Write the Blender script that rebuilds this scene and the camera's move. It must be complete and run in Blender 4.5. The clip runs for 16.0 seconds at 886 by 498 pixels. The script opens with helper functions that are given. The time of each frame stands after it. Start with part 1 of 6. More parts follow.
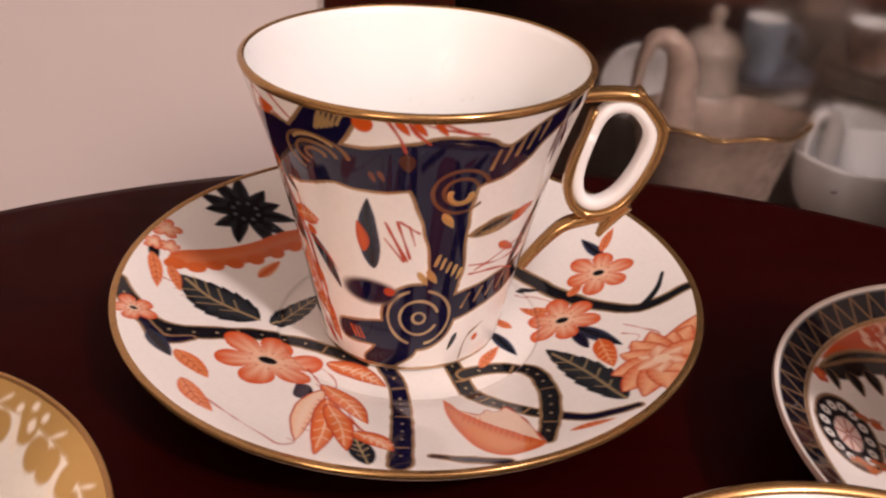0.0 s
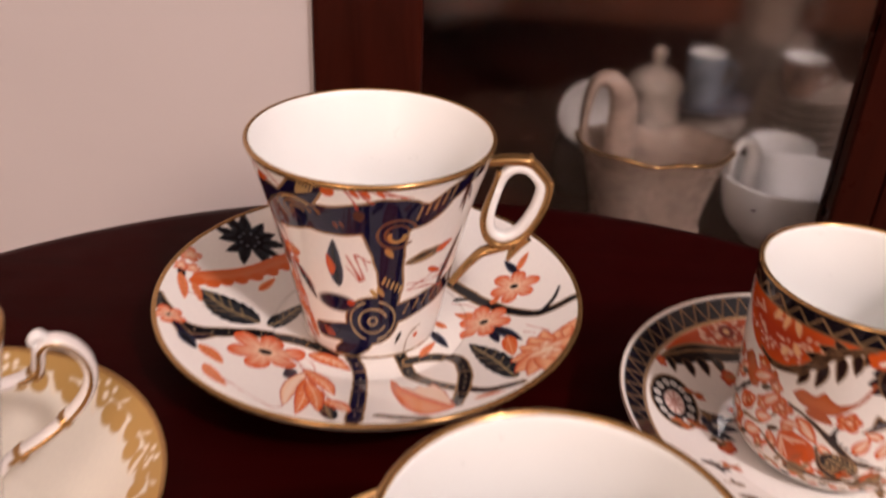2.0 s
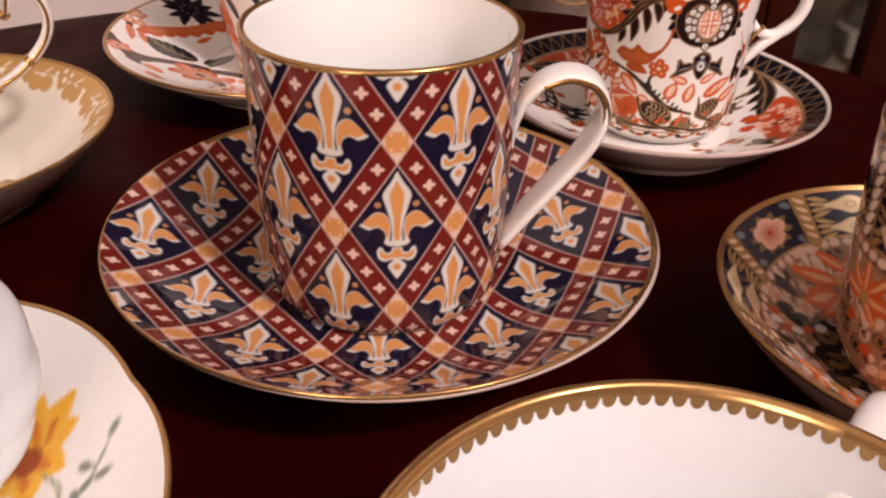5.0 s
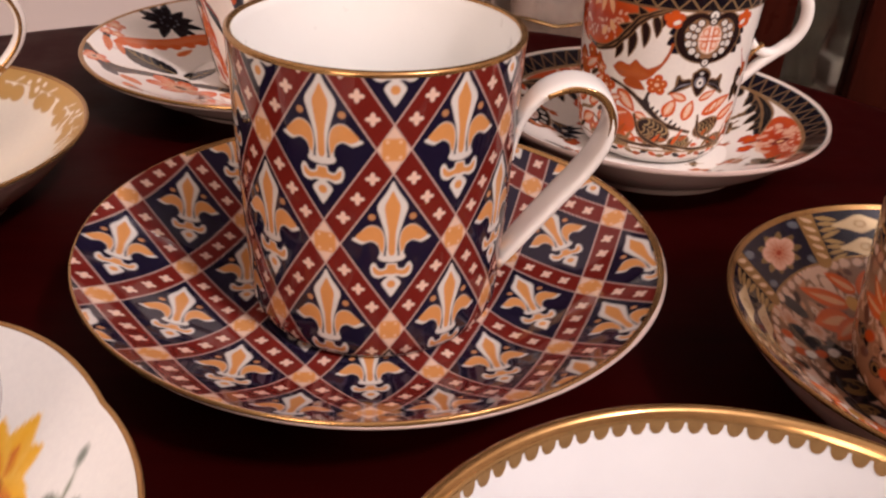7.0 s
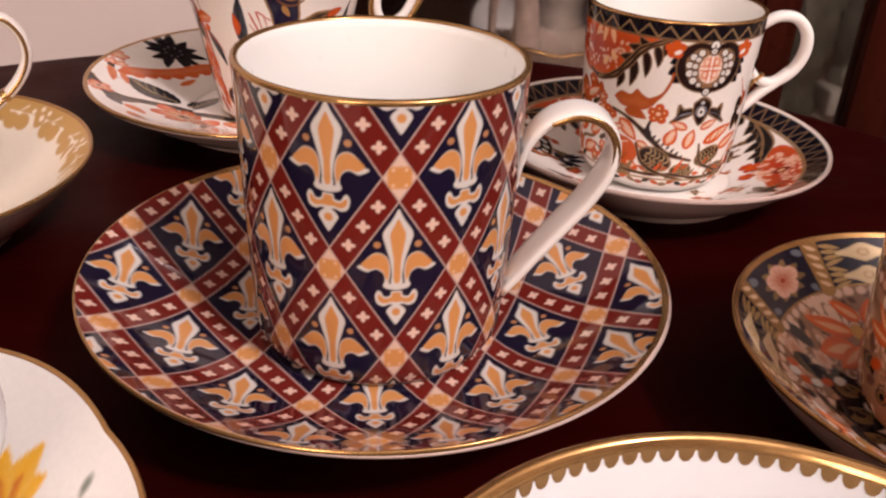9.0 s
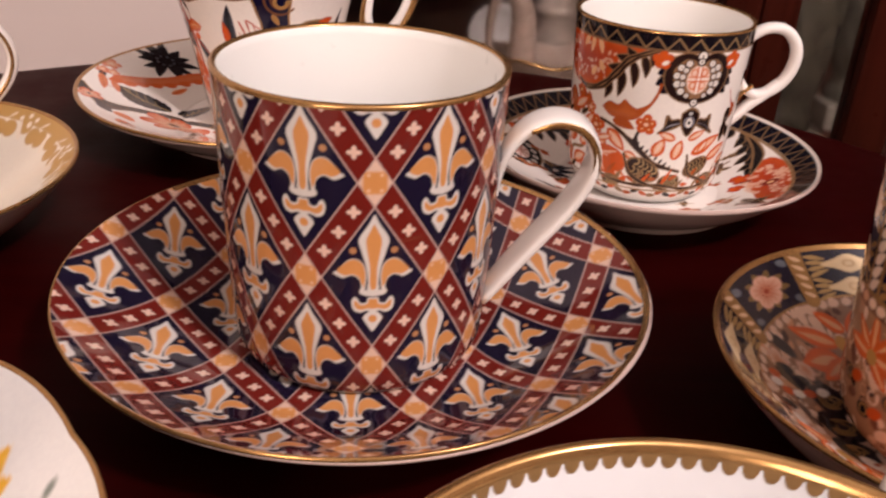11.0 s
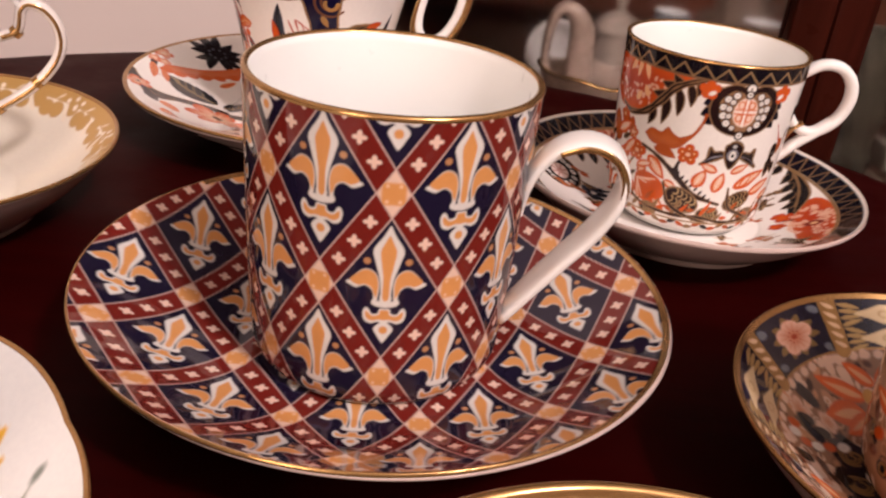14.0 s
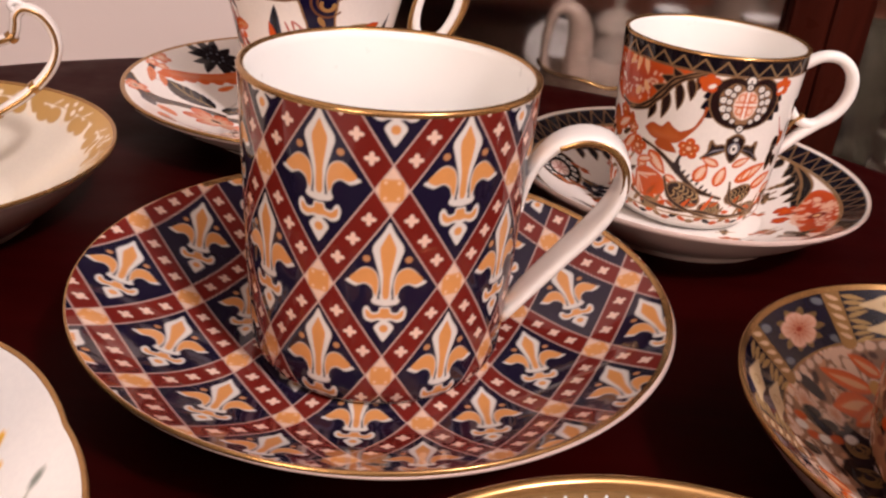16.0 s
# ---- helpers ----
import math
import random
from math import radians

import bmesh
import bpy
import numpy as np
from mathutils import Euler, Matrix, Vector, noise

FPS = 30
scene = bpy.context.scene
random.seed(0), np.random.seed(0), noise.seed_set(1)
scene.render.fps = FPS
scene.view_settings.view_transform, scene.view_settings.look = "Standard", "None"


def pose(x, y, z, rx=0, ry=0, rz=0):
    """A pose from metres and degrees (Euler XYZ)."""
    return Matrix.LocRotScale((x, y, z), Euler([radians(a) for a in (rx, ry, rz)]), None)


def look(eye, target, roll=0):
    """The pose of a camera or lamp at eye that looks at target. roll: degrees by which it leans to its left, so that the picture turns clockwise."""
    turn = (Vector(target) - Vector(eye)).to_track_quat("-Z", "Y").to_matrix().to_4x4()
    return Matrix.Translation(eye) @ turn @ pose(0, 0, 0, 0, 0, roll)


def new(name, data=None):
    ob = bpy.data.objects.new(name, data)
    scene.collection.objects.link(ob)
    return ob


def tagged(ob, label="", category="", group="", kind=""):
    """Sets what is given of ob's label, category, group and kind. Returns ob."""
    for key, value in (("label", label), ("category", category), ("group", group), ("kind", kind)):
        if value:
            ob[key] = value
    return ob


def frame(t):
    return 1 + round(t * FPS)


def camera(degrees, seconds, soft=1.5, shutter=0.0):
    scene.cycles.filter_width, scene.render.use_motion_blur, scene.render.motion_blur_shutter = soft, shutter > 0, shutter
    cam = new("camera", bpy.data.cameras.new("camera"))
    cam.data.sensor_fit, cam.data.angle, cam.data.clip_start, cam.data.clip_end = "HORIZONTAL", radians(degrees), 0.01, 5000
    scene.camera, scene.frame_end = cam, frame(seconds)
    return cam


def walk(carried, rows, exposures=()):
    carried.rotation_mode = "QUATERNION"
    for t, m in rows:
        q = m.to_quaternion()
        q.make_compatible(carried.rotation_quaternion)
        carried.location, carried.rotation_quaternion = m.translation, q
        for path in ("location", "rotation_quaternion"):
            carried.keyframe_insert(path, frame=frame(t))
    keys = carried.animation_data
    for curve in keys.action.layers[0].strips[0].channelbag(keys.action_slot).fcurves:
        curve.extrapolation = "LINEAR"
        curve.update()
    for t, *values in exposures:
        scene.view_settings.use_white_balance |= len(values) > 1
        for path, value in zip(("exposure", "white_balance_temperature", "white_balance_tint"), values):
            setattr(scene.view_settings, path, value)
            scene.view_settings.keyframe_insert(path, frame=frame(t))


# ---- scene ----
# The camera: a phone held over a small round table, going back from one cup to the next.
cam = camera(53.26, 16.0, soft=2.3, shutter=0.5)
ROWS = [  # seconds, place, turn
    (0.0, 0.0006, 0.0003, 0.8719, 60.03, -2.82, 0.00),
    (0.5, 0.0013, -0.0019, 0.8732, 60.00, -3.01, 0.22),
    (1.0, 0.0008, -0.0081, 0.8751, 60.04, -3.08, 0.14),
    (1.5, 0.0049, -0.0136, 0.8872, 60.02, -2.88, 0.02),
    (2.0, 0.0149, -0.0588, 0.9143, 60.00, -2.50, 0.13),
    (2.5, 0.0130, -0.0953, 0.9110, 59.60, -2.38, 0.05),
    (3.0, 0.0239, -0.1178, 0.8905, 59.28, -2.43, -0.20),
    (3.5, 0.0436, -0.1370, 0.8812, 58.28, -1.39, -0.54),
    (4.0, 0.0480, -0.1473, 0.8822, 58.23, -1.37, -1.02),
    (4.2, 0.0471, -0.1471, 0.8766, 57.72, -1.16, -1.16),
    (6.5, 0.0377, -0.1425, 0.8677, 59.08, -2.69, -2.67),
    (7.0, 0.0386, -0.1381, 0.8640, 59.70, -2.64, -2.84),
    (7.5, 0.0359, -0.1355, 0.8641, 60.07, -2.78, -3.06),
    (8.0, 0.0337, -0.1355, 0.8671, 60.69, -2.72, -3.00),
    (8.5, 0.0360, -0.1378, 0.8656, 61.13, -2.64, -2.96),
    (10.8, 0.0395, -0.1386, 0.8611, 62.83, -2.95, -2.58),
    (11.0, 0.0423, -0.1382, 0.8622, 62.51, -2.95, -2.55),
    (11.5, 0.0484, -0.1409, 0.8664, 62.48, -2.81, -2.30),
    (12.0, 0.0452, -0.1392, 0.8620, 62.49, -3.20, -1.39),
    (12.5, 0.0487, -0.1363, 0.8647, 62.58, -4.10, -0.40),
    (13.0, 0.0440, -0.1365, 0.8674, 62.41, -5.19, 1.04),
    (13.5, 0.0510, -0.1357, 0.8609, 62.59, -5.90, 1.99),
    (14.0, 0.0480, -0.1354, 0.8628, 62.68, -5.76, 2.42),
    (15.0, 0.0470, -0.1360, 0.8649, 62.88, -5.26, 2.60),
    (15.5, 0.0469, -0.1342, 0.8630, 62.81, -4.97, 2.35),
    (16.0, 0.0487, -0.1347, 0.8612, 62.91, -4.79, 2.14),
]
walk(cam, [(t, pose(*row)) for t, *row in ROWS],
     [(0.0, -0.06), (1.5, -0.06), (2.5, -0.14), (3.5, 0.02), (4.5, 0.02), (6.5, -0.08), (7.5, -0.04), (8.5, 0.02), (11.0, -0.04), (13.0, 0.08), (16.0, 0.10)])

# ---- light: ceiling lamp of a living room in the evening, and an added fill lamp ----
world = bpy.data.worlds.new("room_air")
scene.world = world
world.use_nodes = True
world.node_tree.nodes["Background"].inputs["Color"].default_value = (1.0, 0.86, 0.78, 1)
world.node_tree.nodes["Background"].inputs["Strength"].default_value = 0.05
TABLE_Z = 0.75


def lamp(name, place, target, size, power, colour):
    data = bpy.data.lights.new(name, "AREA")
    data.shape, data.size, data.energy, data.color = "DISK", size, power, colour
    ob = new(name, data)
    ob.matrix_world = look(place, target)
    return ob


bulb = bpy.data.lights.new("ceiling_light", "POINT")
bulb.shadow_soft_size, bulb.energy, bulb.color = 0.09, 76.0, (1.0, 0.84, 0.825)
new("ceiling_light", bulb).matrix_world = pose(0.85, -0.80, 2.04)
# fill lamp behind the camera, added to lift the shaded sides
lamp("fill_light", (-1.0, -2.795, 1.50), (-0.3, 0.1, 1.1), 1.30, 56.0, (1.0, 0.745, 0.625))

# ---- helpers for meshes ----
def mesh_object(name, verts, faces, material, parent=None, label="", smooth=True):
    """One mesh object from arrays of vertices and of four-cornered faces."""
    me = bpy.data.meshes.new(name)
    verts, faces = np.asarray(verts, np.float32), np.asarray(faces, np.int32)
    n = faces.shape[1]
    me.vertices.add(len(verts))
    me.vertices.foreach_set("co", verts.ravel())
    me.loops.add(faces.size)
    me.loops.foreach_set("vertex_index", faces.ravel())
    me.polygons.add(len(faces))
    me.polygons.foreach_set("loop_start", np.arange(0, faces.size, n, dtype=np.int32))
    me.update(calc_edges=True)
    me.polygons.foreach_set("use_smooth", np.full(len(faces), smooth))
    if material:
        me.materials.append(material)
    ob = new(name, me)
    if parent:
        ob.parent = parent
    if label:
        tagged(ob, label)
    return ob


def part(name, bm, material, parent=None, label="", smooth=False):
    """Links a bmesh as one mesh object under a thing or a part."""
    me = bpy.data.meshes.new(name)
    bm.normal_update()
    bm.to_mesh(me)
    bm.free()
    for p in me.polygons:
        p.use_smooth = smooth
    me.materials.append(material)
    ob = new(name, me)
    if parent:
        ob.parent = parent
    if label:
        tagged(ob, label)
    return ob


def thing(name, x, y, z, turn, label, category, group=""):
    ob = new(name)
    ob.empty_display_size = 0.01
    ob.matrix_world = pose(x, y, z, 0, 0, turn)
    return tagged(ob, label, category, group)


def box(bm, x0, x1, y0, y1, z0, z1, bevel=0.0):
    made = bmesh.ops.create_cube(bm, size=1.0)["verts"]
    for v in made:
        v.co = Vector((x0 + (v.co.x + 0.5) * (x1 - x0), y0 + (v.co.y + 0.5) * (y1 - y0), z0 + (v.co.z + 0.5) * (z1 - z0)))
    if bevel:
        edges = list({e for v in made for e in v.link_edges})
        bmesh.ops.bevel(bm, geom=edges, offset=bevel, segments=2, affect="EDGES", profile=0.6)
    return bm


def curve_through(points, n):
    """n points evenly along a smooth curve (Catmull-Rom) through the given ones."""
    p = np.asarray(points, float)
    p = np.vstack([2 * p[0] - p[1], p, 2 * p[-1] - p[-2]])
    out = []
    for i in range(1, len(p) - 2):
        t = np.linspace(0, 1, 24, endpoint=False)[:, None]
        a, b, c, d = p[i - 1], p[i], p[i + 1], p[i + 2]
        out.append(0.5 * (2 * b + (c - a) * t + (2 * a - 5 * b + 4 * c - d) * t**2 + (3 * b - a - 3 * c + d) * t**3))
    out = np.vstack([*out, p[-2:-1]])
    s = np.concatenate([[0], np.cumsum(np.linalg.norm(np.diff(out, axis=0), axis=1))])
    want = np.linspace(0, s[-1], n)
    return np.stack([np.interp(want, s, out[:, k]) for k in range(p.shape[1])], 1)


def angles_of(step_near, step_far, middle=-90.0, half=115.0):
    """Angles once round, close together on the side that faces the room's middle and wider apart behind."""
    near = np.arange(middle - half, middle + half, step_near)
    far = np.arange(middle + half, middle + 360 - half, step_far)
    return np.radians(np.concatenate([near, far]))


def lathe(name, outline, angles, material, parent=None, label="", ripple=None):
    """A surface of revolution: outline in millimetres (radius, height), closed round. Returns the object, and for each vertex its radius,
    angle and height in millimetres."""
    outline = np.asarray(outline, float)
    r, a = np.meshgrid(outline[:, 0], angles, indexing="ij")
    z = np.repeat(outline[:, 1:2], len(angles), 1)
    if ripple is not None:
        r, z = ripple(r, a, z)
    verts = np.stack([r * np.cos(a), r * np.sin(a), z], -1).reshape(-1, 3) * 0.001
    m, n = r.shape
    i, j = np.meshgrid(np.arange(m - 1), np.arange(n), indexing="ij")
    k = (j + 1) % n
    faces = np.stack([i * n + j, i * n + k, (i + 1) * n + k, (i + 1) * n + j], -1).reshape(-1, 4)
    ob = mesh_object(name, verts, faces, material, parent, label)
    return ob, r.ravel(), a.ravel(), z.ravel()


def sweep(name, path, widths, heights, material, parent=None, label="", sides=20, power=2.0, lateral=(0, 1, 0)):
    """A rounded bar along a path (metres) in a plane: widths across the plane (along lateral), heights within it."""
    p = np.asarray(path, float)
    side = np.asarray(lateral, float)
    tan = np.gradient(p, axis=0)
    tan /= np.linalg.norm(tan, axis=1)[:, None]
    up = np.cross(side, tan)
    w, h = np.broadcast_to(widths, len(p)) / 2, np.broadcast_to(heights, len(p)) / 2
    t = np.linspace(0, 2 * np.pi, sides, endpoint=False)
    c, s = np.cos(t), np.sin(t)
    c, s = np.sign(c) * np.abs(c) ** (2 / power), np.sign(s) * np.abs(s) ** (2 / power)
    v = p[:, None] + side * (w[:, None, None] * c[None, :, None]) + up[:, None] * (h[:, None, None] * s[None, :, None])
    n = len(p)
    i, j = np.meshgrid(np.arange(n - 1), np.arange(sides), indexing="ij")
    k = (j + 1) % sides
    faces = np.stack([i * sides + j, i * sides + k, (i + 1) * sides + k, (i + 1) * sides + j], -1).reshape(-1, 4)
    ends = []
    verts = np.vstack([v.reshape(-1, 3), p[:1], p[-1:]])
    for ring, tip, flip in ((0, n * sides, 1), ((n - 1) * sides, n * sides + 1, -1)):
        for q in range(0, sides, 2):
            f = [ring + q, ring + (q + 1) % sides, ring + (q + 2) % sides, tip]
            ends.append(f[::-flip] if flip < 0 else f)
    return mesh_object(name, verts, np.vstack([faces, ends]), material, parent, label)

# ---- materials ----
def material(name, build):
    m = bpy.data.materials.new(name)
    m.use_nodes = True
    nt = m.node_tree
    b = nt.nodes["Principled BSDF"]
    build(nt, b)
    return m


def node(nt, kind, **values):
    n = nt.nodes.new(kind)
    for k, v in values.items():
        n.inputs[k].default_value = v
    return n


def noise_of(nt, scale, detail=4.0, rough=0.55):
    n = node(nt, "ShaderNodeTexNoise", Scale=scale, Detail=detail, Roughness=rough)
    nt.links.new(nt.nodes.new("ShaderNodeTexCoord").outputs["Object"], n.inputs["Vector"])
    return n.outputs["Fac"]


def ramp(nt, fac, stops):
    r = nt.nodes.new("ShaderNodeValToRGB")
    while len(r.color_ramp.elements) < len(stops):
        r.color_ramp.elements.new(0.5)
    for e, (at, c) in zip(r.color_ramp.elements, stops):
        e.position, e.color = at, (*c, 1)
    nt.links.new(fac, r.inputs["Fac"])
    return r.outputs["Color"]


def bump(nt, b, fac, strength, distance):
    n = node(nt, "ShaderNodeBump", Strength=strength, Distance=distance)
    nt.links.new(fac, n.inputs["Height"])
    nt.links.new(n.outputs["Normal"], b.inputs["Normal"])


def glaze(name, colour, vary=0.04, rough=0.07, relief=0.06):
    def build(nt, b):
        lo, hi = [c * (1 - vary) for c in colour], [min(1, c * (1 + vary)) for c in colour]
        nt.links.new(ramp(nt, noise_of(nt, 60), [(0.3, lo), (0.7, hi)]), b.inputs["Base Color"])
        nt.links.new(ramp(nt, noise_of(nt, 220), [(0.3, (rough * 0.7,) * 3), (0.7, (rough * 1.5,) * 3)]), b.inputs["Roughness"])
        b.inputs["IOR"].default_value = 1.52
        bump(nt, b, noise_of(nt, 140, 2.0), relief, 0.0006)
    return material(name, build)


def painted(name, rough=0.05):
    """Glazed china with the decoration that the mesh carries: colour, and gilding where the fourth value is one."""
    def build(nt, b):
        at = nt.nodes.new("ShaderNodeAttribute")
        at.attribute_name = "paint"
        mix = nt.nodes.new("ShaderNodeMix")
        mix.data_type, mix.blend_type = "RGBA", "MULTIPLY"
        mix.inputs["Factor"].default_value = 1.0
        nt.links.new(at.outputs["Color"], mix.inputs["A"])
        nt.links.new(ramp(nt, noise_of(nt, 900, 3.0), [(0.25, (0.965, 0.965, 0.97)), (0.75, (1.02, 1.02, 1.015))]), mix.inputs["B"])
        nt.links.new(mix.outputs["Result"], b.inputs["Base Color"])
        part_metal = node(nt, "ShaderNodeMapRange", **{"To Max": 0.7})
        nt.links.new(at.outputs["Alpha"], part_metal.inputs["Value"])
        nt.links.new(part_metal.outputs["Result"], b.inputs["Metallic"])
        r = node(nt, "ShaderNodeMapRange", **{"To Min": rough, "To Max": 0.24})
        nt.links.new(at.outputs["Alpha"], r.inputs["Value"])
        nt.links.new(r.outputs["Result"], b.inputs["Roughness"])
        b.inputs["IOR"].default_value = 1.50
        b.inputs["Specular IOR Level"].default_value = 0.40
        bump(nt, b, noise_of(nt, 140, 2.0), 0.05, 0.0005)
    return material(name, build)


def gilding(name, colour=(0.47, 0.275, 0.110), rough=0.18):
    def build(nt, b):
        lo, hi = [c * 0.93 for c in colour], [min(1, c * 1.08) for c in colour]
        nt.links.new(ramp(nt, noise_of(nt, 700, 5.0), [(0.3, lo), (0.7, hi)]), b.inputs["Base Color"])
        nt.links.new(ramp(nt, noise_of(nt, 300), [(0.3, (rough * 0.7,) * 3), (0.75, (rough * 1.6,) * 3)]), b.inputs["Roughness"])
        b.inputs["Metallic"].default_value = 0.82
        bump(nt, b, noise_of(nt, 800, 3.0), 0.03, 0.0002)
    return material(name, build)


def timber(name, dark, light, rough=0.3, scale=6.0, stretch=(1, 14, 1), gloss=0.5):
    def build(nt, b):
        m = node(nt, "ShaderNodeMapping")
        m.inputs["Scale"].default_value = stretch
        nt.links.new(nt.nodes.new("ShaderNodeTexCoord").outputs["Object"], m.inputs["Vector"])
        n = node(nt, "ShaderNodeTexNoise", Scale=scale, Detail=7.0, Roughness=0.62, Distortion=0.8)
        nt.links.new(m.outputs["Vector"], n.inputs["Vector"])
        nt.links.new(ramp(nt, n.outputs["Fac"], [(0.28, dark), (0.75, light)]), b.inputs["Base Color"])
        nt.links.new(ramp(nt, noise_of(nt, 40), [(0.3, (rough * 0.8,) * 3), (0.7, (rough * 1.3,) * 3)]), b.inputs["Roughness"])
        b.inputs["Specular IOR Level"].default_value = gloss
        bump(nt, b, n.outputs["Fac"], 0.08, 0.0008)
    return material(name, build)


def plain(name, colour, rough, vary=0.06, scale=30.0, relief=0.0):
    def build(nt, b):
        lo, hi = [c * (1 - vary) for c in colour], [min(1, c * (1 + vary)) for c in colour]
        nt.links.new(ramp(nt, noise_of(nt, scale), [(0.3, lo), (0.7, hi)]), b.inputs["Base Color"])
        b.inputs["Roughness"].default_value = rough
        if relief:
            bump(nt, b, noise_of(nt, scale * 12, 5.0), relief, 0.001)
    return material(name, build)


def pane_glass(name):
    def build(nt, b):
        # the tint stands for the dim cabinet, the roughness for camera blur
        b.inputs["Base Color"].default_value = (0.74, 0.71, 0.68, 1)
        b.inputs["Transmission Weight"].default_value = 1.0
        b.inputs["Roughness"].default_value = 0.115
        b.inputs["IOR"].default_value = 1.45
        b.inputs["Specular IOR Level"].default_value = 0.12
    return material(name, build)


CHINA = glaze("white_china", (0.84, 0.83, 0.815))
CHINA_INSIDE = glaze("white_china_satin", (0.875, 0.885, 0.87), vary=0.008, rough=0.38, relief=0.012)
# underside glaze: the table's pinkish bounce light put into its base colour
CHINA_BOUNCE = glaze("bounce_tinted_china", (0.74, 0.58, 0.53), vary=0.05)
CHINA_COOL = glaze("cool_white_china", (0.72, 0.74, 0.77))
# white and tan cabinet china, the cabinet's dimness put into the colour
CHINA_DIMMED = glaze("dimmed_white_china", (0.36, 0.31, 0.28), vary=0.35, rough=0.12)
CHINA_DIM_TAN = glaze("dimmed_tan_china", (0.35, 0.27, 0.23), vary=0.2, rough=0.25)
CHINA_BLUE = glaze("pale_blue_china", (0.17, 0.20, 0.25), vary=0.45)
PAINTED = painted("painted_china")
GOLD = gilding("worn_gilding")
GOLD_BRIGHT = gilding("bright_gilding", (0.72, 0.44, 0.15), 0.2)
MAHOGANY = timber("dark_mahogany", (0.0145, 0.0005, 0.0006), (0.024, 0.0009, 0.0009), 0.42, gloss=0.025)
CABINET_WOOD = timber("red_brown_mahogany", (0.020, 0.0033, 0.0018), (0.045, 0.008, 0.0045), 0.3, 7.0, (8, 8, 1), gloss=0.07)
CABINET_BACK = timber("brown_cabinet_back", (0.20, 0.068, 0.040), (0.36, 0.125, 0.075), 0.45, 5.0, (6, 6, 1))
WALL_PAINT = plain("off_white_wall_paint", (0.57, 0.51, 0.50), 0.75, 0.03, 6.0, 0.12)
# walls out of view: tone chosen to set bounced fill light and reflections
ROOM_BOUNCE = plain("buff_bounce_wall", (0.27, 0.205, 0.165), 0.8, 0.12, 4.0, 0.1)
CEILING_PAINT = plain("white_ceiling_paint", (0.78, 0.76, 0.73), 0.8, 0.02, 8.0)
CARPET = plain("brown_carpet", (0.16, 0.11, 0.08), 0.95, 0.25, 60.0, 0.5)
GLASS = pane_glass("cabinet_glass")

# ---- the room ----
def slab(name, x0, x1, y0, y1, z0, z1, mat, bevel=0.0):
    return tagged(part(name, box(bmesh.new(), x0, x1, y0, y1, z0, z1, bevel), mat), kind="structure")


slab("floor", -2.2, 2.2, -2.8, 1.3, -0.05, 0.0, CARPET)
slab("ceiling", -2.2, 2.2, -2.8, 1.3, 2.45, 2.5, CEILING_PAINT)
slab("wall_north", -2.2, -0.042, 0.350, 0.45, 0.0, 2.45, WALL_PAINT)
slab("wall_north_east", 0.62, 2.2, 0.350, 0.45, 0.0, 2.45, ROOM_BOUNCE)
slab("wall_alcove", -0.042, 0.62, 1.0, 1.1, 0.0, 2.45, WALL_PAINT)
slab("wall_west", -2.3, -2.2, -2.8, 1.3, 0.0, 2.45, ROOM_BOUNCE)
slab("wall_east", 2.2, 2.3, -2.8, 1.3, 0.0, 2.45, ROOM_BOUNCE)
slab("wall_south", -0.2, 2.2, -2.9, -2.8, 0.0, 2.45, ROOM_BOUNCE)
slab("wall_south_west", -2.2, -1.8, -2.9, -2.8, 0.0, 2.45, ROOM_BOUNCE)
slab("wall_below_window", -1.8, -0.2, -2.9, -2.8, 0.0, 0.75, ROOM_BOUNCE)
slab("wall_above_window", -1.8, -0.2, -2.9, -2.8, 2.25, 2.45, ROOM_BOUNCE)


# unseen window, made up to hold the fill lamp
def window():
    w = tagged(new("added_window_1"), "unseen window added around the fill lamp", "window", kind="structure")
    for x0, x1, z0, z1 in ((-1.8, -1.75, 0.75, 2.25), (-0.25, -0.2, 0.75, 2.25), (-1.75, -0.25, 0.75, 0.80), (-1.75, -0.25, 2.20, 2.25)):
        part("window_frame", box(bmesh.new(), x0, x1, -2.89, -2.83, z0, z1, 0.004), CEILING_PAINT, w)
    part("pane", box(bmesh.new(), -1.75, -0.25, -2.872, -2.868, 0.80, 2.20), CEILING_PAINT, w, "plain white sheet behind the fill lamp")


window()


# ---- the round table ----
def round_table():
    t = thing("round_table", 0.0225, 0.0145, 0.0, 0, "small round dark mahogany table with a polished top", "table")
    R = 256.5
    edge = [(0.01, 750), (R * 0.5, 750), (R - 8, 750), (R - 3, 749.2), (R, 746.5), (R + 1, 742), (R - 1, 737), (R - 6, 733), (R - 14, 731), (R - 20, 728), (R * 0.5, 728), (0.01, 728)]
    lathe("tabletop", edge, np.radians(np.arange(0, 360, 2.0)), MAHOGANY, t)
    post = curve_through([(30, 727), (34, 700), (22, 660), (28, 600), (36, 540), (30, 470), (20, 430), (26, 380), (38, 320), (40, 270), (28, 240), (0.1, 238)], 70)
    lathe("pedestal", post, np.radians(np.arange(0, 360, 8.0)), MAHOGANY, t)
    for k in range(3):
        a = radians(90 + 120 * k)
        d = np.array([math.cos(a), math.sin(a), 0])
        path = [d * u + np.array([0, 0, w]) for u, w in ((0.02, 0.30), (0.09, 0.285), (0.16, 0.20), (0.21, 0.09), (0.245, 0.035), (0.285, 0.018))]
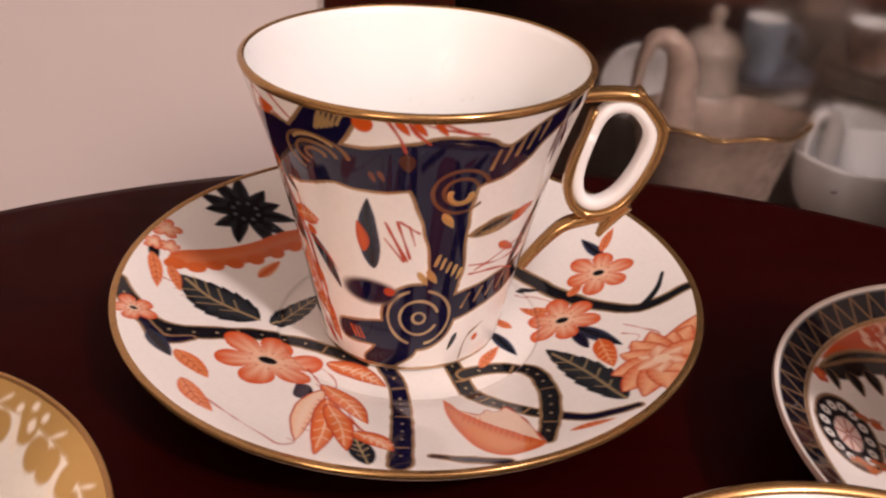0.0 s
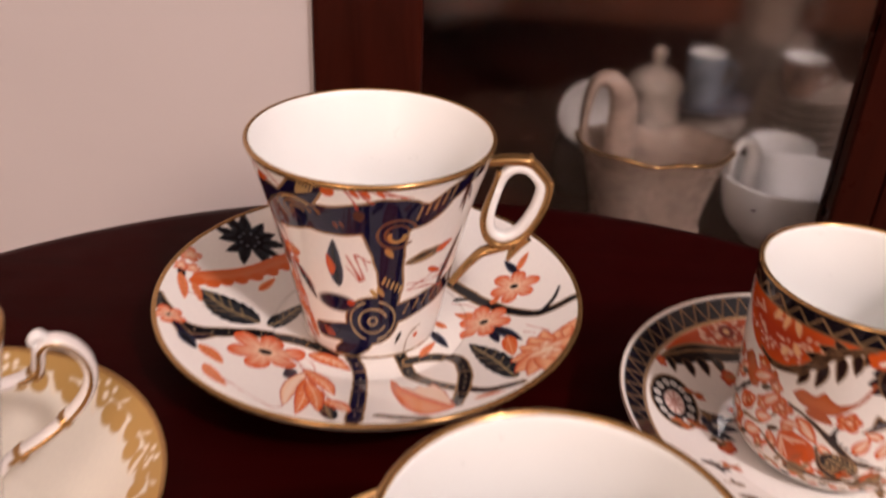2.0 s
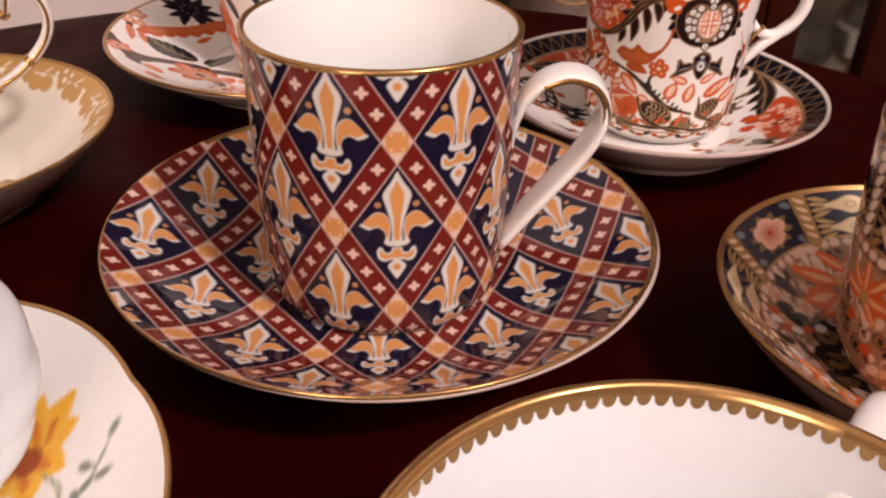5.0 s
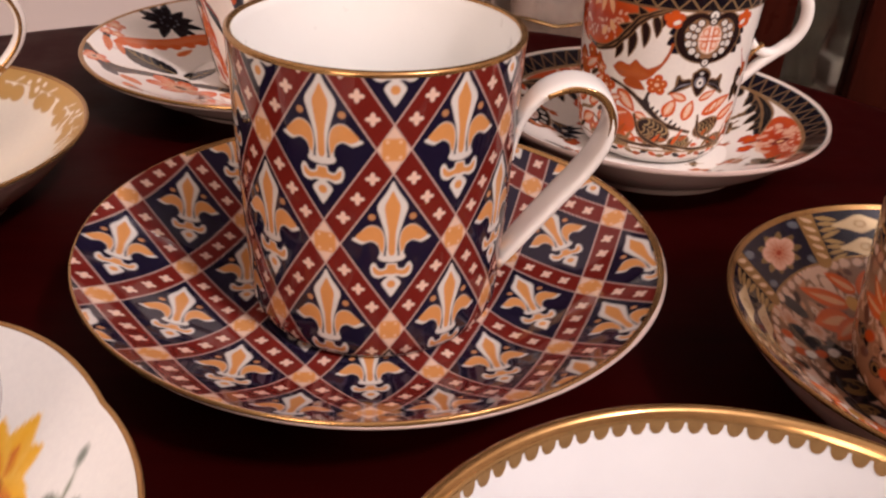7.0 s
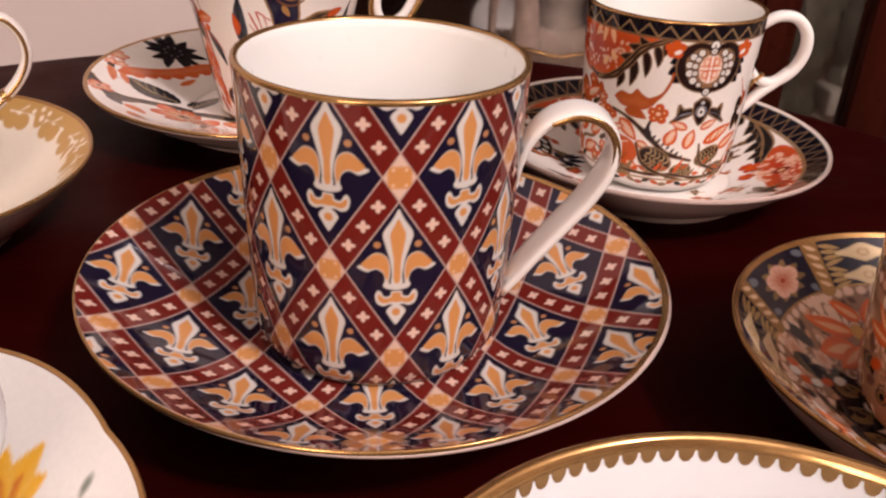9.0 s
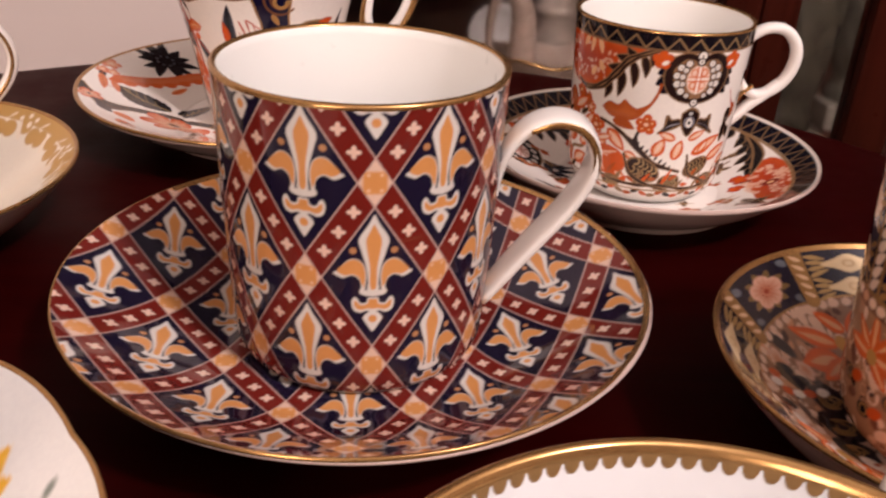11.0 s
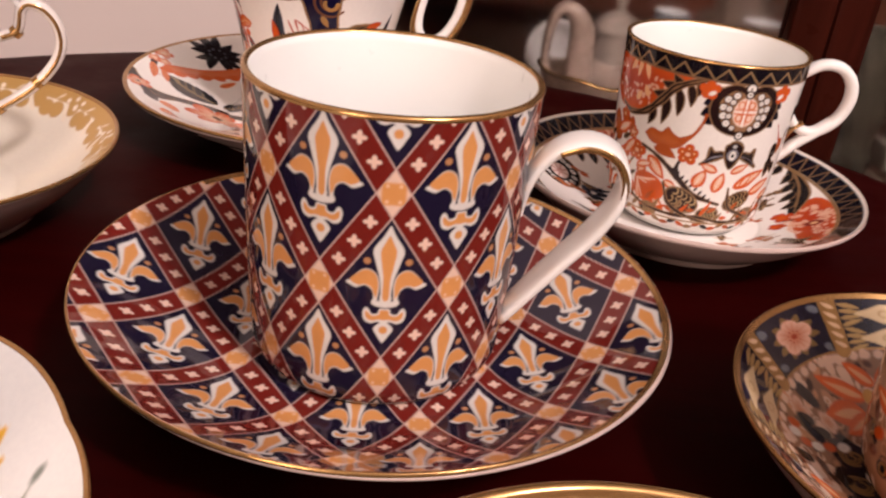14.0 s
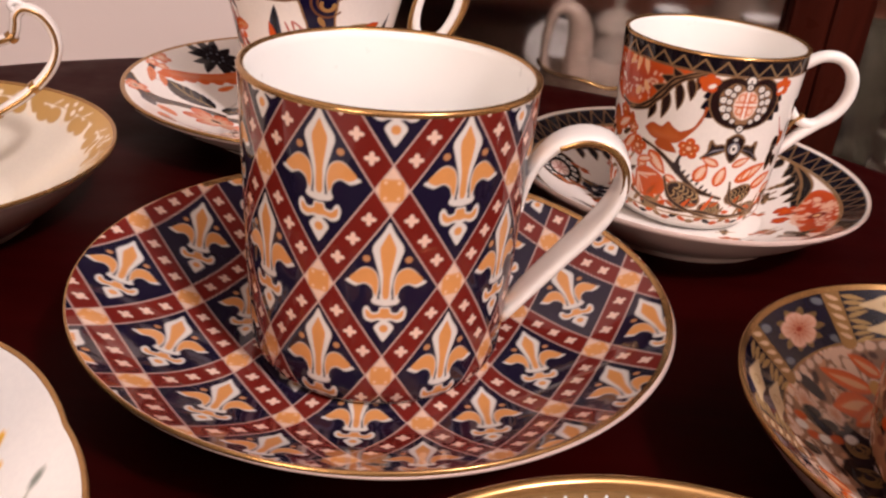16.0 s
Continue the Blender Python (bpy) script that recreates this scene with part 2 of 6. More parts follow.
        sweep("leg", curve_through(path, 30), np.linspace(0.034, 0.026, 30), np.linspace(0.05, 0.03, 30), MAHOGANY, t, lateral=(-d[1], d[0], 0))


round_table()


# ---- the display cabinet in the alcove ----
# glazing ends at this added rail, which keeps the lamp's mirror image off the saucers
RAIL = (1.02, 1.10)
def cabinet():
    c = thing("display_cabinet", 0, 0, 0, 0, "red-brown mahogany display cabinet with glazed doors and china inside", "cabinet")
    X0, X1, Y0, Y1 = -0.0415, 0.60, 0.345, 0.90
    part("plinth", box(bmesh.new(), X0, X1, Y0 + 0.004, Y1, 0.0, 0.12, 0.003), CABINET_WOOD, c)
    part("side_panel", box(bmesh.new(), X0, X0 + 0.018, Y0 + 0.022, Y1, 0.12, 1.80, 0.002), CABINET_WOOD, c)
    part("side_panel", box(bmesh.new(), X1 - 0.018, X1, Y0 + 0.022, Y1, 0.12, 1.80, 0.002), CABINET_WOOD, c)
    part("back_panel", box(bmesh.new(), X0 + 0.018, X1 - 0.018, Y1 - 0.015, Y1, 0.12, 1.80), CABINET_BACK, c)
    part("top_panel", box(bmesh.new(), X0, X1, Y0, Y1, 1.80, 1.84, 0.004), CABINET_WOOD, c)
    for z in (0.16, 0.66, 1.06, 1.42):
        part("shelf", box(bmesh.new(), X0 + 0.018, X1 - 0.018, Y0 + 0.03, Y1 - 0.015, z - 0.016, z, 0.002), CABINET_WOOD, c)
    for x0, x1 in ((X0, 0.2453), (0.2457, X1)):
        w0, w1 = (0.0515, 0.0215) if x0 < 0 else (0.0215, 0.05)
        d = new("door")
        d.parent = c
        part("stile", box(bmesh.new(), x0, x0 + w0, Y0, Y0 + 0.02, 0.12, 1.80, 0.003), CABINET_WOOD, d)
        part("stile", box(bmesh.new(), x1 - w1, x1, Y0, Y0 + 0.02, 0.12, 1.80, 0.003), CABINET_WOOD, d)
        part("rail", box(bmesh.new(), x0 + w0, x1 - w1, Y0 + 0.001, Y0 + 0.02, 0.12, 0.20, 0.002), CABINET_WOOD, d)
        part("rail", box(bmesh.new(), x0 + w0, x1 - w1, Y0 + 0.001, Y0 + 0.02, 1.74, 1.80, 0.002), CABINET_WOOD, d)
        part("rail", box(bmesh.new(), x0 + w0, x1 - w1, Y0 + 0.001, Y0 + 0.02, RAIL[0], RAIL[1], 0.002), CABINET_WOOD, d)
        for g0, g1 in ((x0 + w0, x1 - w1),) if x0 < 0 else ((x0 + w0, 0.311), (0.338, x1 - w1)):
            g = part("glass_pane", box(bmesh.new(), g0, g1, Y0 + 0.009, Y0 + 0.012, 0.20, RAIL[0]), GLASS, d, "glass pane tinted to dim and roughened to blur the china")
            g.visible_shadow = False
        if x0 > 0:
            part("glazing_bar", box(bmesh.new(), 0.311, 0.338, Y0 + 0.002, Y0 + 0.02, 0.20, RAIL[0], 0.002), CABINET_WOOD, d)
        # unseen wood added in place of glass, to block the lamp's reflection
        part("panel", box(bmesh.new(), x0 + w0, x1 - w1, Y0 + 0.006, Y0 + 0.014, RAIL[1], 1.74), CABINET_WOOD, d)


cabinet()

# Outlines in millimetres: radius and height; saucers above the table, cups above their foot
SAUCER_A = [(0.02, 3.2), (27, 3.2), (31, 4.2), (36, 6.2), (45, 9.6), (55, 13.2), (62, 16.0), (65, 17.0)]
SAUCER_B = [(0.02, 4.0), (26, 4.0), (31, 4.4), (36, 5.6), (44, 9.0), (52, 13.6), (58, 17.4), (61.9, 19.9)]
SAUCER_C = [(0.02, 3.5), (23, 3.5), (27, 4.2), (34, 7.2), (44, 12.2), (50, 15.8), (53.5, 18.0)]
SAUCER_D = [(0.02, 4.0), (22, 4.0), (28, 5.4), (38, 10.5), (48, 17.5), (53.5, 21.6)]
CUP_A = [(20.5, 0.6), (20.8, 2.0), (21.6, 6.0), (25.0, 24.0), (29.6, 44.0), (33.4, 57.0), (35.5, 64.0)]
CUP_B = [(25.4, 0.6), (26.2, 2.0), (27.0, 6.0), (27.8, 24.0), (28.4, 44.0), (28.9, 60.6)]
CUP_C = [(20.0, 0.6), (22.2, 3.0), (23.6, 8.0), (24.8, 24.0), (25.7, 40.0), (26.3, 52.6)]
CUP_D = [(17.0, 0.6), (17.8, 3.0), (19.5, 16.0), (22.5, 34.0), (25.5, 48.0), (27.1, 55.0)]
CUP_G = [(20, 0.6), (23, 3.0), (30, 16.0), (34.5, 32.0), (37.5, 48.6)]

# ---- painting on china: colours laid on the vertices of a glazed surface ----
WHITE = (0.83, 0.80, 0.765)
NAVY = (0.006, 0.005, 0.028)
INK = (0.009, 0.010, 0.014)
ORANGE = (0.58, 0.092, 0.014)
DEEP = (0.42, 0.050, 0.018)
PALE = (0.80, 0.47, 0.25)
GILT = (0.50, 0.30, 0.14)


class Canvas:
    """The painted decoration of one surface. x and y: millimetres on the surface."""

    def __init__(self, x, y, ground=WHITE, soft=0.13):
        self.x, self.y, self.soft = x, y, soft
        self.rgb = np.tile(np.array(ground, float), (len(x), 1))
        self.gold = np.zeros(len(x))
        self.wobble = 0.07 * np.sin(x * 0.9 + 1.7 * np.sin(y * 0.7)) + 0.06 * np.sin(y * 1.1 + x * 0.4)

    def near(self, x0, x1, y0, y1):
        return np.nonzero((self.x > x0) & (self.x < x1) & (self.y > y0) & (self.y < y1))[0]

    def lay(self, i, d, colour, metal=0.0, strength=1.0, soft=None):
        """Lays a colour where the distance d is below zero."""
        a = (np.clip(0.5 - d / (2 * (soft or self.soft)), 0, 1) * strength)
        c = np.asarray(colour, float)
        self.rgb[i] += (c - self.rgb[i]) * a[:, None]
        self.gold[i] += (metal - self.gold[i]) * a

    def stroke(self, points, width, colour, metal=0.0, n=26, wobble=1.0, strength=1.0, soft=None):
        p = curve_through(points, n) if len(points) > 2 else np.linspace(points[0], points[1], 6)
        w = np.interp(np.linspace(0, 1, len(p)), np.linspace(0, 1, np.size(width)), np.atleast_1d(width)) / 2
        m = w.max() + 0.6
        i = self.near(p[:, 0].min() - m, p[:, 0].max() + m, p[:, 1].min() - m, p[:, 1].max() + m)
        if not len(i):
            return
        x, y = self.x[i], self.y[i]
        best = np.full(len(i), 1e9)
        for k in range(len(p) - 1):
            a, e = p[k], p[k + 1] - p[k]
            t = np.clip(((x - a[0]) * e[0] + (y - a[1]) * e[1]) / (e @ e + 1e-9), 0, 1)
            d = np.hypot(x - a[0] - t * e[0], y - a[1] - t * e[1]) - (w[k] + (w[k + 1] - w[k]) * t)
            best = np.minimum(best, d)
        self.lay(i, best + self.wobble[i] * wobble, colour, metal, strength, soft)

    def dot(self, cx, cy, rx, ry, colour, metal=0.0, turn=0.0, strength=1.0, soft=None):
        m = max(rx, ry) + 0.5
        i = self.near(cx - m, cx + m, cy - m, cy + m)
        c, s = math.cos(radians(turn)), math.sin(radians(turn))
        u, v = (self.x[i] - cx) * c + (self.y[i] - cy) * s, (self.y[i] - cy) * c - (self.x[i] - cx) * s
        self.lay(i, (np.hypot(u / rx, v / ry) - 1) * min(rx, ry), colour, metal, strength, soft)

    def ring(self, cx, cy, r, width, colour, metal=0.0, start=0, sweep=360, squash=1.0):
        a = np.radians(np.linspace(start, start + sweep, 34))
        self.stroke(np.stack([cx + r * np.cos(a), cy + r * squash * np.sin(a)], 1), width, colour, metal, n=34, wobble=0.6)

    def leaf(self, x0, y0, x1, y1, width, colour, edge=None, vein=None, metal=0.0, teeth=0.0, bend=0.0, vein_metal=0.0):
        """A pointed leaf from its base to its tip, with a paler or darker edge and veins."""
        e = np.array([x1 - x0, y1 - y0], float)
        ln = np.hypot(*e)
        e /= ln
        m = width + 0.8 + abs(bend)
        i = self.near(min(x0, x1) - m, max(x0, x1) + m, min(y0, y1) - m, max(y0, y1) + m)
        if not len(i):
            return
        dx, dy = self.x[i] - x0, self.y[i] - y0
        t, s = (dx * e[0] + dy * e[1]) / ln, dy * e[0] - dx * e[1]
        s = s - bend * np.sin(np.pi * np.clip(t, 0, 1))
        tt = np.clip(t, 0, 1)
        half = width / 2 * np.sin(np.pi * tt**0.75) ** 0.8 * (1 + teeth * (np.mod(tt * 7, 1) - 0.5))
        d = np.where((t < 0) | (t > 1), np.hypot(np.where(t < 0, t, t - 1) * ln, s) + 0.05, np.abs(s) - half)
        col = np.tile(np.array(colour, float), (len(i), 1))
        if edge is not None:
            f = np.clip(np.abs(s) / (half + 1e-6), 0, 1) ** 1.3 * (0.88 + 0.12 * np.sin(tt * 40))
            col = col + (np.array(edge) - col) * np.clip(f, 0, 1)[:, None] * 0.9
        self.lay(i, d + 0.5 * self.wobble[i], col, metal)
        if vein is not None:
            self.stroke([(x0, y0), ((x0 + x1) / 2 - e[1] * bend, (y0 + y1) / 2 + e[0] * bend), (x1 - e[0] * ln * 0.1, y1 - e[1] * ln * 0.1)], max(0.22, width * 0.05), vein, vein_metal, wobble=0.2)
            for k in (0.22, 0.38, 0.54, 0.7):
                bx, by = x0 + e[0] * ln * k - e[1] * bend * math.sin(math.pi * k), y0 + e[1] * ln * k + e[0] * bend * math.sin(math.pi * k)
                h = width * 0.36 * math.sin(math.pi * k)
                for sg in (-1, 1):
                    self.stroke([(bx, by), (bx + e[0] * h - e[1] * sg * h, by + e[1] * h + e[0] * sg * h)], 0.2, vein, vein_metal, wobble=0.1)

    def flower(self, cx, cy, r, petals, turn=0.0, inner=(0.80, 0.56, 0.40), outer=(0.60, 0.082, 0.010), heart=INK, squash=1.0, notch=0.52, line=DEEP):
        i = self.near(cx - r * 1.2, cx + r * 1.2, cy - r * 1.2, cy + r * 1.2)
        u, v = self.x[i] - cx, (self.y[i] - cy) / squash
        rr, th = np.hypot(u, v), np.arctan2(v, u) - radians(turn)
        rim = r * (1 - notch * (1 - np.abs(np.cos(th * petals / 2)) ** 0.55)) * (1 + 0.05 * np.sin(3 * th + cx))
        f = np.clip(rr / rim, 0, 1) ** 1.35
        f = np.clip(f + 0.25 * np.sin(th * petals * 3 + 1) * f * (1 - f) * 2, 0, 1)
        col = np.array(inner) + (np.array(outer) - np.array(inner)) * f[:, None]
        self.lay(i, rr - rim + 0.6 * self.wobble[i], col)
        self.lay(i, np.abs(rr - rim + 0.12) - 0.10, line, strength=0.6)
        if heart is not None:
            self.dot(cx, cy, r * 0.17, r * 0.13 * squash, heart)
            for k in range(9):
                a = k * 0.7 + cx
                self.dot(cx + r * 0.33 * math.cos(a), cy + r * 0.33 * squash * math.sin(a), 0.22, 0.22, DEEP)

    def blob(self, points, colour, metal=0.0, n=40, grade=None, soft=None):
        """A closed smooth outline, filled."""
        pts = list(points)
        p = curve_through([*pts, pts[0]], n + 1)[:-1]
        i = self.near(p[:, 0].min() - 0.6, p[:, 0].max() + 0.6, p[:, 1].min() - 0.6, p[:, 1].max() + 0.6)
        if not len(i):
            return
        x, y = self.x[i], self.y[i]
        best, inside = np.full(len(i), 1e9), np.zeros(len(i), bool)
        for a, b in zip(p, np.roll(p, -1, 0)):
            e = b - a
            t = np.clip(((x - a[0]) * e[0] + (y - a[1]) * e[1]) / (e @ e + 1e-9), 0, 1)
            best = np.minimum(best, np.hypot(x - a[0] - t * e[0], y - a[1] - t * e[1]))
            inside ^= ((a[1] > y) != (b[1] > y)) & (x < e[0] * (y - a[1]) / (e[1] + 1e-12) + a[0])
        d = np.where(inside, -best, best)
        col = np.array(colour, float)
        if grade is not None:
            f = np.clip(-d / grade[1], 0, 1)[:, None]
            col = col + (np.array(grade[0]) - col) * f
        self.lay(i, d, col, metal, soft=soft)

    def branch(self, points, width, core=INK, edge=GILT, beads=True):
        w = np.atleast_1d(np.asarray(width, float))
        self.stroke(points, w + 0.9, edge, 0.85)
        self.stroke(points, w, core)
        if beads:
            p = curve_through(points, 40)
            for k in range(3, 38, 3):
                if (k // 3) % 4 == 3:
                    t = p[k + 1] - p[k - 1]
                    t /= np.hypot(*t) + 1e-9
                    h = np.interp(k / 40, np.linspace(0, 1, len(w)), w) * 0.34
                    self.stroke([p[k] + [-t[1] * h, t[0] * h], p[k] + [t[1] * h, -t[0] * h]], 0.42, GILT, 0.85, wobble=0)
                else:
                    self.dot(p[k, 0], p[k, 1], 0.26, 0.26, (0.55, 0.42, 0.25), 0.4)

    def onto(self, ob):
        at = ob.data.color_attributes.new("paint", "FLOAT_COLOR", "POINT")
        at.data.foreach_set("color", np.hstack([np.clip(self.rgb, 0, 1), self.gold[:, None]]).astype(np.float32).ravel())


# ---- the parts that all cups and saucers share ----
def cup_outline(outer, thick, n_out, n_in=26, n_foot=1):
    """The closed outline of a cup from its outer wall (radius, height; from the foot up)."""
    out = curve_through(outer, n_out)
    tan = np.gradient(out, axis=0)
    tan /= np.linalg.norm(tan, axis=1)[:, None]
    inner = out + np.stack([-tan[:, 1], tan[:, 0]], 1) * thick
    floor = out[0, 1] + 4.0
    inner = inner[(inner[:, 1] > floor + 2.5) & (inner[:, 0] > 3)][::-1]
    inner = inner[np.linspace(0, len(inner) - 1, n_in).astype(int)]
    r = inner[-1, 0]
    floor_line = [(r * 0.985, floor + 1.2), (r * 0.93, floor + 0.35), (r * 0.8, floor), (r * 0.4, floor), (0.02, floor)]
    r0 = out[0, 0]
    foot = [(0.02, 1.6), (r0 - 3.0, 1.4), (r0 - 2.4, 0.1), (r0 - 1.8, 0.0), (r0 - 0.5, 0.0)]
    return np.array(foot), out, np.vstack([inner, floor_line])


def make_cup(name, x, y, rise, outer, thick, label, angles, n_out=60, rim=(1.1, 0.5), inside=None, category="coffee cup", ground=None):
    """A cup on its saucer: outer wall (returned for painting), inside, foot and gilt rim. rim: millimetres of gilding outside and inside."""
    c = thing(name, x, y, TABLE_Z + rise, 0, label, category, "cups on the table")
    foot, out, inn = cup_outline(outer, thick, n_out)
    coarse = np.radians(np.arange(0, 360, 3.0))
    body = lathe("body", out, angles, ground or PAINTED, c)
    k = np.searchsorted(out[:, 1], out[-1, 1] - rim[0])
    inner_edge = inn[0]
    slope = (inn[3] - inn[0]) / np.linalg.norm(inn[3] - inn[0])
    lip = np.vstack([out[-1:] + [0.0, 0.0], (out[-1] + inner_edge) / 2 + [[0, thick * 0.35]], inner_edge[None]])
    lathe("inside", np.vstack([lip, inn[1:]]), coarse, inside or CHINA_INSIDE, c)
    lathe("foot_ring", np.vstack([foot, out[:1]]), coarse, CHINA, c)
    if rim[0]:
        band = np.vstack([out[k:k + 1] + [0.05, 0], out[-1:] + [0.07, -0.15], out[-1:] + [0.03, 0.22], (out[-1] + inner_edge) / 2 + [[0, thick * 0.35 + 0.10]], inner_edge[None] + [-0.06, 0.05], inner_edge[None] + [-0.07, 0] + slope * rim[1]])
        lathe("gilt_rim", band, np.radians(np.arange(0, 360, 2.0)), GOLD, c, "worn gilt rim")
    return c, body


def make_saucer(name, x, y, top, label, angles, n_top, rim=2.0, ripple=None, mat=None, turn=0.0, edge_mat=None, lip=0.25, shift=0.0):
    """A saucer on the table: upper side (returned for painting), underside with its foot ring, gilt rim. lip: how far
    the white edge stands out under the gilt; shift: millimetres the gilt ring is moved off centre to fit the camera's
    view.
    """
    s = thing(name, x, y, TABLE_Z, turn, label, "saucer", "saucers on the table")
    up = curve_through(top, n_top)
    R, H = up[-1]
    dish = lathe("dish", up, angles, mat or PAINTED, s, ripple=ripple)
    under = curve_through([(R, H), (R + lip, H - 0.5), (R + lip - 0.1, H - 1.4), (R - 0.8, H - 2.1), (R * 0.94, H * 0.80 - 0.6), (R * 0.84, H * 0.52), (R * 0.72, H * 0.26 + 0.3), (R * 0.62, 2.0)], 30)
    ring = [(R * 0.605, 1.6), (R * 0.60, 0.2), (R * 0.595, 0.0), (R * 0.57, 0.0), (R * 0.565, 0.2), (R * 0.56, 1.4), (0.02, 1.5)]
    coarse = np.radians(np.arange(0, 360, 2.0))
    lathe("underside", np.vstack([under, ring]), coarse, CHINA_BOUNCE, s, ripple=ripple)
    if rim:
        k = np.searchsorted(up[:, 0], R - rim)
        band = np.vstack([up[k:] + [0, 0.07], [(R + 0.14, H - 0.02)], [(R + 0.29, H - 0.25)], [(R + 0.38, H - 0.55)], [(R + 0.36, H - 0.95)]])
        if len(band) > 18:
            band = np.vstack([band[:-4][np.linspace(0, len(band) - 5, 13).astype(int)], band[-4:]])
        gilt = lathe("gilt_rim", band, coarse, edge_mat or GOLD, s, "worn gilt edge line", ripple=ripple)[0]
        gilt.location.x, gilt.location.y = shift * 0.001, shift * 0.0005
    return s, dish


def make_handle(cup, angle, path, widths, heights, mat, name="handle", label="", n=44, power=2.4, sides=20, offset=0.0):
    """A handle along a path (radius, height in millimetres) in the upright plane at that angle round the cup."""
    a = radians(angle)
    p = curve_through(path, n) * 0.001
    side = np.array([-math.sin(a), math.cos(a), 0])
    pts = np.stack([p[:, 0] * math.cos(a), p[:, 0] * math.sin(a), p[:, 1]], 1) + side * offset * 0.001
    grow = lambda v: np.interp(np.linspace(0, 1, n), np.linspace(0, 1, np.size(v)), np.atleast_1d(v)) * 0.001
    return sweep(name, pts, grow(widths), grow(heights), mat, cup, label, sides=sides, power=power, lateral=side)

# ---- the cup and saucer with the lattice of lilies ----
L_NAVY, L_RED, L_ORANGE, L_WHITE = (0.011, 0.008, 0.026), (0.150, 0.015, 0.011), (0.62, 0.285, 0.095), (0.66, 0.635, 0.61)


def lattice(cv, a, b, wide, tall, lily=1.0):
    """Bands of red along whole a and whole b, squares where they cross, and a lily in each navy field. wide, tall: millimetres of one field; lily: the size of its flowers."""
    fa, fb = a - np.round(a), b - np.round(b)
    every = np.arange(len(a))
    cv.lay(every, np.full(len(a), -1.0), L_NAVY)
    unit = wide * tall / math.hypot(wide, tall)          # millimetres across the bands for one step of a or b
    half = 0.118
    da, db = (np.abs(fa) - half) * unit, (np.abs(fb) - half) * unit
    cv.lay(every, np.minimum(da, db), L_RED)
    cv.lay(every, np.minimum(np.abs(da), np.abs(db)) - 0.13, (0.55, 0.40, 0.36), soft=0.12)
    # squares at the crossings: pale ends, orange middle, small light dots
    d = np.maximum(da, db)
    x, z = (fa + fb) / 2 * wide, (fa - fb) / 2 * tall
    cv.lay(every, d + 0.10, (0.71, 0.52, 0.42))
    cv.lay(every, np.where(d < 0, np.maximum(np.abs(x) - wide * 0.085, np.abs(z) - tall * 0.055), 1), L_ORANGE, soft=0.3)
    for sx in (-1, 1):
        for sz in (-1, 1):
            cv.lay(every, np.hypot(x - sx * wide * 0.045, z - sz * tall * 0.038) - 0.32, (0.76, 0.52, 0.36), strength=0.8)
    # three small crosses along each length of band
    for f, g, sgn in ((fa, b, 1), (fb, a, -1)):
        w = np.mod(g, 1)
        for at in (0.29, 0.5, 0.71):
            q = w - at
            if sgn > 0:
                u, v = (f + q) / 2 * wide, (f - q) / 2 * tall
            else:
                u, v = (q + f) / 2 * wide, (q - f) / 2 * tall
            r, th = np.hypot(u, v), np.arctan2(v, u)
            cv.lay(every, r - 1.26 * (0.52 + 0.48 * np.abs(np.cos(2 * th)) ** 1.4), (0.73, 0.53, 0.44), soft=0.14)
    # the lily, in millimetres about the middle of its field
    ga, gb = np.mod(a, 1) - 0.5, np.mod(b, 1) - 0.5
    X, Z = np.abs((ga + gb) / 2 * wide), (ga - gb) / 2 * tall
    field = np.maximum(np.abs(ga), np.abs(gb)) < 0.39
    i = np.nonzero(field)[0]
    sub = Canvas(X[i] / lily, Z[i] / lily, soft=cv.soft)
    sub.wobble *= 0.15
    sub.rgb, sub.gold = cv.rgb[i], cv.gold[i]
    right = [(1.5, -2.0), (1.25, 1.0), (1.8, 3.3), (3.0, 4.35), (4.3, 4.3), (5.5, 3.2), (6.4, 1.9), (7.4, 1.3), (5.6, 0.35), (4.6, 0.75), (3.7, 1.0), (2.6, 0.2), (2.2, -1.0), (2.2, -2.2)]
    sub.blob(right, L_WHITE)
    sub.blob([(1.65, -1.6), (1.45, 1.0), (1.9, 3.2), (3.05, 4.2), (4.25, 4.15), (5.5, 3.15), (6.6, 1.8), (5.2, 0.9), (3.85, 1.22), (2.65, 0.55), (2.15, -0.8)], L_ORANGE)
    sub.blob([(-0.4, 13.3), (0.0, 13.5), (1.0, 11.4), (2.7, 8.5), (2.3, 6.3), (1.3, 2.6), (0.95, -0.5), (1.1, -2.2), (-0.5, -2.2), (-0.5, 6)], L_WHITE)
    sub.blob([(-0.4, 11.3), (0.0, 11.5), (0.8, 9.8), (1.4, 8.2), (1.1, 5.5), (0.65, 2.5), (0.55, -1.6), (-0.5, -1.8), (-0.5, 5)], L_ORANGE)
    sub.blob([(-0.6, -2.2), (1.4, -2.1), (2.3, -1.9), (2.5, -2.7), (1.6, -3.3), (-0.6, -3.5)], L_WHITE)
    sub.blob([(-0.6, -3.9), (0.9, -3.8), (1.2, -4.8), (2.3, -5.0), (2.9, -4.0), (3.5, -3.7), (4.0, -4.8), (3.6, -6.5), (2.4, -7.1), (1.2, -6.7), (-0.6, -6.9)], L_WHITE)
    sub.blob([(-0.6, -4.2), (0.7, -4.1), (1.0, -5.1), (2.2, -5.4), (3.1, -4.6), (3.5, -4.6), (3.3, -5.9), (2.3, -6.5), (1.0, -6.2), (-0.6, -6.2)], L_ORANGE)
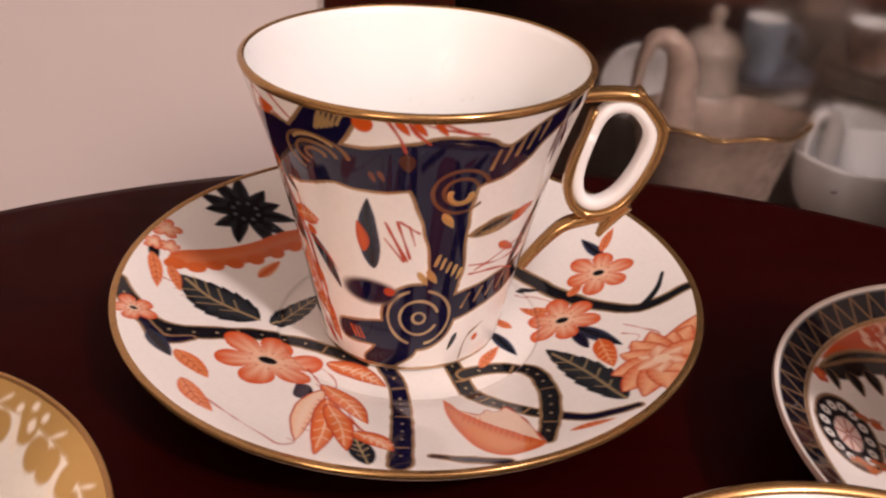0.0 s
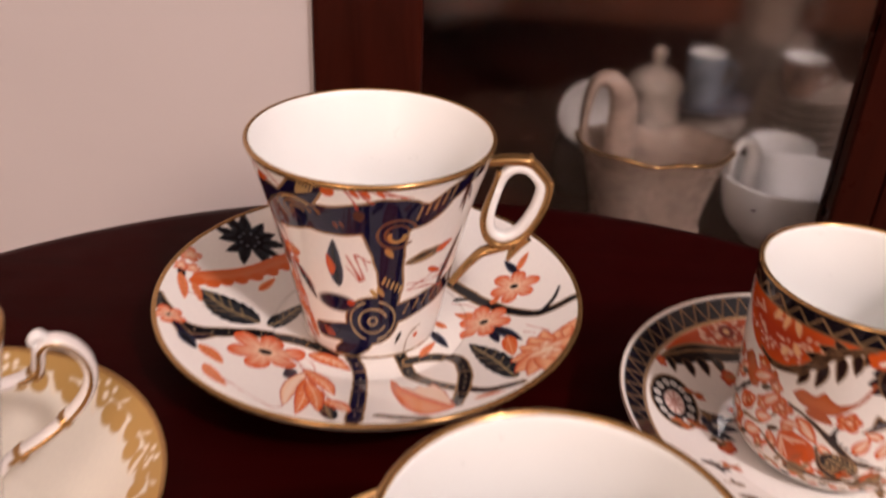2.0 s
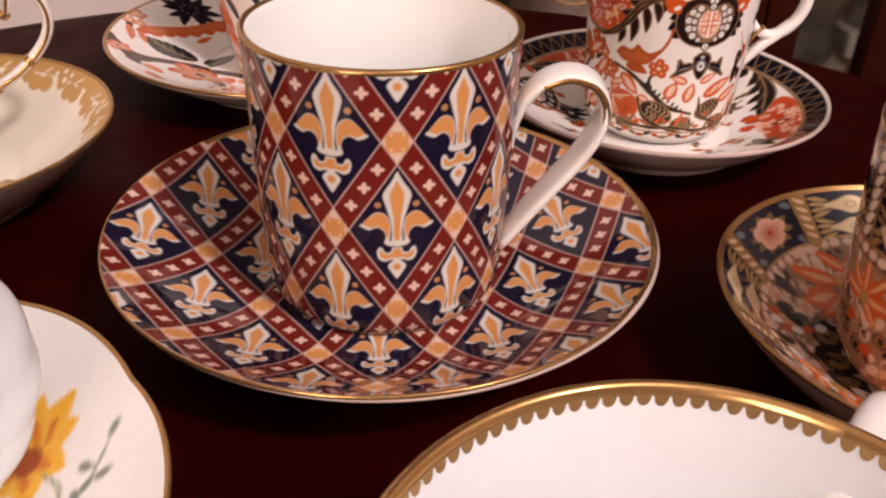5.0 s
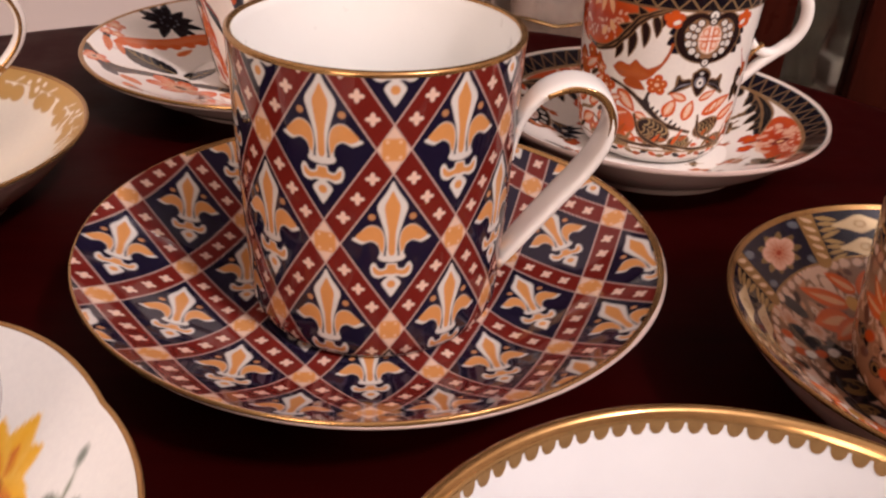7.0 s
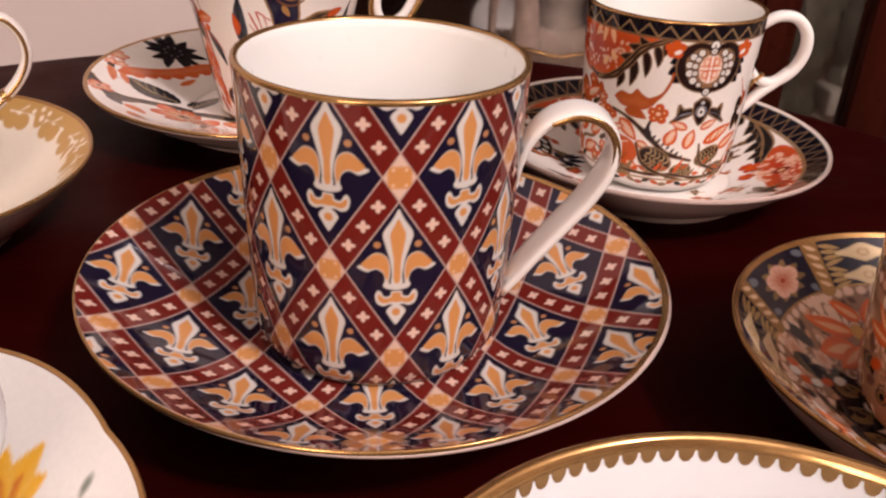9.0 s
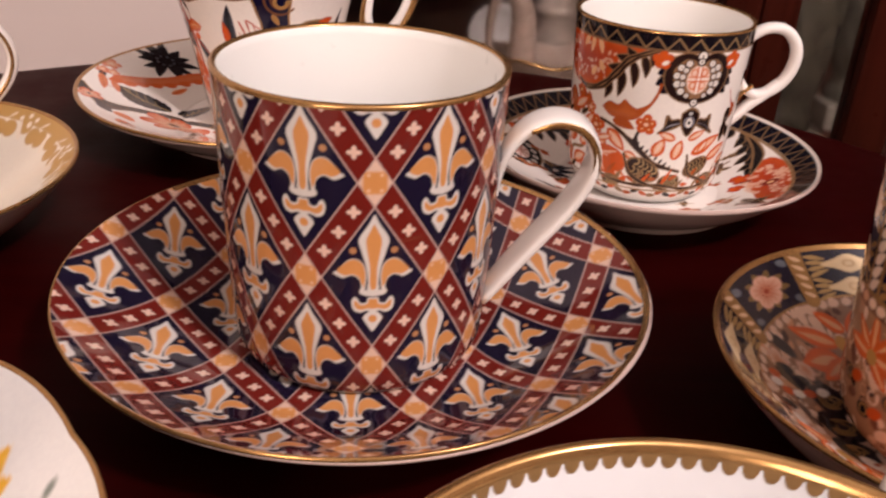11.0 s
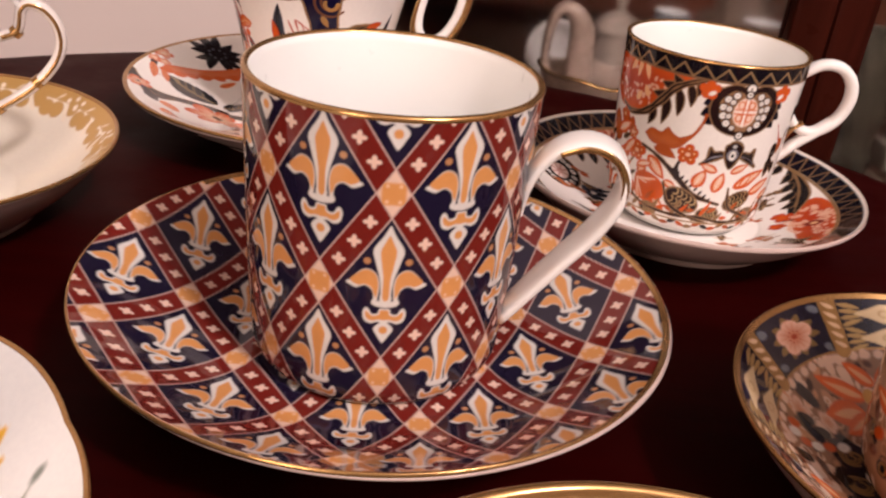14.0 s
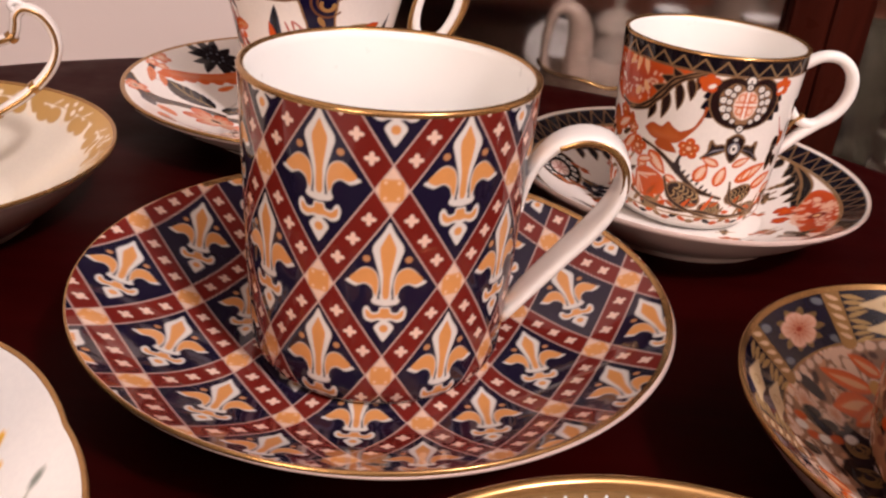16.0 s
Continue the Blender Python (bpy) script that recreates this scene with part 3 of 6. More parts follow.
    sub.blob([(-0.5, -6.7), (0.7, -6.9), (1.8, -8.2), (1.2, -9.6), (0.0, -11.4), (-0.5, -10.5)], L_WHITE)
    sub.dot(0, -8.5, 0.8, 0.85, L_ORANGE)
    sub.dot(3.7, 6.1, 0.65, 0.65, (0.45, 0.22, 0.10))
    cv.rgb[i] = sub.rgb


cup_b, (ob, r, a, z) = make_cup("coffee_cup", 0.0366, 0.0303, 0.0045, CUP_B, 1.3, "straight coffee cup with navy and red lattice of lilies", angles_of(0.42, 3.0), 240, rim=(0.65, 0.05))
deg = np.degrees(a) + 90
sx, sz = (deg - 6.9) / (360 / 7), (z - 47.1) / 38.9
cv = Canvas(deg * 0.485, z, soft=0.16)
lattice(cv, sx + sz, sx - sz, 24.9, 38.9)
cv.onto(ob)
strap = [(27.4, 35.0), (28.2, 40.4), (30.0, 45.4), (33.6, 49.6), (38.8, 51.4), (44.0, 50.0), (46.8, 45.6), (46.4, 40.0), (43.0, 33.2), (37.8, 26.0), (32.6, 18.8), (29.2, 13.8), (26.8, 10.4)]
h = make_handle(cup_b, -4, strap, [7.0, 8.4, 9.4, 9.8, 10.4, 10.8, 10.8, 10.6, 10.2, 9.2], [1.9, 2.2, 2.5, 2.6, 2.6, 2.6, 2.6, 2.6, 2.6, 2.4], CHINA, label="white loop handle edged with gilt lines", power=3.0)
make_handle(h, -4, strap[3:-4], 0.35, [1.0, 1.3, 1.5, 1.5, 1.3, 1.0], GOLD, "gilt_line", "thin gilt line along the edge", offset=-5.0, sides=8)

saucer_b, (ob, r, a, z) = make_saucer("saucer", 0.0366, 0.0303, SAUCER_B, "round saucer with navy and red lattice of lilies and gilt edge", np.radians(np.arange(0, 360, 0.3)), 200, rim=1.25, lip=0.55, shift=-0.24)
x, y = r * np.cos(a), r * np.sin(a)
u, v = x / 10, y / 10
la = 0.9181 + 0.4307 * u - 0.186 * v - 0.0034 * u * u + 0.0029 * u * v + 0.0032 * v * v
lb = 1.3365 + 0.3668 * u + 0.2884 * v + 0.0074 * u * u - 0.0005 * u * v + 0.0072 * v * v
cv = Canvas(x, y, soft=0.2)
lattice(cv, lb, la, 24.4, 38.0, lily=0.89)
cv.onto(ob)

# ---- the flared cup and saucer with blue trunks and orange flowers ----
K_A = 0.489   # millimetres of the wall for one degree round the cup


def turned(points, k):
    return [(d * k, h_) for d, h_ in points]


cup_a, (ob, r, a, z) = make_cup("coffee_cup", -0.0015, 0.1727, 0.0035, CUP_A, 1.3, "flared white coffee cup painted with navy trunks and orange leaves", angles_of(0.42, 3.0), 250, rim=(1.2, 0.05))
deg = np.degrees(a) + 90
cv = Canvas(deg * K_A, z, soft=0.14)
T = lambda *p: turned(p, K_A)
vines = [T((-78, 60), (-62, 52), (-58, 40), (-52, 28), (-46, 12)), T((-60, 63), (-52, 60), (-44, 58)), T((-48, 63), (-44, 61), (-38, 58.5)), T((-52, 44), (-50, 38), (-46, 36))]
for p in vines:
    cv.stroke(p, 0.5, DEEP)
trunks = [
    (T((-95, 49), (-52, 51.2), (-32, 52.4), (-14, 52.2), (1.6, 53.6), (17.5, 54)), [13, 13, 13.5, 8.8, 9.6, 11.5]),
    (T((-34, 56), (-28, 60), (-24, 63)), [8, 7.5, 7]),
    (T((17.5, 54), (31.7, 53.9), (42.7, 58.3), (53.6, 61.4), (68, 63)), [10, 6.5, 4.6, 3.8, 3]),
    (T((10, 53.5), (12.4, 44.3), (14.5, 35.9), (16.0, 27), (9, 18.1)), [13, 9.2, 7, 7, 10]),
    (T((-6, 11), (-22, 10.3), (-35, 9.4)), [8, 6.5, 5.4]),
    (T((-4, 8), (-12, 4.6), (-19, 2.0)), [9, 7.5, 6]),
    (T((18, 17.5), (38, 20), (58, 22), (78, 24)), [7, 6.6, 6.4, 6]),
]
for p, w in trunks:
    cv.stroke(p, np.array(w) + 1.1, GILT, 0.85)
cv.dot(5.3 * K_A, 16.0, 9.5, 9.7, GILT, 0.85)
for p, w in trunks:
    cv.stroke(p, w, NAVY)
cv.dot(5.3 * K_A, 16.0, 8.9, 9.1, NAVY)
for rr, st, sw in ((7.6, -75, 150), (7.6, 110, 140), (4.7, 20, 310), (1.5, 0, 360)):
    cv.ring(5.3 * K_A, 16.0, rr, 0.5, (0.66, 0.46, 0.24), 0.75, st, sw)
for rr in (4.9, 3.0):
    cv.ring(17 * K_A, 48.0, rr, 0.55, (0.22, 0.09, 0.04), 0.6, 20, 300)
# bright arc: a glint on the gilding painted into the colour
cv.ring(17 * K_A, 47.2, 1.9, 0.9, (0.85, 0.50, 0.18), 1.0, 160, 200)
for rr, sq in ((6.2, 0.7), (4.0, 0.65), (2.0, 0.6)):
    cv.ring(-33 * K_A, 53.2, rr, 0.6, (0.26, 0.13, 0.05), 0.6, 10, 230, squash=sq)
cv.ring(-33 * K_A, 54.0, 4.6, 0.5, (0.72, 0.48, 0.20), 0.8, 40, 110, squash=0.7)
for k in range(5):          # short gilt hatchings on the trunks
    cv.stroke(T((26 + 4.2 * k, 52.5 + 1.1 * k), (27.6 + 4.2 * k, 56.4 + 1.1 * k)), 0.5, GILT, 0.85)
    cv.stroke(T((27 + 7 * k, 17.8 + 0.7 * k), (30 + 7 * k, 21.2 + 0.7 * k)), 0.5, GILT, 0.85)
    cv.stroke(T((-30 + 1.9 * k, 59.4 + 0.4 * k), (-27.6 + 1.9 * k, 63 + 0.2 * k)), 0.55, (0.72, 0.48, 0.20), 0.9)
    cv.stroke(T((11 + 2.6 * k, 30.2 - 1.0 * k), (12.4 + 2.6 * k, 32.6 - 1.0 * k)), 0.5, (0.72, 0.46, 0.18), 0.9)
for d_, h_ in ((6, 27), (10, 27.5), (14, 41.5)):
    cv.leaf((d_ - 2.4) * K_A, h_ + 1.6, (d_ + 2.2) * K_A, h_ - 2.0, 1.5, (0.66, 0.40, 0.15), metal=0.9)
for x0, y0, x1, y1, w, c in ((-2, 56.5, -1, 52.5, 2.6, (0.09, 0.03, 0.018)), (-14, 52, -12, 49.5, 0.9, (0.16, 0.05, 0.025)), (-11, 52.4, -9, 50, 0.9, (0.16, 0.05, 0.025))):
    cv.leaf(x0 * K_A, y0, x1 * K_A, y1, w, c)
# leaves and buds in the white fields
cv.dot(-19 * K_A, 22.0, 6.6, 3.4, (0.22, 0.16, 0.12), 0.2, soft=0.6)
cv.dot(-18.5 * K_A, 22.0, 6.2, 2.9, NAVY, soft=0.5)
cv.dot(-9 * K_A, 22.8, 1.3, 1.1, DEEP)
cv.stroke(T((-70, 50), (-60, 42), (-53, 34), (-50, 24), (-45, 11)), [1.0, 1.4, 1.2, 1.2, 0.6], DEEP)
cv.leaf(-60 * K_A, 26, -54 * K_A, 15, 3.4, ORANGE, edge=DEEP)
cv.ring(-62 * K_A, 35, 2.0, 0.4, DEEP, 0, 40, 260)
cv.ring(-60 * K_A, 30, 1.4, 0.35, DEEP, 0, 200, 260)
cv.leaf(-15.7 * K_A, 28.5, -15.7 * K_A, 45.8, 4.6, INK, edge=(0.05, 0.06, 0.10), bend=0.6)
cv.leaf(-19.4 * K_A, 32.5, -21 * K_A, 40.0, 2.6, ORANGE, edge=DEEP, bend=-0.4)
for p in (((-9.5, 40.5), (-2.2, 31.4)), ((-5, 41), (0, 32)), ((-10.2, 36.6), (-2.6, 31.1)), ((-4, 41), (3.4, 38.4)), ((-0.5, 40), (2, 35.4)), ((-8, 38.6), (-1, 31.2))):
    cv.stroke(T(*p), 0.42, DEEP)
cv.leaf(23 * K_A, 36.9, 56 * K_A, 39.5, 4.0, INK, edge=GILT, bend=0.5)
cv.stroke(T((23, 37), (33, 38.6), (44, 40)), 0.6, GILT, 0.85)
cv.leaf(52 * K_A, 24, 66 * K_A, 43, 3.4, INK, edge=(0.12, 0.13, 0.18))
cv.leaf(40 * K_A, 33, 52 * K_A, 29.5, 2.0, ORANGE, edge=DEEP)
for p in (((26.5, 29.1), (44, 28), (62, 29)), ((27.5, 26.7), (44, 26), (57, 23.5)), ((30, 27.5), (46, 30.5), (58, 32))):
    cv.stroke(T(*p), 0.42, DEEP)
cv.dot(-46 * K_A, 36.0, 2.6, 1.5, ORANGE, turn=20)
cv.dot(-47 * K_A, 33.0, 1.5, 1.2, ORANGE)
cv.leaf(-48 * K_A, 32, -34.5 * K_A, 20.5, 3.4, INK, edge=(0.07, 0.08, 0.11), bend=0.5)
cv.leaf(-62 * K_A, 44, -50 * K_A, 16, 3.0, INK, bend=-0.6)
cv.leaf(-66 * K_A, 24, -46 * K_A, 11.5, 3.6, ORANGE, edge=DEEP, bend=0.6)
cv.leaf(-58 * K_A, 29, -52 * K_A, 22, 2.4, ORANGE, edge=PALE)
cv.leaf(-72 * K_A, 40, -60 * K_A, 30, 2.4, ORANGE, edge=DEEP)
cv.leaf(-74 * K_A, 18, -58 * K_A, 3, 3.2, INK)
for x0, y0, x1, y1, w, c in ((-70, 58, -62, 52, 2.2, ORANGE), (-66, 50, -58, 43, 2.6, ORANGE), (-60, 46, -50, 41, 2.0, INK), (-58, 24, -50, 12, 4.0, ORANGE), (-50, 16, -42, 4, 3.6, ORANGE), (-76, 34, -64, 24, 3.4, ORANGE), (-72, 12, -60, 6, 3.0, INK), (-80, 50, -68, 42, 3.2, INK), (-56, 8, -46, 2.5, 2.2, DEEP)):
    cv.leaf(x0 * K_A, y0, x1 * K_A, y1, w, c, edge=DEEP if c is ORANGE else None, vein=PALE if c is ORANGE and w > 2.5 else None)
for d_, h_, q in ((-63, 38, 2.0), (-55, 33, 1.6), (-68, 30, 1.8)):
    cv.ring(d_ * K_A, h_, q, 0.38, DEEP, 0, 30 * q, 290)
cv.dot(-14.4 * K_A, 62.2, 1.5, 1.8, ORANGE)
for p in (((-8, 64), (-4, 60), (-2, 57)), ((-2, 64), (1, 61), (5, 58.8)), ((-1, 64), (8, 62), (22, 60.4)), ((5.7, 64), (12, 62), (20, 60)), ((-72, 62), (-66, 58), (-60, 55))):
    cv.stroke(T(*p), 0.5, DEEP)
for d_ in (-5, 0, 6):
    cv.leaf(d_ * K_A, 63.6, (d_ + 4) * K_A, 60.5, 1.3, ORANGE, edge=DEEP)
for q in ((53, 50.5), (57, 48.5), (60.5, 52)):
    cv.leaf(54 * K_A, 59.8, q[0] * K_A, q[1], 1.5, (0.09, 0.022, 0.018))
cv.leaf(27 * K_A, 10.5, 23 * K_A, 5.6, 1.6, INK)
cv.dot(40.9 * K_A, 7.2, 1.1, 1.0, ORANGE)
cv.stroke(T((32, 2), (33, 6), (36, 9), (44, 11)), 0.5, GILT, 0.85)
for d_ in (-31, -28.5, -26):
    cv.stroke(T((d_ - 1, 11), (d_ + 1.5, 8.2)), 0.5, ORANGE)
cv.stroke(T((-60, 62), (-65, 52), (-63, 44), (-58, 36.6), (-49.6, 31.8), (-39.5, 28.3), (-34.3, 25.0)), [0.6, 0.9, 0.8, 0.7, 0.4], DEEP)
cv.stroke(T((-66, 42), (-72, 30), (-68, 18), (-56, 10), (-46, 6)), [0.8, 1.0, 0.9, 0.6], DEEP)
for x0, y0, x1, y1, w, c in ((-56, 35.4, -40, 36.8, 3.6, ORANGE), (-60, 25, -66, 15, 3.4, ORANGE), (-62, 16.6, -45, 9.2, 3.6, ORANGE), (-70, 38, -60, 28, 3.2, INK), (-74, 26, -64, 10, 3.6, INK), (-58, 58, -48, 60, 2.4, ORANGE), (-70, 48, -60, 45, 2.6, ORANGE), (-54, 24, -46, 17, 2.2, ORANGE)):
    cv.leaf(x0 * K_A, y0, x1 * K_A, y1, w + 0.6, DEEP if c is ORANGE else (0.30, 0.10, 0.05), bend=0.5)
    cv.leaf(x0 * K_A, y0, x1 * K_A, y1, w, c, edge=(0.62, 0.14, 0.03) if c is ORANGE else (0.03, 0.03, 0.04), vein=PALE if c is ORANGE and w > 3.3 else None, bend=0.5)
cv.leaf(27.9 * K_A, 37.6, 44 * K_A, 39.6, 3.6, INK, edge=GILT, bend=0.3)
cv.leaf(43 * K_A, 38.4, 56 * K_A, 40.2, 3.0, ORANGE, edge=DEEP)
cv.stroke(T((-100, 0.9), (0, 0.9), (100, 0.9)), 1.0, GILT, 0.85)
cv.onto(ob)

# the angular ring handle, gilt outside and white within
ring = [(32.5, 56.0), (36.5, 56.7), (41.0, 57.1), (45.9, 56.5), (49.4, 53.2), (51.7, 49.8), (51.5, 45.0), (49.7, 39.4), (46.8, 33.8), (43.2, 30.5), (38.8, 29.3), (35.0, 31.2), (33.2, 36.0), (33.9, 42.0), (35.7, 48.2), (36.9, 53.6)]
h = make_handle(cup_a, 2, ring, [4.4, 5.0, 5.2, 5.4, 5.4, 5.2, 5.0, 4.6, 4.2, 4.0], [2.4, 2.6, 2.6, 2.5, 2.4, 2.3, 2.2, 2.0, 1.7, 1.4], GOLD, label="angular gilt ring handle with white inner face", power=3.2)
inner = [(36.7, 47.8), (38.3, 52.0), (41.1, 54.5), (44.9, 54.3), (47.8, 51.7), (49.4, 48.6), (49.1, 44.8), (47.4, 39.6), (44.6, 34.8), (41.5, 32.3), (38.7, 31.8), (36.2, 33.5), (35.1, 37.0), (35.3, 41.4), (36.1, 45.2), (36.8, 48.0)]
make_handle(h, 2, inner, 4.6, 3.0, CHINA, "inner_face", "white glazed inner face", power=2.6)
make_handle(h, 2, [(46.5, 32.0), (44.0, 28.6), (42.4, 25.4), (41.6, 23.6)], [4.0, 3.4, 1.6], [4.4, 3.4, 1.2], GOLD, "spur")
make_handle(h, 2, [(42.5, 29.2), (38.0, 27.8), (33.5, 26.0), (30.0, 22.4), (27.0, 18.4), (24.8, 15.0)], [4.4, 4.2, 3.6, 3.0], [3.0, 2.8, 2.4, 2.2], GOLD, "tail")
make_handle(h, 2, [(45.2, 57.4), (46.0, 57.9), (46.8, 57.0)], [5.2, 5.6, 5.2], [0.8, 1.4, 0.8], GOLD, "spur")
make_handle(h, 2, [(51.6, 50.9), (52.6, 50.2), (52.0, 48.9)], [5.0, 5.4, 5.0], [0.8, 1.4, 0.8], GOLD, "spur")

saucer_a, (ob, r, a, z) = make_saucer("saucer", -0.0015, 0.1727, SAUCER_A, "white saucer painted with blue branches, orange flowers and gilt edge", np.radians(np.arange(0, 360, 0.28)), 215, rim=1.5)
cv = Canvas(r * np.cos(a), r * np.sin(a), soft=0.16)
GREY_LEAF, LEAF_GOLD = (0.030, 0.034, 0.040), (0.50, 0.36, 0.18)
# thin sprays first
for p in ([(-18.4, -27.9), (-13, -34.8), (-6, -53.3)], [(-20.9, -17.8), (-15, -24), (-14.4, -32)], [(48, -10), (51, -13), (54, -17), (50, -20)], [(47, -20), (50, -16), (47, -13.5)], [(-24, -55), (-21, -57.5), (-18.6, -56), (-20, -54.5)], [(-37, -44), (-30, -50), (-24, -55)], [(36, 8), (33, 2), (30, -3)], [(26, 12), (31, 9), (36, 4)], [(-60, 2), (-57, -2), (-52, -3)], [(41, 20), (45, 18), (46, 13)]):
    cv.stroke(p, 0.35, DEEP, strength=0.8)
# branches
cv.branch([(-64, -9), (-62, -11.9), (-55.2, -19.5), (-48.5, -21.1), (-39.3, -16.2), (-28.3, -10.6), (-17.7, -13.4), (-9.8, -18.0)], [4.0, 4.2, 4.4, 4.2, 3.8, 3.4, 3.0, 2.6])
cv.branch([(-5.4, -16), (-4.6, -18.7), (-1.4, -26.3), (-0.1, -43.6), (0.1, -61.5)], [3.0, 3.4, 3.6, 3.8, 4.0], core=NAVY)
cv.branch([(9, -15), (10.5, -18.7), (15.5, -31.1), (22.7, -38.7), (28.1, -42.7)], [3.2, 3.4, 3.4, 3.0, 2.6])
cv.branch([(29, -43), (35.5, -45.4), (44, -43.7)], [2.6, 2.2, 1.4], core=NAVY, beads=False)
cv.branch([(12.4, -20.2), (17, -18.2), (22.4, -17.6), (27.2, -21.4), (29.0, -31.3), (28.2, -42), (25.9, -52.6)], [2.8, 3.0, 3.2, 3.4, 3.6, 3.2, 2.8])
cv.branch([(24, 23), (28.1, 18.6), (37.3, 6.8), (46.3, -2.0), (53.2, -5.0), (63.8, -1.3)], [2.6, 3.0, 3.0, 2.8, 2.6, 2.0], beads=False)
cv.stroke([(53.0, -4.5), (57, 0.6), (59.5, 6.5)], [1.8, 1.4, 0.8], INK)
cv.branch([(5.5, -57.6), (11.8, -59.4), (18.5, -60.6)], [1.0, 2.2, 1.6], core=NAVY, beads=False)
cv.branch([(-55.2, -20.5), (-50, -25.6), (-45.0, -22)], [2.0, 3.0, 1.4], core=NAVY, beads=False)
# dark leaves
cv.leaf(-34.0, -6.4, -53.5, 0.6, 12.5, GREY_LEAF, edge=INK, vein=LEAF_GOLD, vein_metal=0.5, teeth=0.12, bend=1.8)
cv.leaf(-31.5, -6.4, -21.5, 9.5, 6.0, GREY_LEAF, edge=INK, vein=LEAF_GOLD, teeth=0.1)
cv.leaf(42.6, -40.4, 30.8, -12.6, 8.2, GREY_LEAF, edge=INK, vein=LEAF_GOLD, vein_metal=0.5, teeth=0.16, bend=-0.8)
cv.leaf(-5.2, -62.2, -9.2, -48.5, 4.6, GREY_LEAF, edge=INK, vein=LEAF_GOLD)
cv.leaf(47.6, 18.2, 43.3, 27.0, 3.2, INK, edge=(0.05, 0.06, 0.12))
cv.leaf(19.3, -4.2, 24.6, -12.8, 3.4, INK, edge=(0.05, 0.06, 0.12))
cv.leaf(38.4, -6.4, 46.2, -18.2, 4.0, INK, edge=(0.04, 0.05, 0.11))
cv.leaf(37.6, -8.0, 39.4, -16.5, 3.0, NAVY, edge=GREY_LEAF)
cv.leaf(-53.0, -24, -46.5, -31.5, 4.0, INK, edge=(0.05, 0.06, 0.10))
cv.blob([(-22.3, -29.6), (-19.6, -29.4), (-18.4, -33), (-19.6, -36.4), (-22.0, -35.4)], NAVY)
cv.leaf(-61, 9, -59, 2, 2.6, INK)
cv.leaf(26, 14, 32, 11.5, 1.6, INK)
# the dark chrysanthemum behind the cup
for k in range(11):
    t_ = radians(33 * k + 8)
    ln = 13 + 2.5 * math.sin(5 * k)
    cv.leaf(-44 + 1.5 * math.cos(t_), 32 + 1.5 * math.sin(t_), -44 + ln * math.cos(t_), 32 + ln * 0.85 * math.sin(t_), 4.2, INK, edge=GREY_LEAF, bend=0.8 * math.sin(3 * k))
cv.dot(-44, 32, 5.0, 4.6, INK, soft=0.5)
for k in range(8):
    t_ = radians(45 * k)
    cv.dot(-44 + 3.2 * math.cos(t_), 32 + 3.0 * math.sin(t_), 0.5, 0.5, (0.10, 0.11, 0.13))
# the orange ground with its scalloped edge
cv.blob([(-57, 2.8), (-51, 4.4), (-45, 9.5), (-39, 14.5), (-33, 21.5), (-27, 27), (-28, 31.5), (-34, 28.4), (-40, 21.8), (-46, 16.2), (-52, 12.0), (-56.5, 8.4)], (0.58, 0.12, 0.03), grade=((0.62, 0.21, 0.10), 4.5))
for x_, y_, q in ((-55, 4.2, 2.6), (-50.5, 5.4, 2.4), (-46.8, 8.4, 2.2), (-42.8, 11.6, 2.2), (-38.6, 15.6, 2.2), (-34.4, 20.2, 2.2), (-30.4, 24.4, 2.0)):
    cv.dot(x_, y_, q, q * 0.8, (0.58, 0.12, 0.03), turn=40)
cv.leaf(-37, 9.5, -33, 18, 2.8, ORANGE, edge=PALE)
for p in ((-59.8, 15.8, 3.6), (-61.0, 9.4, 2.8), (-57.6, 9.8, 2.6)):
    cv.flower(*p, 5, 20, heart=None)
# orange flowers
cv.flower(-29.3, -22.4, 11.4, 6, 24, squash=1.0)
cv.flower(45.8, 12.6, 8.0, 6, 10)
cv.flower(35.6, -2.2, 8.4, 6, 35)
cv.flower(-57.8, -17.6, 4.8, 5, 60, heart=INK)
# the full-blown peony at the edge
for x1, y1, w in ((62.0, -14.6, 6.0), (59.6, -18.0, 7.0), (56.4, -18.6, 6.0), (52.4, -16.6, 6.0), (48.6, -18.6, 6.6), (45.6, -22.4, 6.0), (61.0, -23.6, 6.4), (42.8, -29.6, 7.4), (43.4, -36.4, 7.6), (46.2, -39.6, 6.0), (50.8, -38.6, 6.6), (54.8, -33.2, 7.0)):
    cv.leaf(52.2, -27.4, x1 + (x1 - 52.2) * 0.12, y1 + (y1 + 27.4) * 0.12, w + 0.5, DEEP)
    cv.leaf(52.2, -27.4, x1 + (x1 - 52.2) * 0.09, y1 + (y1 + 27.4) * 0.09, w, (0.78, 0.42, 0.24), edge=(0.58, 0.08, 0.012))
for x1, y1, w in ((48.0, -24.6, 4.4), (52.6, -21.6, 4.6), (57.0, -24.4, 4.4), (56.0, -30.0, 4.6), (50.6, -32.6, 4.8), (46.8, -29.6, 4.4)):
    cv.leaf(52.2, -27.2, x1, y1, w, (0.80, 0.56, 0.40), edge=ORANGE)
cv.dot(52.2, -27.2, 1.8, 1.6, (0.80, 0.60, 0.44))
cv.leaf(42.1, -13.6, 42.9, -26.5, 4.6, (0.60, 0.12, 0.03), edge=ORANGE, vein=PALE)
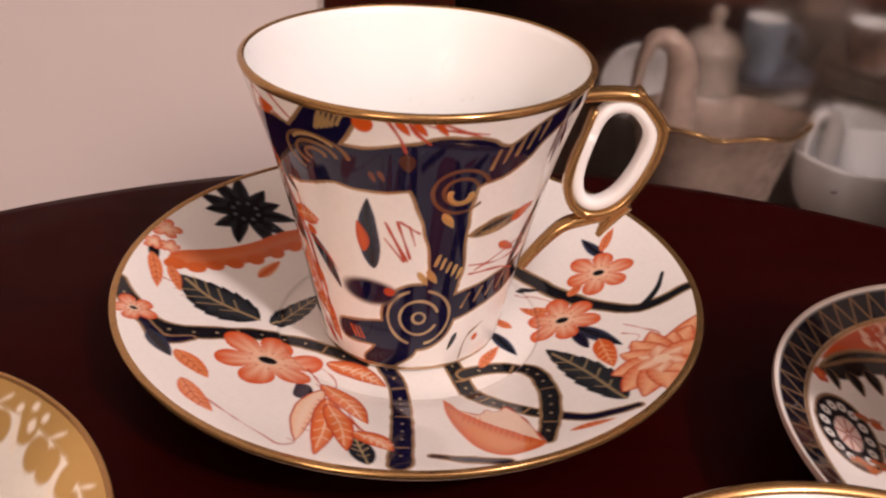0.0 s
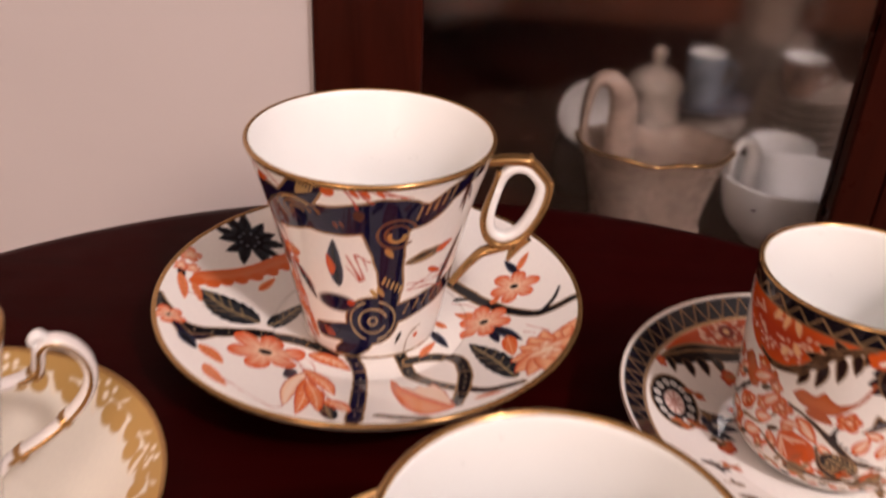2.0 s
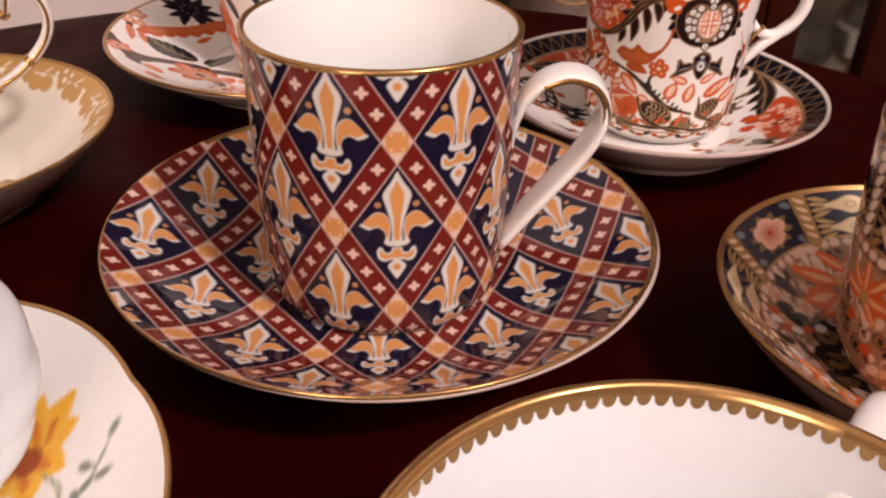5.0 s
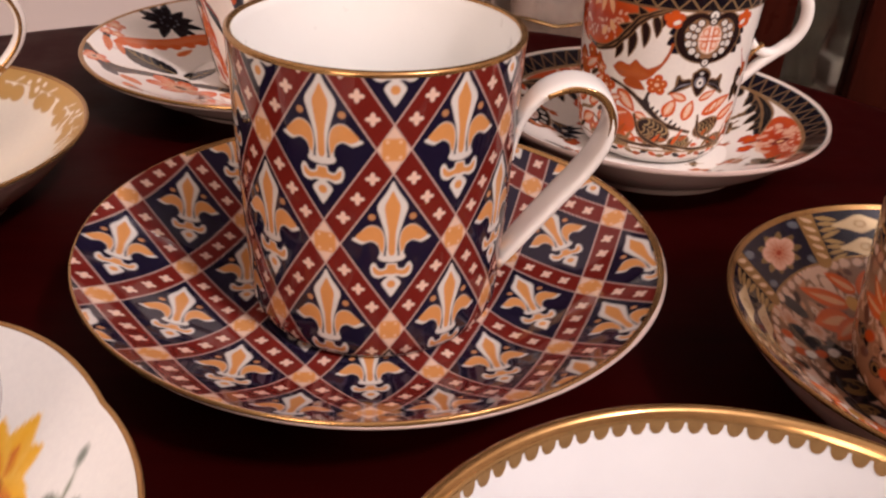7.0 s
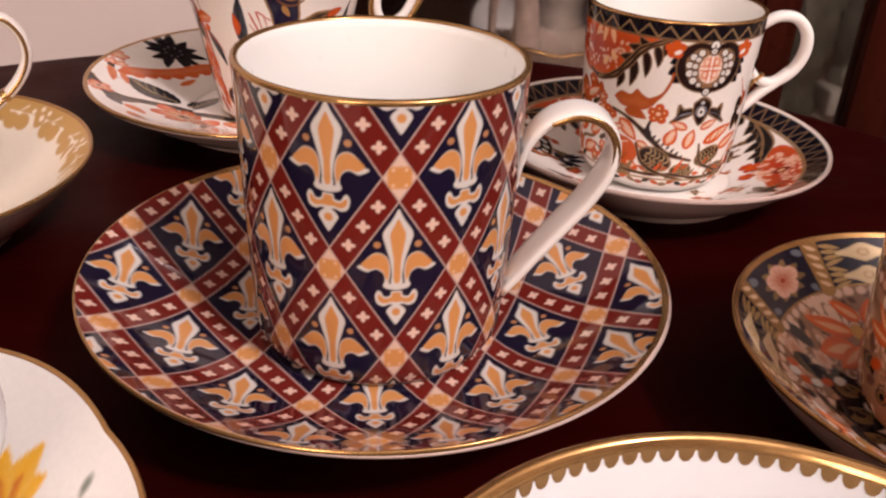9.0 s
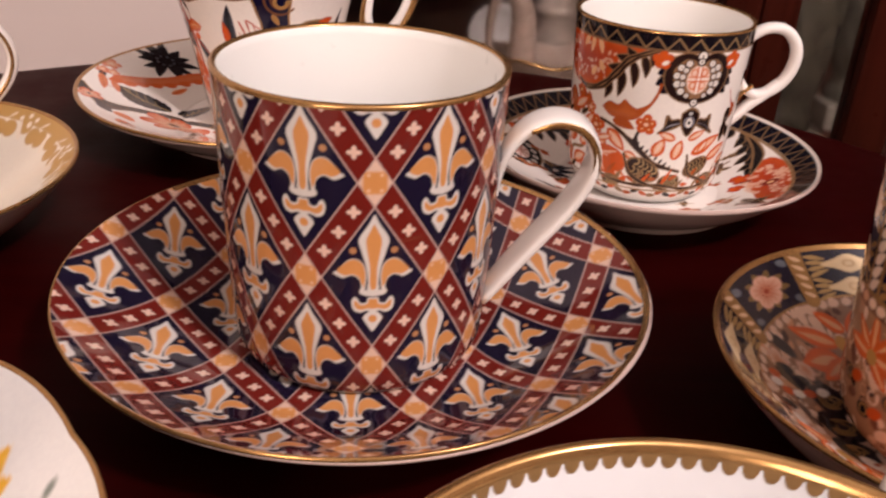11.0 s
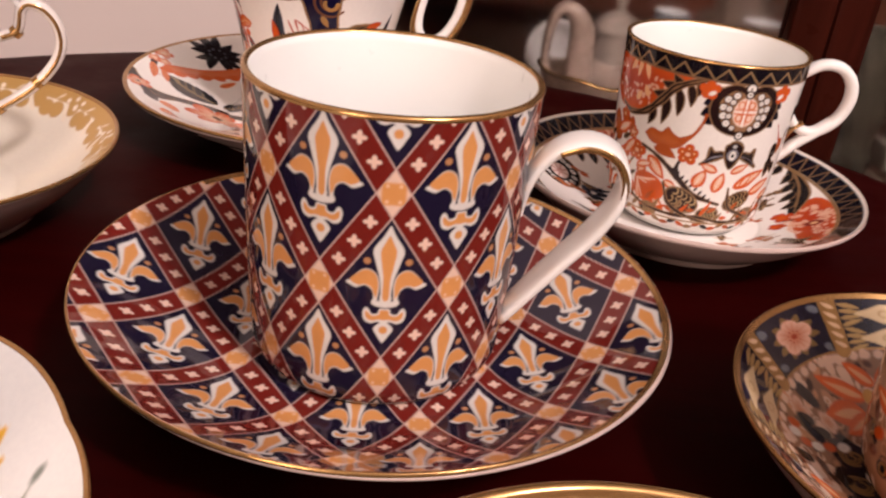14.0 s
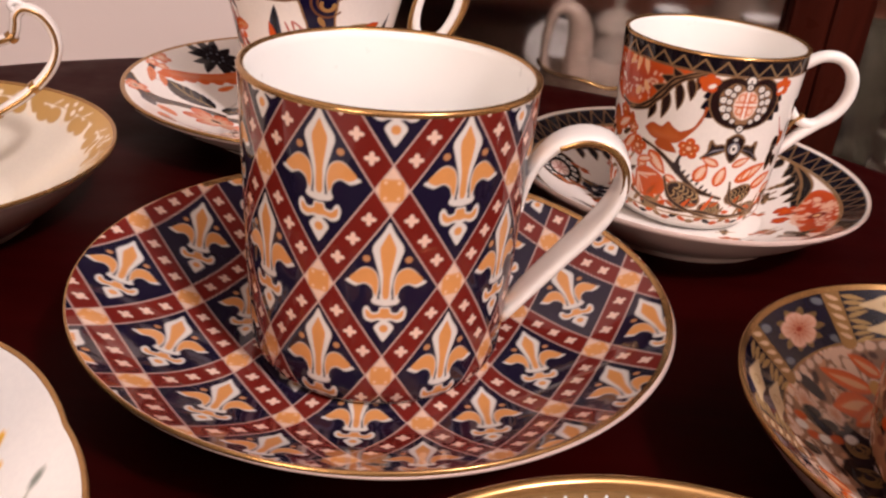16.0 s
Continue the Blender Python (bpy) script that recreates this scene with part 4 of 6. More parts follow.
# orange leaves
for x0, y0, x1, y1, w, b in ((-46.5, -28.2, -38.2, -36.2, 4.4, 0.3), (-42.6, -38.6, -34.2, -49.2, 4.0, -0.5), (-56, 3, -51.5, -5.5, 2.6, 0.2), (-60.5, 5.5, -56, -7, 3.0, 0.3), (16.0, -17.6, 20.6, -9.4, 2.6, 0.2), (30.6, -50.0, 39.4, -47.4, 1.8, 0.2), (33, 2.8, 26.5, 6.4, 3.0, 0.2), (24, -2.0, 19.6, 1.8, 2.6, 0.1), (47.5, 20.5, 51.5, 28.5, 2.4, 0.2), (38, 6.5, 41.5, 10, 2.4, 0.0)):
    cv.leaf(x0, y0, x1, y1, w, (0.72, 0.28, 0.12), edge=ORANGE, vein=DEEP, bend=b)
# a spray of slender leaves on a thin stem
cv.stroke([(-21.1, -20.7), (-16.4, -30.0), (-11.2, -41.5), (-6.9, -48.5)], 0.5, DEEP)
for x0, y0, x1, y1, w, b, pale in ((-17.4, -18.0, -3.9, -25.6, 5.2, 0.9, 1), (-17.3, -27.3, -6.5, -44.8, 5.6, 1.0, 0), (-16.7, -30.2, -18.6, -55.6, 4.8, -1.2, 2), (-15.3, -34.2, -14.6, -60.2, 5.4, 0.6, 0), (-15.0, -37.0, -9.3, -57.4, 5.0, 0.8, 0), (-9.0, -48.7, -1.2, -56.0, 5.0, 0.8, 1)):
    cv.leaf(x0, y0, x1, y1, w, DEEP, bend=b)
    cv.leaf(x0 + (x1 - x0) * 0.03, y0 + (y1 - y0) * 0.03, x0 + (x1 - x0) * 0.97, y0 + (y1 - y0) * 0.97, w - 0.7, (0.80, 0.62, 0.48) if pale == 2 else (0.68, 0.22, 0.08), edge=(0.78, 0.44, 0.26) if pale == 2 else (0.60, 0.09, 0.014), vein=None if pale == 2 else (0.80, 0.58, 0.42), bend=b)
    if pale:
        e_ = np.array([x1 - x0, y1 - y0]) / math.hypot(x1 - x0, y1 - y0)
        for k in range(7):
            p_ = np.array([x0, y0]) + (np.array([x1 - x0, y1 - y0])) * (0.22 + 0.09 * k)
            q_ = np.array([-e_[1], e_[0]]) * (w * 0.36) * math.sin(math.pi * (0.22 + 0.09 * k))
            cv.stroke([p_, p_ + q_ + e_ * 0.7], 0.24, DEEP if pale == 2 else (0.82, 0.66, 0.52), wobble=0.1)
# the broad leaf with a notched edge: pale above its rib, orange below
rib = [(8.0, -31.0), (11.6, -38.4), (15.6, -43.6), (20.6, -48.8), (25.6, -53.9)]
over = [(9.6, -35.4), (12.6, -38.2), (14.9, -39.6), (16.2, -37.4), (17.4, -38.8), (18.8, -38.4), (20.1, -37.0), (22.0, -40.8), (23.2, -43.6), (24.6, -49.2)]
under_ = [(21.7, -57.2), (17.7, -58.0), (13.6, -54.4), (9.9, -45.2), (8.2, -37.0)]
cv.blob([rib[0], *over, rib[-1], *under_], (0.80, 0.58, 0.44), n=70)
cv.blob([*rib, *under_], (0.58, 0.088, 0.013), grade=((0.72, 0.27, 0.11), 3.2), n=60)
cv.stroke([rib[0], *over, rib[-1]], 0.4, DEEP, n=60)
cv.stroke(rib, 0.55, (0.62, 0.12, 0.03))
for k in range(13):
    x_ = 12.0 + 0.95 * k
    cv.stroke([(x_, -39.6 - 0.95 * k if k > 3 else -39.2 - 0.6 * k), (x_ - 0.5, -42.4 - 0.95 * k)], 0.22, DEEP, wobble=0.1, strength=0.8)
cv.onto(ob)

# ---- the straight cup and saucer in orange, navy and gold ----
K_C = 0.43


def zigzag(cv, points_low, points_high, width, tone=(0.50, 0.33, 0.17)):
    """A gilt zigzag between two rows of points."""
    for k in range(len(points_low) - 1):
        cv.stroke([points_low[k], points_high[k]], width, tone, 0.8, wobble=0.2)
        cv.stroke([points_high[k], points_low[k + 1]], width, tone, 0.8, wobble=0.2)


def flecks(cv, centre, spread, count, seed, size=(0.5, 1.1)):
    """Reserved pale flecks scattered over an orange ground."""
    rng = np.random.default_rng(seed)
    for _ in range(count):
        t_, q = rng.uniform(0, 2 * np.pi), math.sqrt(rng.uniform(0, 1))
        s_ = rng.uniform(*size)
        cv.dot(centre[0] + spread[0] * q * math.cos(t_), centre[1] + spread[1] * q * math.sin(t_), s_, s_ * 0.6, (0.74, 0.44, 0.32), turn=rng.uniform(0, 180))


cup_c, (ob, r, a, z) = make_cup("coffee_cup", 0.1232, 0.1236, 0.004, CUP_C, 1.25, "white coffee cup with orange, navy and gilt oriental pattern", angles_of(0.5, 3.0), 190, rim=(0.5, 0.05))
deg = np.degrees(a) + 90
cv = Canvas(deg * K_C, z, soft=0.15)
T = lambda *p: turned(p, K_C)
RUST = (0.40, 0.085, 0.020)
DARK = (0.020, 0.009, 0.009)
GLOOM = (0.34, 0.20, 0.10)


def barb(x0, y0, x1, y1, w):
    cv.leaf(x0 * K_C, y0, x1 * K_C, y1, w + 0.7, GLOOM, metal=0.5, bend=0.5)
    cv.leaf(x0 * K_C, y0, x0 * K_C + (x1 - x0) * K_C * 0.95, y0 + (y1 - y0) * 0.95, w, DARK, bend=0.5)


def open_leaf(d0, h0, d1, h1, w):
    """A leaf drawn in orange line with a pale inside and veins."""
    x0, x1 = d0 * K_C, d1 * K_C
    cv.leaf(x0, h0, x1, h1, w, ORANGE)
    cv.leaf(x0 + (x1 - x0) * 0.12, h0 + (h1 - h0) * 0.12, x0 + (x1 - x0) * 0.88, h0 + (h1 - h0) * 0.88, w * 0.55, (0.76, 0.40, 0.24), vein=(0.80, 0.66, 0.56))


for base_d in (-150, -60, 118):     # orange grounds under the border, each with its dark feather
    B = lambda *p: turned([(d_ + base_d + 60, h_) for d_, h_ in p], K_C)
    cv.blob(B((-104, 48), (-84, 48.6), (-60, 48.4), (-24, 48.4), (-34, 45), (-41, 42), (-47, 37.6), (-58, 34.2), (-68, 33.2), (-82, 34), (-98, 40)), ORANGE, grade=(DEEP, 6))
    flecks(cv, ((base_d - 6) * K_C, 41.5), (11.5, 6.0), 52, 5, (0.45, 1.0))
    for d_, h_, e_, g_ in ((-62, 48, -64, 43.4), (-57, 48, -54, 43.6), (-67, 48, -72, 44.4), (-52, 39, -56, 42), (-62, 37, -58, 40)):
        p = B((d_, h_), (e_, g_))
        cv.leaf(*p[0], *p[1], 1.7, PALE)
    o_ = base_d + 60
    for x0, y0, x1, y1, w in ((-21, 47.2, -20.5, 42.6, 1.6), (-26, 46, -23, 39.4, 2.0), (-32, 44, -30, 36.0, 2.1), (-38.5, 41.2, -39.5, 32.6, 2.2), (-46, 37.6, -49, 31.2, 1.8), (-32, 44.6, -44, 44.6, 2.2), (-38, 42.0, -49, 41.0, 2.2), (-30, 45.6, -37, 47.6, 1.8)):
        barb(x0 + o_, y0, x1 + o_, y1, w)
    spine = B((-76, 34.4), (-66, 33.0), (-53, 34.6), (-43, 39.0), (-33, 44.4), (-16, 48))
    cv.stroke(spine, [1.2, 2.0, 2.2, 2.5, 2.1, 1.4], GLOOM, 0.5)
    cv.stroke(spine, [0.6, 1.4, 1.6, 1.9, 1.5, 0.9], DARK)
    cv.stroke(spine[1:], 0.3, GLOOM, 0.6)
i = cv.near(-200, 200, 47, 53)
cv.lay(i, 48.0 - cv.y[i], (0.008, 0.006, 0.010))
cv.lay(i, np.abs(cv.y[i] - 47.9) - 0.28, GLOOM, 0.8)
n_z = 28
low, high = T(*[(-180 + k * 360 / n_z, 48.2) for k in range(n_z + 1)]), T(*[(-180 + (k + 0.5) * 360 / n_z, 51.4) for k in range(n_z + 1)])
zigzag(cv, low, high, 0.32)
for c_d in (10, 190):     # medallions of white dots in a curled frame
    cx_, cy_ = c_d * K_C, 40.3
    M = lambda *p: [(cx_ + q[0], cy_ + q[1]) for q in p]
    for s_ in (-1, 1):
        for x0, y0, x1, y1, w in ((6.2, 5.0, 9.6, 4.6, 2.6), (7.4, 2.6, 11.2, 1.0, 3.0), (7.6, 0.0, 11.4, -2.2, 3.0), (7.0, -2.0, 10.0, -4.6, 2.6)):
            cv.leaf(cx_ + s_ * x0, cy_ + y0, cx_ + s_ * x1, cy_ + y1, w + 0.5, GLOOM, metal=0.5)
            cv.leaf(cx_ + s_ * x0, cy_ + y0, cx_ + s_ * x1, cy_ + y1, w, (0.006, 0.006, 0.016))
        half = M((0, 4.4), (s_ * 1.6, 5.9), (s_ * 4.4, 6.5), (s_ * 7.4, 4.2), (s_ * 8.2, 0), (s_ * 6.4, -4.0), (s_ * 3.0, -5.8), (0, -6.6), (0, 0))
        cv.blob(half, (0.26, 0.14, 0.075), n=46)
        cv.stroke(half[:-1], [1.6, 2.4, 2.6, 2.8, 2.8, 2.4, 1.8], GLOOM, 0.5)
        cv.stroke(half[:-1], [1.0, 1.8, 2.0, 2.2, 2.2, 1.8, 1.2], DARK)
    cv.dot(cx_, cy_ - 0.1, 3.3, 4.2, (0.78, 0.57, 0.47))
    for t_ in (45, 135, 225, 315):
        d1, d2 = 2.0 * math.cos(radians(t_)), 2.6 * math.sin(radians(t_))
        cv.ring(cx_ + d1, cy_ + d2, 0.85, 0.34, (0.60, 0.16, 0.05), squash=1.2)
    cv.stroke(M((-3.0, -0.1), (3.0, 0.1)), 0.36, WHITE)
    cv.stroke(M((0, -4.0), (0, 3.8)), 0.36, WHITE)
    for s_ in (-1, 1):
        cv.stroke(M((s_ * 0.62, -3.6), (s_ * 0.62, 3.4)), 0.3, ORANGE, wobble=0)
        cv.stroke(M((-2.8, s_ * 0.62), (2.8, s_ * 0.62)), 0.3, ORANGE, wobble=0)
        for dx_, dy_, q in ((3.3, 4.4, 0.85), (5.3, 3.2, 0.85), (3.9, 2.5, 0.65), (6.1, 0.9, 0.85), (4.5, 0.6, 0.7), (5.7, -1.5, 0.9), (4.2, -1.5, 0.65), (4.4, -3.6, 0.9), (2.6, -4.8, 0.6)):
            cv.dot(cx_ + s_ * dx_, cy_ + dy_, q + 0.3, q + 0.3, DARK)
            cv.dot(cx_ + s_ * dx_, cy_ + dy_, q, q, (0.78, 0.75, 0.72))
            cv.dot(cx_ + s_ * dx_, cy_ + dy_, 0.22, 0.22, (0.35, 0.3, 0.28))
    for dy_, q in ((6.6, 1.15), (4.9, 0.75), (-6.9, 0.85)):
        cv.dot(cx_, cy_ + dy_, q + 0.5, q + 0.5, DARK)
        cv.dot(cx_, cy_ + dy_, q, q, WHITE)
        cv.dot(cx_, cy_ + dy_, 0.3, 0.3, INK)
    # the lily below
    for s_ in (-1, 1):
        wing = M((s_ * 1.6, -13.2), (s_ * 4.4, -14.8), (s_ * 8.6, -16.8), (s_ * 7.0, -14.4), (s_ * 6.6, -10.8), (s_ * 5.2, -12.2), (s_ * 3.2, -11.8))
        cv.blob(wing, DARK)
        cv.stroke([*wing, wing[0]], 0.45, GLOOM, 0.6)
        cv.stroke(M((s_ * 2.0, -13.0), (s_ * 5.4, -14.0), (s_ * 7.4, -15.6)), 0.3, (0.25, 0.25, 0.3))
        cv.flower(cx_ + s_ * 10.4, cy_ + 5.0, 2.7, 5, 20, inner=ORANGE, outer=ORANGE, heart=None, notch=0.3)
        cv.dot(cx_ + s_ * 9.6, cy_ + 4.2, 1.0, 0.6, WHITE, turn=30)
    heart_ = M((-2.6, -10.2), (0, -8.6), (2.6, -10.2), (2.3, -13.4), (0, -17.2), (-2.3, -13.4))
    cv.blob(heart_, DARK)
    cv.stroke([*heart_, heart_[0]], 0.45, GLOOM, 0.6)
    cv.ring(cx_, cy_ - 12.8, 1.5, 0.3, (0.3, 0.3, 0.36))
    cv.dot(cx_, cy_ - 13.0, 1.0, 1.4, WHITE)
    cv.dot(cx_, cy_ - 13.0, 0.5, 0.6, INK)
    cv.dot(cx_, cy_ - 10.2, 0.6, 0.5, (0.5, 0.5, 0.5))
for off_d in (0, 180):
    # bird-shaped spray, stems, blossoms and fruits
    O = lambda *p: turned([(d_ + off_d, h_) for d_, h_ in p], K_C)
    cv.blob(O((-50, 28.8), (-45, 31), (-38, 30.6), (-34, 32.6), (-30, 31.2), (-24, 30.4), (-17, 32.4), (-22, 28.4), (-28, 26.6), (-36, 26.4), (-44, 26.8)), RUST, grade=((0.48, 0.12, 0.03), 2))
    cv.stroke(O((-24, 29.6), (-18, 31.6), (-14, 35.0), (-12.6, 38.2)), [1.6, 0.9, 0.7, 1.0], RUST)
    cv.stroke(O((-50, 25.0), (-40, 23.8), (-29.6, 21.2), (-20, 17.8), (-8, 14.0), (10, 11.8)), [0.9, 1.3, 1.7, 1.7, 1.6, 0.9], GLOOM, 0.5)
    cv.stroke(O((-50, 25.0), (-40, 23.8), (-29.6, 21.2), (-20, 17.8), (-8, 14.0), (10, 11.8)), [0.5, 0.8, 1.2, 1.2, 1.1, 0.5], DARK)
    cv.stroke(O((-22, 18.6), (-23.4, 22), (-20, 25.4)), [1.8, 1.0, 0.8], DARK)
    for k in range(9):
        p = O((-26 + 3.4 * k, 20.0 - 0.95 * k))[0]
        cv.leaf(p[0], p[1], p[0] + 0.9, p[1] + 1.5, 0.8, DARK)
    for d_, h_, q in ((-54, 22.6, 3.2), (-18, 26.0, 3.1), (-60, 27.2, 2.2), (-66, 20, 2.4), (-48, 17.8, 1.9)):
        cv.flower((d_ + off_d) * K_C, h_, q, 5, 15, inner=RUST, outer=ORANGE, heart=None, notch=0.36)
        cv.dot((d_ + off_d) * K_C, h_, 0.7, 0.6, (0.80, 0.50, 0.35))
        for k in range(5):
            cv.dot((d_ + off_d) * K_C + 0.55 * q * math.cos(1.26 * k + 0.3), h_ + 0.55 * q * math.sin(1.26 * k + 0.3), 0.3, 0.3, PALE)
    for x0, y0, x1, y1, w in ((-41, 25.6, -25, 24.0, 3.4), (-72, 32.4, -68, 25.4, 4.2), (-62, 31.6, -66, 26.8, 2.6)):
        cv.leaf((x0 + off_d) * K_C, y0, (x1 + off_d) * K_C, y1, w, RUST, bend=0.6)
    # a close growth of leaves and blossoms on the flank
    cv.stroke(O((-104, 8), (-92, 16), (-80, 22), (-66, 30)), [1.0, 1.4, 1.2, 0.6], DARK)
    cv.stroke(O((-90, 6), (-80, 12), (-66, 14), (-56, 20)), [0.9, 1.2, 1.0, 0.5], GLOOM, 0.5)
    cv.blob(O((-92, 28), (-84, 31), (-77, 29), (-72, 24), (-78, 22), (-86, 24)), RUST, grade=((0.48, 0.12, 0.03), 2))
    for x0, y0, x1, y1, w in ((-86, 14, -72, 20, 5.0), (-78, 25, -62, 30, 3.8), (-96, 20, -84, 27, 4.4), (-78, 8, -62, 12, 4.2), (-100, 10, -86, 13, 4.2), (-66, 20, -56, 26, 3.4), (-70, 15, -58, 18, 3.6), (-108, 16, -96, 22, 4.0), (-92, 5, -78, 7, 3.0)):
        open_leaf(x0 + off_d, y0, x1 + off_d, y1, w)
    for d_, h_, q in ((-86, 9.5, 2.6), (-72, 31, 2.2), (-98, 27, 2.4), (-64, 8, 2.2), (-78, 17, 2.0)):
        cv.flower((d_ + off_d) * K_C, h_, q, 5, 25, inner=RUST, outer=ORANGE, heart=None, notch=0.36)
        cv.dot((d_ + off_d) * K_C, h_, 0.6, 0.5, PALE)
    for d_, h_ in ((-92, 22), (-70, 24), (-82, 5.5), (-60, 14), (-104, 12)):
        cv.leaf((d_ + off_d) * K_C, h_, (d_ + 8 + off_d) * K_C, h_ + 2.4, 1.8, DARK, edge=GLOOM)
    # shell with ribs
    cv.blob(O((-52, 15.8), (-44, 17.6), (-33, 16.4), (-28, 12.6), (-33, 8.8), (-44, 8.4), (-51, 10.4)), ORANGE)
    for k in range(7):
        cv.stroke(O((-50, 14.6), (-36 - 2.0 * k, 16.0 - 0.2 * k * k if k < 4 else 14.6 - 1.3 * k)), 0.45, (0.80, 0.50, 0.36), wobble=0)
    for x0, y0, x1, y1, w in ((-44, 22.6, -30, 16.8, 4.0), (-52, 18.6, -40, 20.6, 2.6), (-30, 16.6, -20, 14.8, 2.6), (-36, 10, -26, 7.4, 2.8), (-58, 13.8, -52, 8.2, 3.2), (-10, 16.6, -4.5, 22.2, 4.0), (4, 15.6, 7.6, 22.0, 3.8), (3, 22.0, -9, 24.0, 2.6), (12, 22.0, 24, 24.6, 2.6), (17, 17.4, 40, 22.4, 4.2), (32, 15.0, 52, 18.6, 3.8), (22, 17.6, 29, 21.4, 2.4), (46, 12.6, 60, 14.4, 3.2)):
        open_leaf(x0 + off_d, y0, x1 + off_d, y1, w)
    # dark scaled fruits with gilt edges
    for d_, h_, q, t_ in ((-15.6, 11.8, 5.0, -24), (23.5, 13.0, 4.2, 22), (37, 7.6, 3.6, -10), (4, 8.6, 3.0, 10), (-38, 6.6, 2.6, 0), (56, 9.6, 3.4, -20)):
        c_ = (d_ + off_d) * K_C
        cv.dot(c_, h_, q + 0.5, q * 0.6 + 0.5, GLOOM, 0.7, turn=t_)
        cv.dot(c_, h_, q, q * 0.6, DARK, turn=t_)
        for k in range(5):
            for v_ in (-0.28, 0.28):
                px_ = c_ + (q * (-0.62 + 0.3 * k)) * math.cos(radians(t_)) - q * v_ * math.sin(radians(t_))
                py_ = h_ + (q * (-0.62 + 0.3 * k)) * math.sin(radians(t_)) + q * v_ * math.cos(radians(t_))
                cv.ring(px_, py_, q * 0.2, 0.3, (0.58, 0.40, 0.20), 0.5, t_ - 80, 160)
    for k in range(26):      # short gilt and orange strokes filling the foot
        d_ = -66 + 5.0 * k + off_d
        cv.leaf(d_ * K_C, 5.8 + 1.6 * (k % 3), (d_ + 6) * K_C, 7.4 + 1.8 * ((k * 7) % 4), 1.2, [GLOOM, ORANGE, RUST][k % 3], metal=0.5 if k % 3 == 0 else 0)
    cv.blob(O((47, 31.6), (52, 31.0), (53, 28.4), (49, 26.6), (46.6, 28.6)), RUST)
    cv.stroke(O((40, 36), (44, 33), (48, 30)), 0.5, DEEP)
    for x0, y0, x1, y1, w in ((44, 30.4, 42, 24.4, 2.8), (42.6, 26, 42.4, 19.6, 3.0), (46, 24, 52, 20, 2.4), (56, 34, 60, 28, 3.0), (58, 40, 66, 34, 3.4)):
        barb(x0 + off_d, y0, x1 + off_d, y1, w)
for off_d in (0, 180):      # dark roots and gilt lines at the foot
    O = lambda *p: turned([(d_ + off_d, h_) for d_, h_ in p], K_C)
    for p in (((-64, 12), (-44, 7.6), (-22, 6.6), (-2, 7.2), (20, 5.8), (46, 7.8), (62, 12)), ((-30, 16), (-24, 10), (-8, 6.8), (8, 5.4)), ((14, 17), (18, 11), (30, 8.4), (44, 5.6))):
        cv.stroke(O(*p), [0.7, 1.2, 1.3, 1.0, 0.6], GLOOM, 0.5)
        cv.stroke(O(*p), [0.3, 0.7, 0.8, 0.5, 0.2], DARK)
    for k in range(22):
        d_, h_ = -64 + 6 * k + off_d, 3.4 + 0.6 * (k % 3)
        cv.leaf(d_ * K_C, h_, (d_ + 7) * K_C, h_ + 1.6 * math.sin(2.1 * k), 1.5, [ORANGE, GLOOM, RUST, DARK][k % 4], metal=0.4 if k % 4 == 1 else 0.0)
i = cv.near(-200, 200, -1, 9)
cv.lay(i, np.abs(cv.y[i] - 5.2) - 0.22, GILT, 0.85)
cv.onto(ob)
loop = [(23.6, 44.0), (27.0, 47.2), (31.4, 49.8), (36.6, 49.6), (40.6, 46.0), (41.8, 41.0), (40.6, 35.8), (37.4, 31.6), (33.0, 29.4), (28.6, 30.6), (26.0, 33.8), (24.7, 37.0)]
h = make_handle(cup_c, -2, loop, [4.6, 4.8, 5.0, 5.0, 5.0, 4.8, 4.6, 4.2, 3.6], [2.6, 3.0, 3.3, 3.4, 3.4, 3.3, 3.2, 2.8, 2.2], CHINA, label="white ring handle with gilt touches")
make_handle(h, -2, [(38.8, 33.4), (34.6, 29.6), (30.2, 25.8), (26.4, 21.6), (23.8, 18.4)], [4.6, 4.8, 4.6, 4.2], [3.2, 3.2, 3.0, 2.6], CHINA, "tail")
make_handle(h, -2, [(29.8, 32.6), (27.2, 30.2), (25.6, 26.2)], [3.4, 3.0, 1.6], [0.9, 0.9, 0.6], GOLD, "gilt_touch", offset=-1.6)

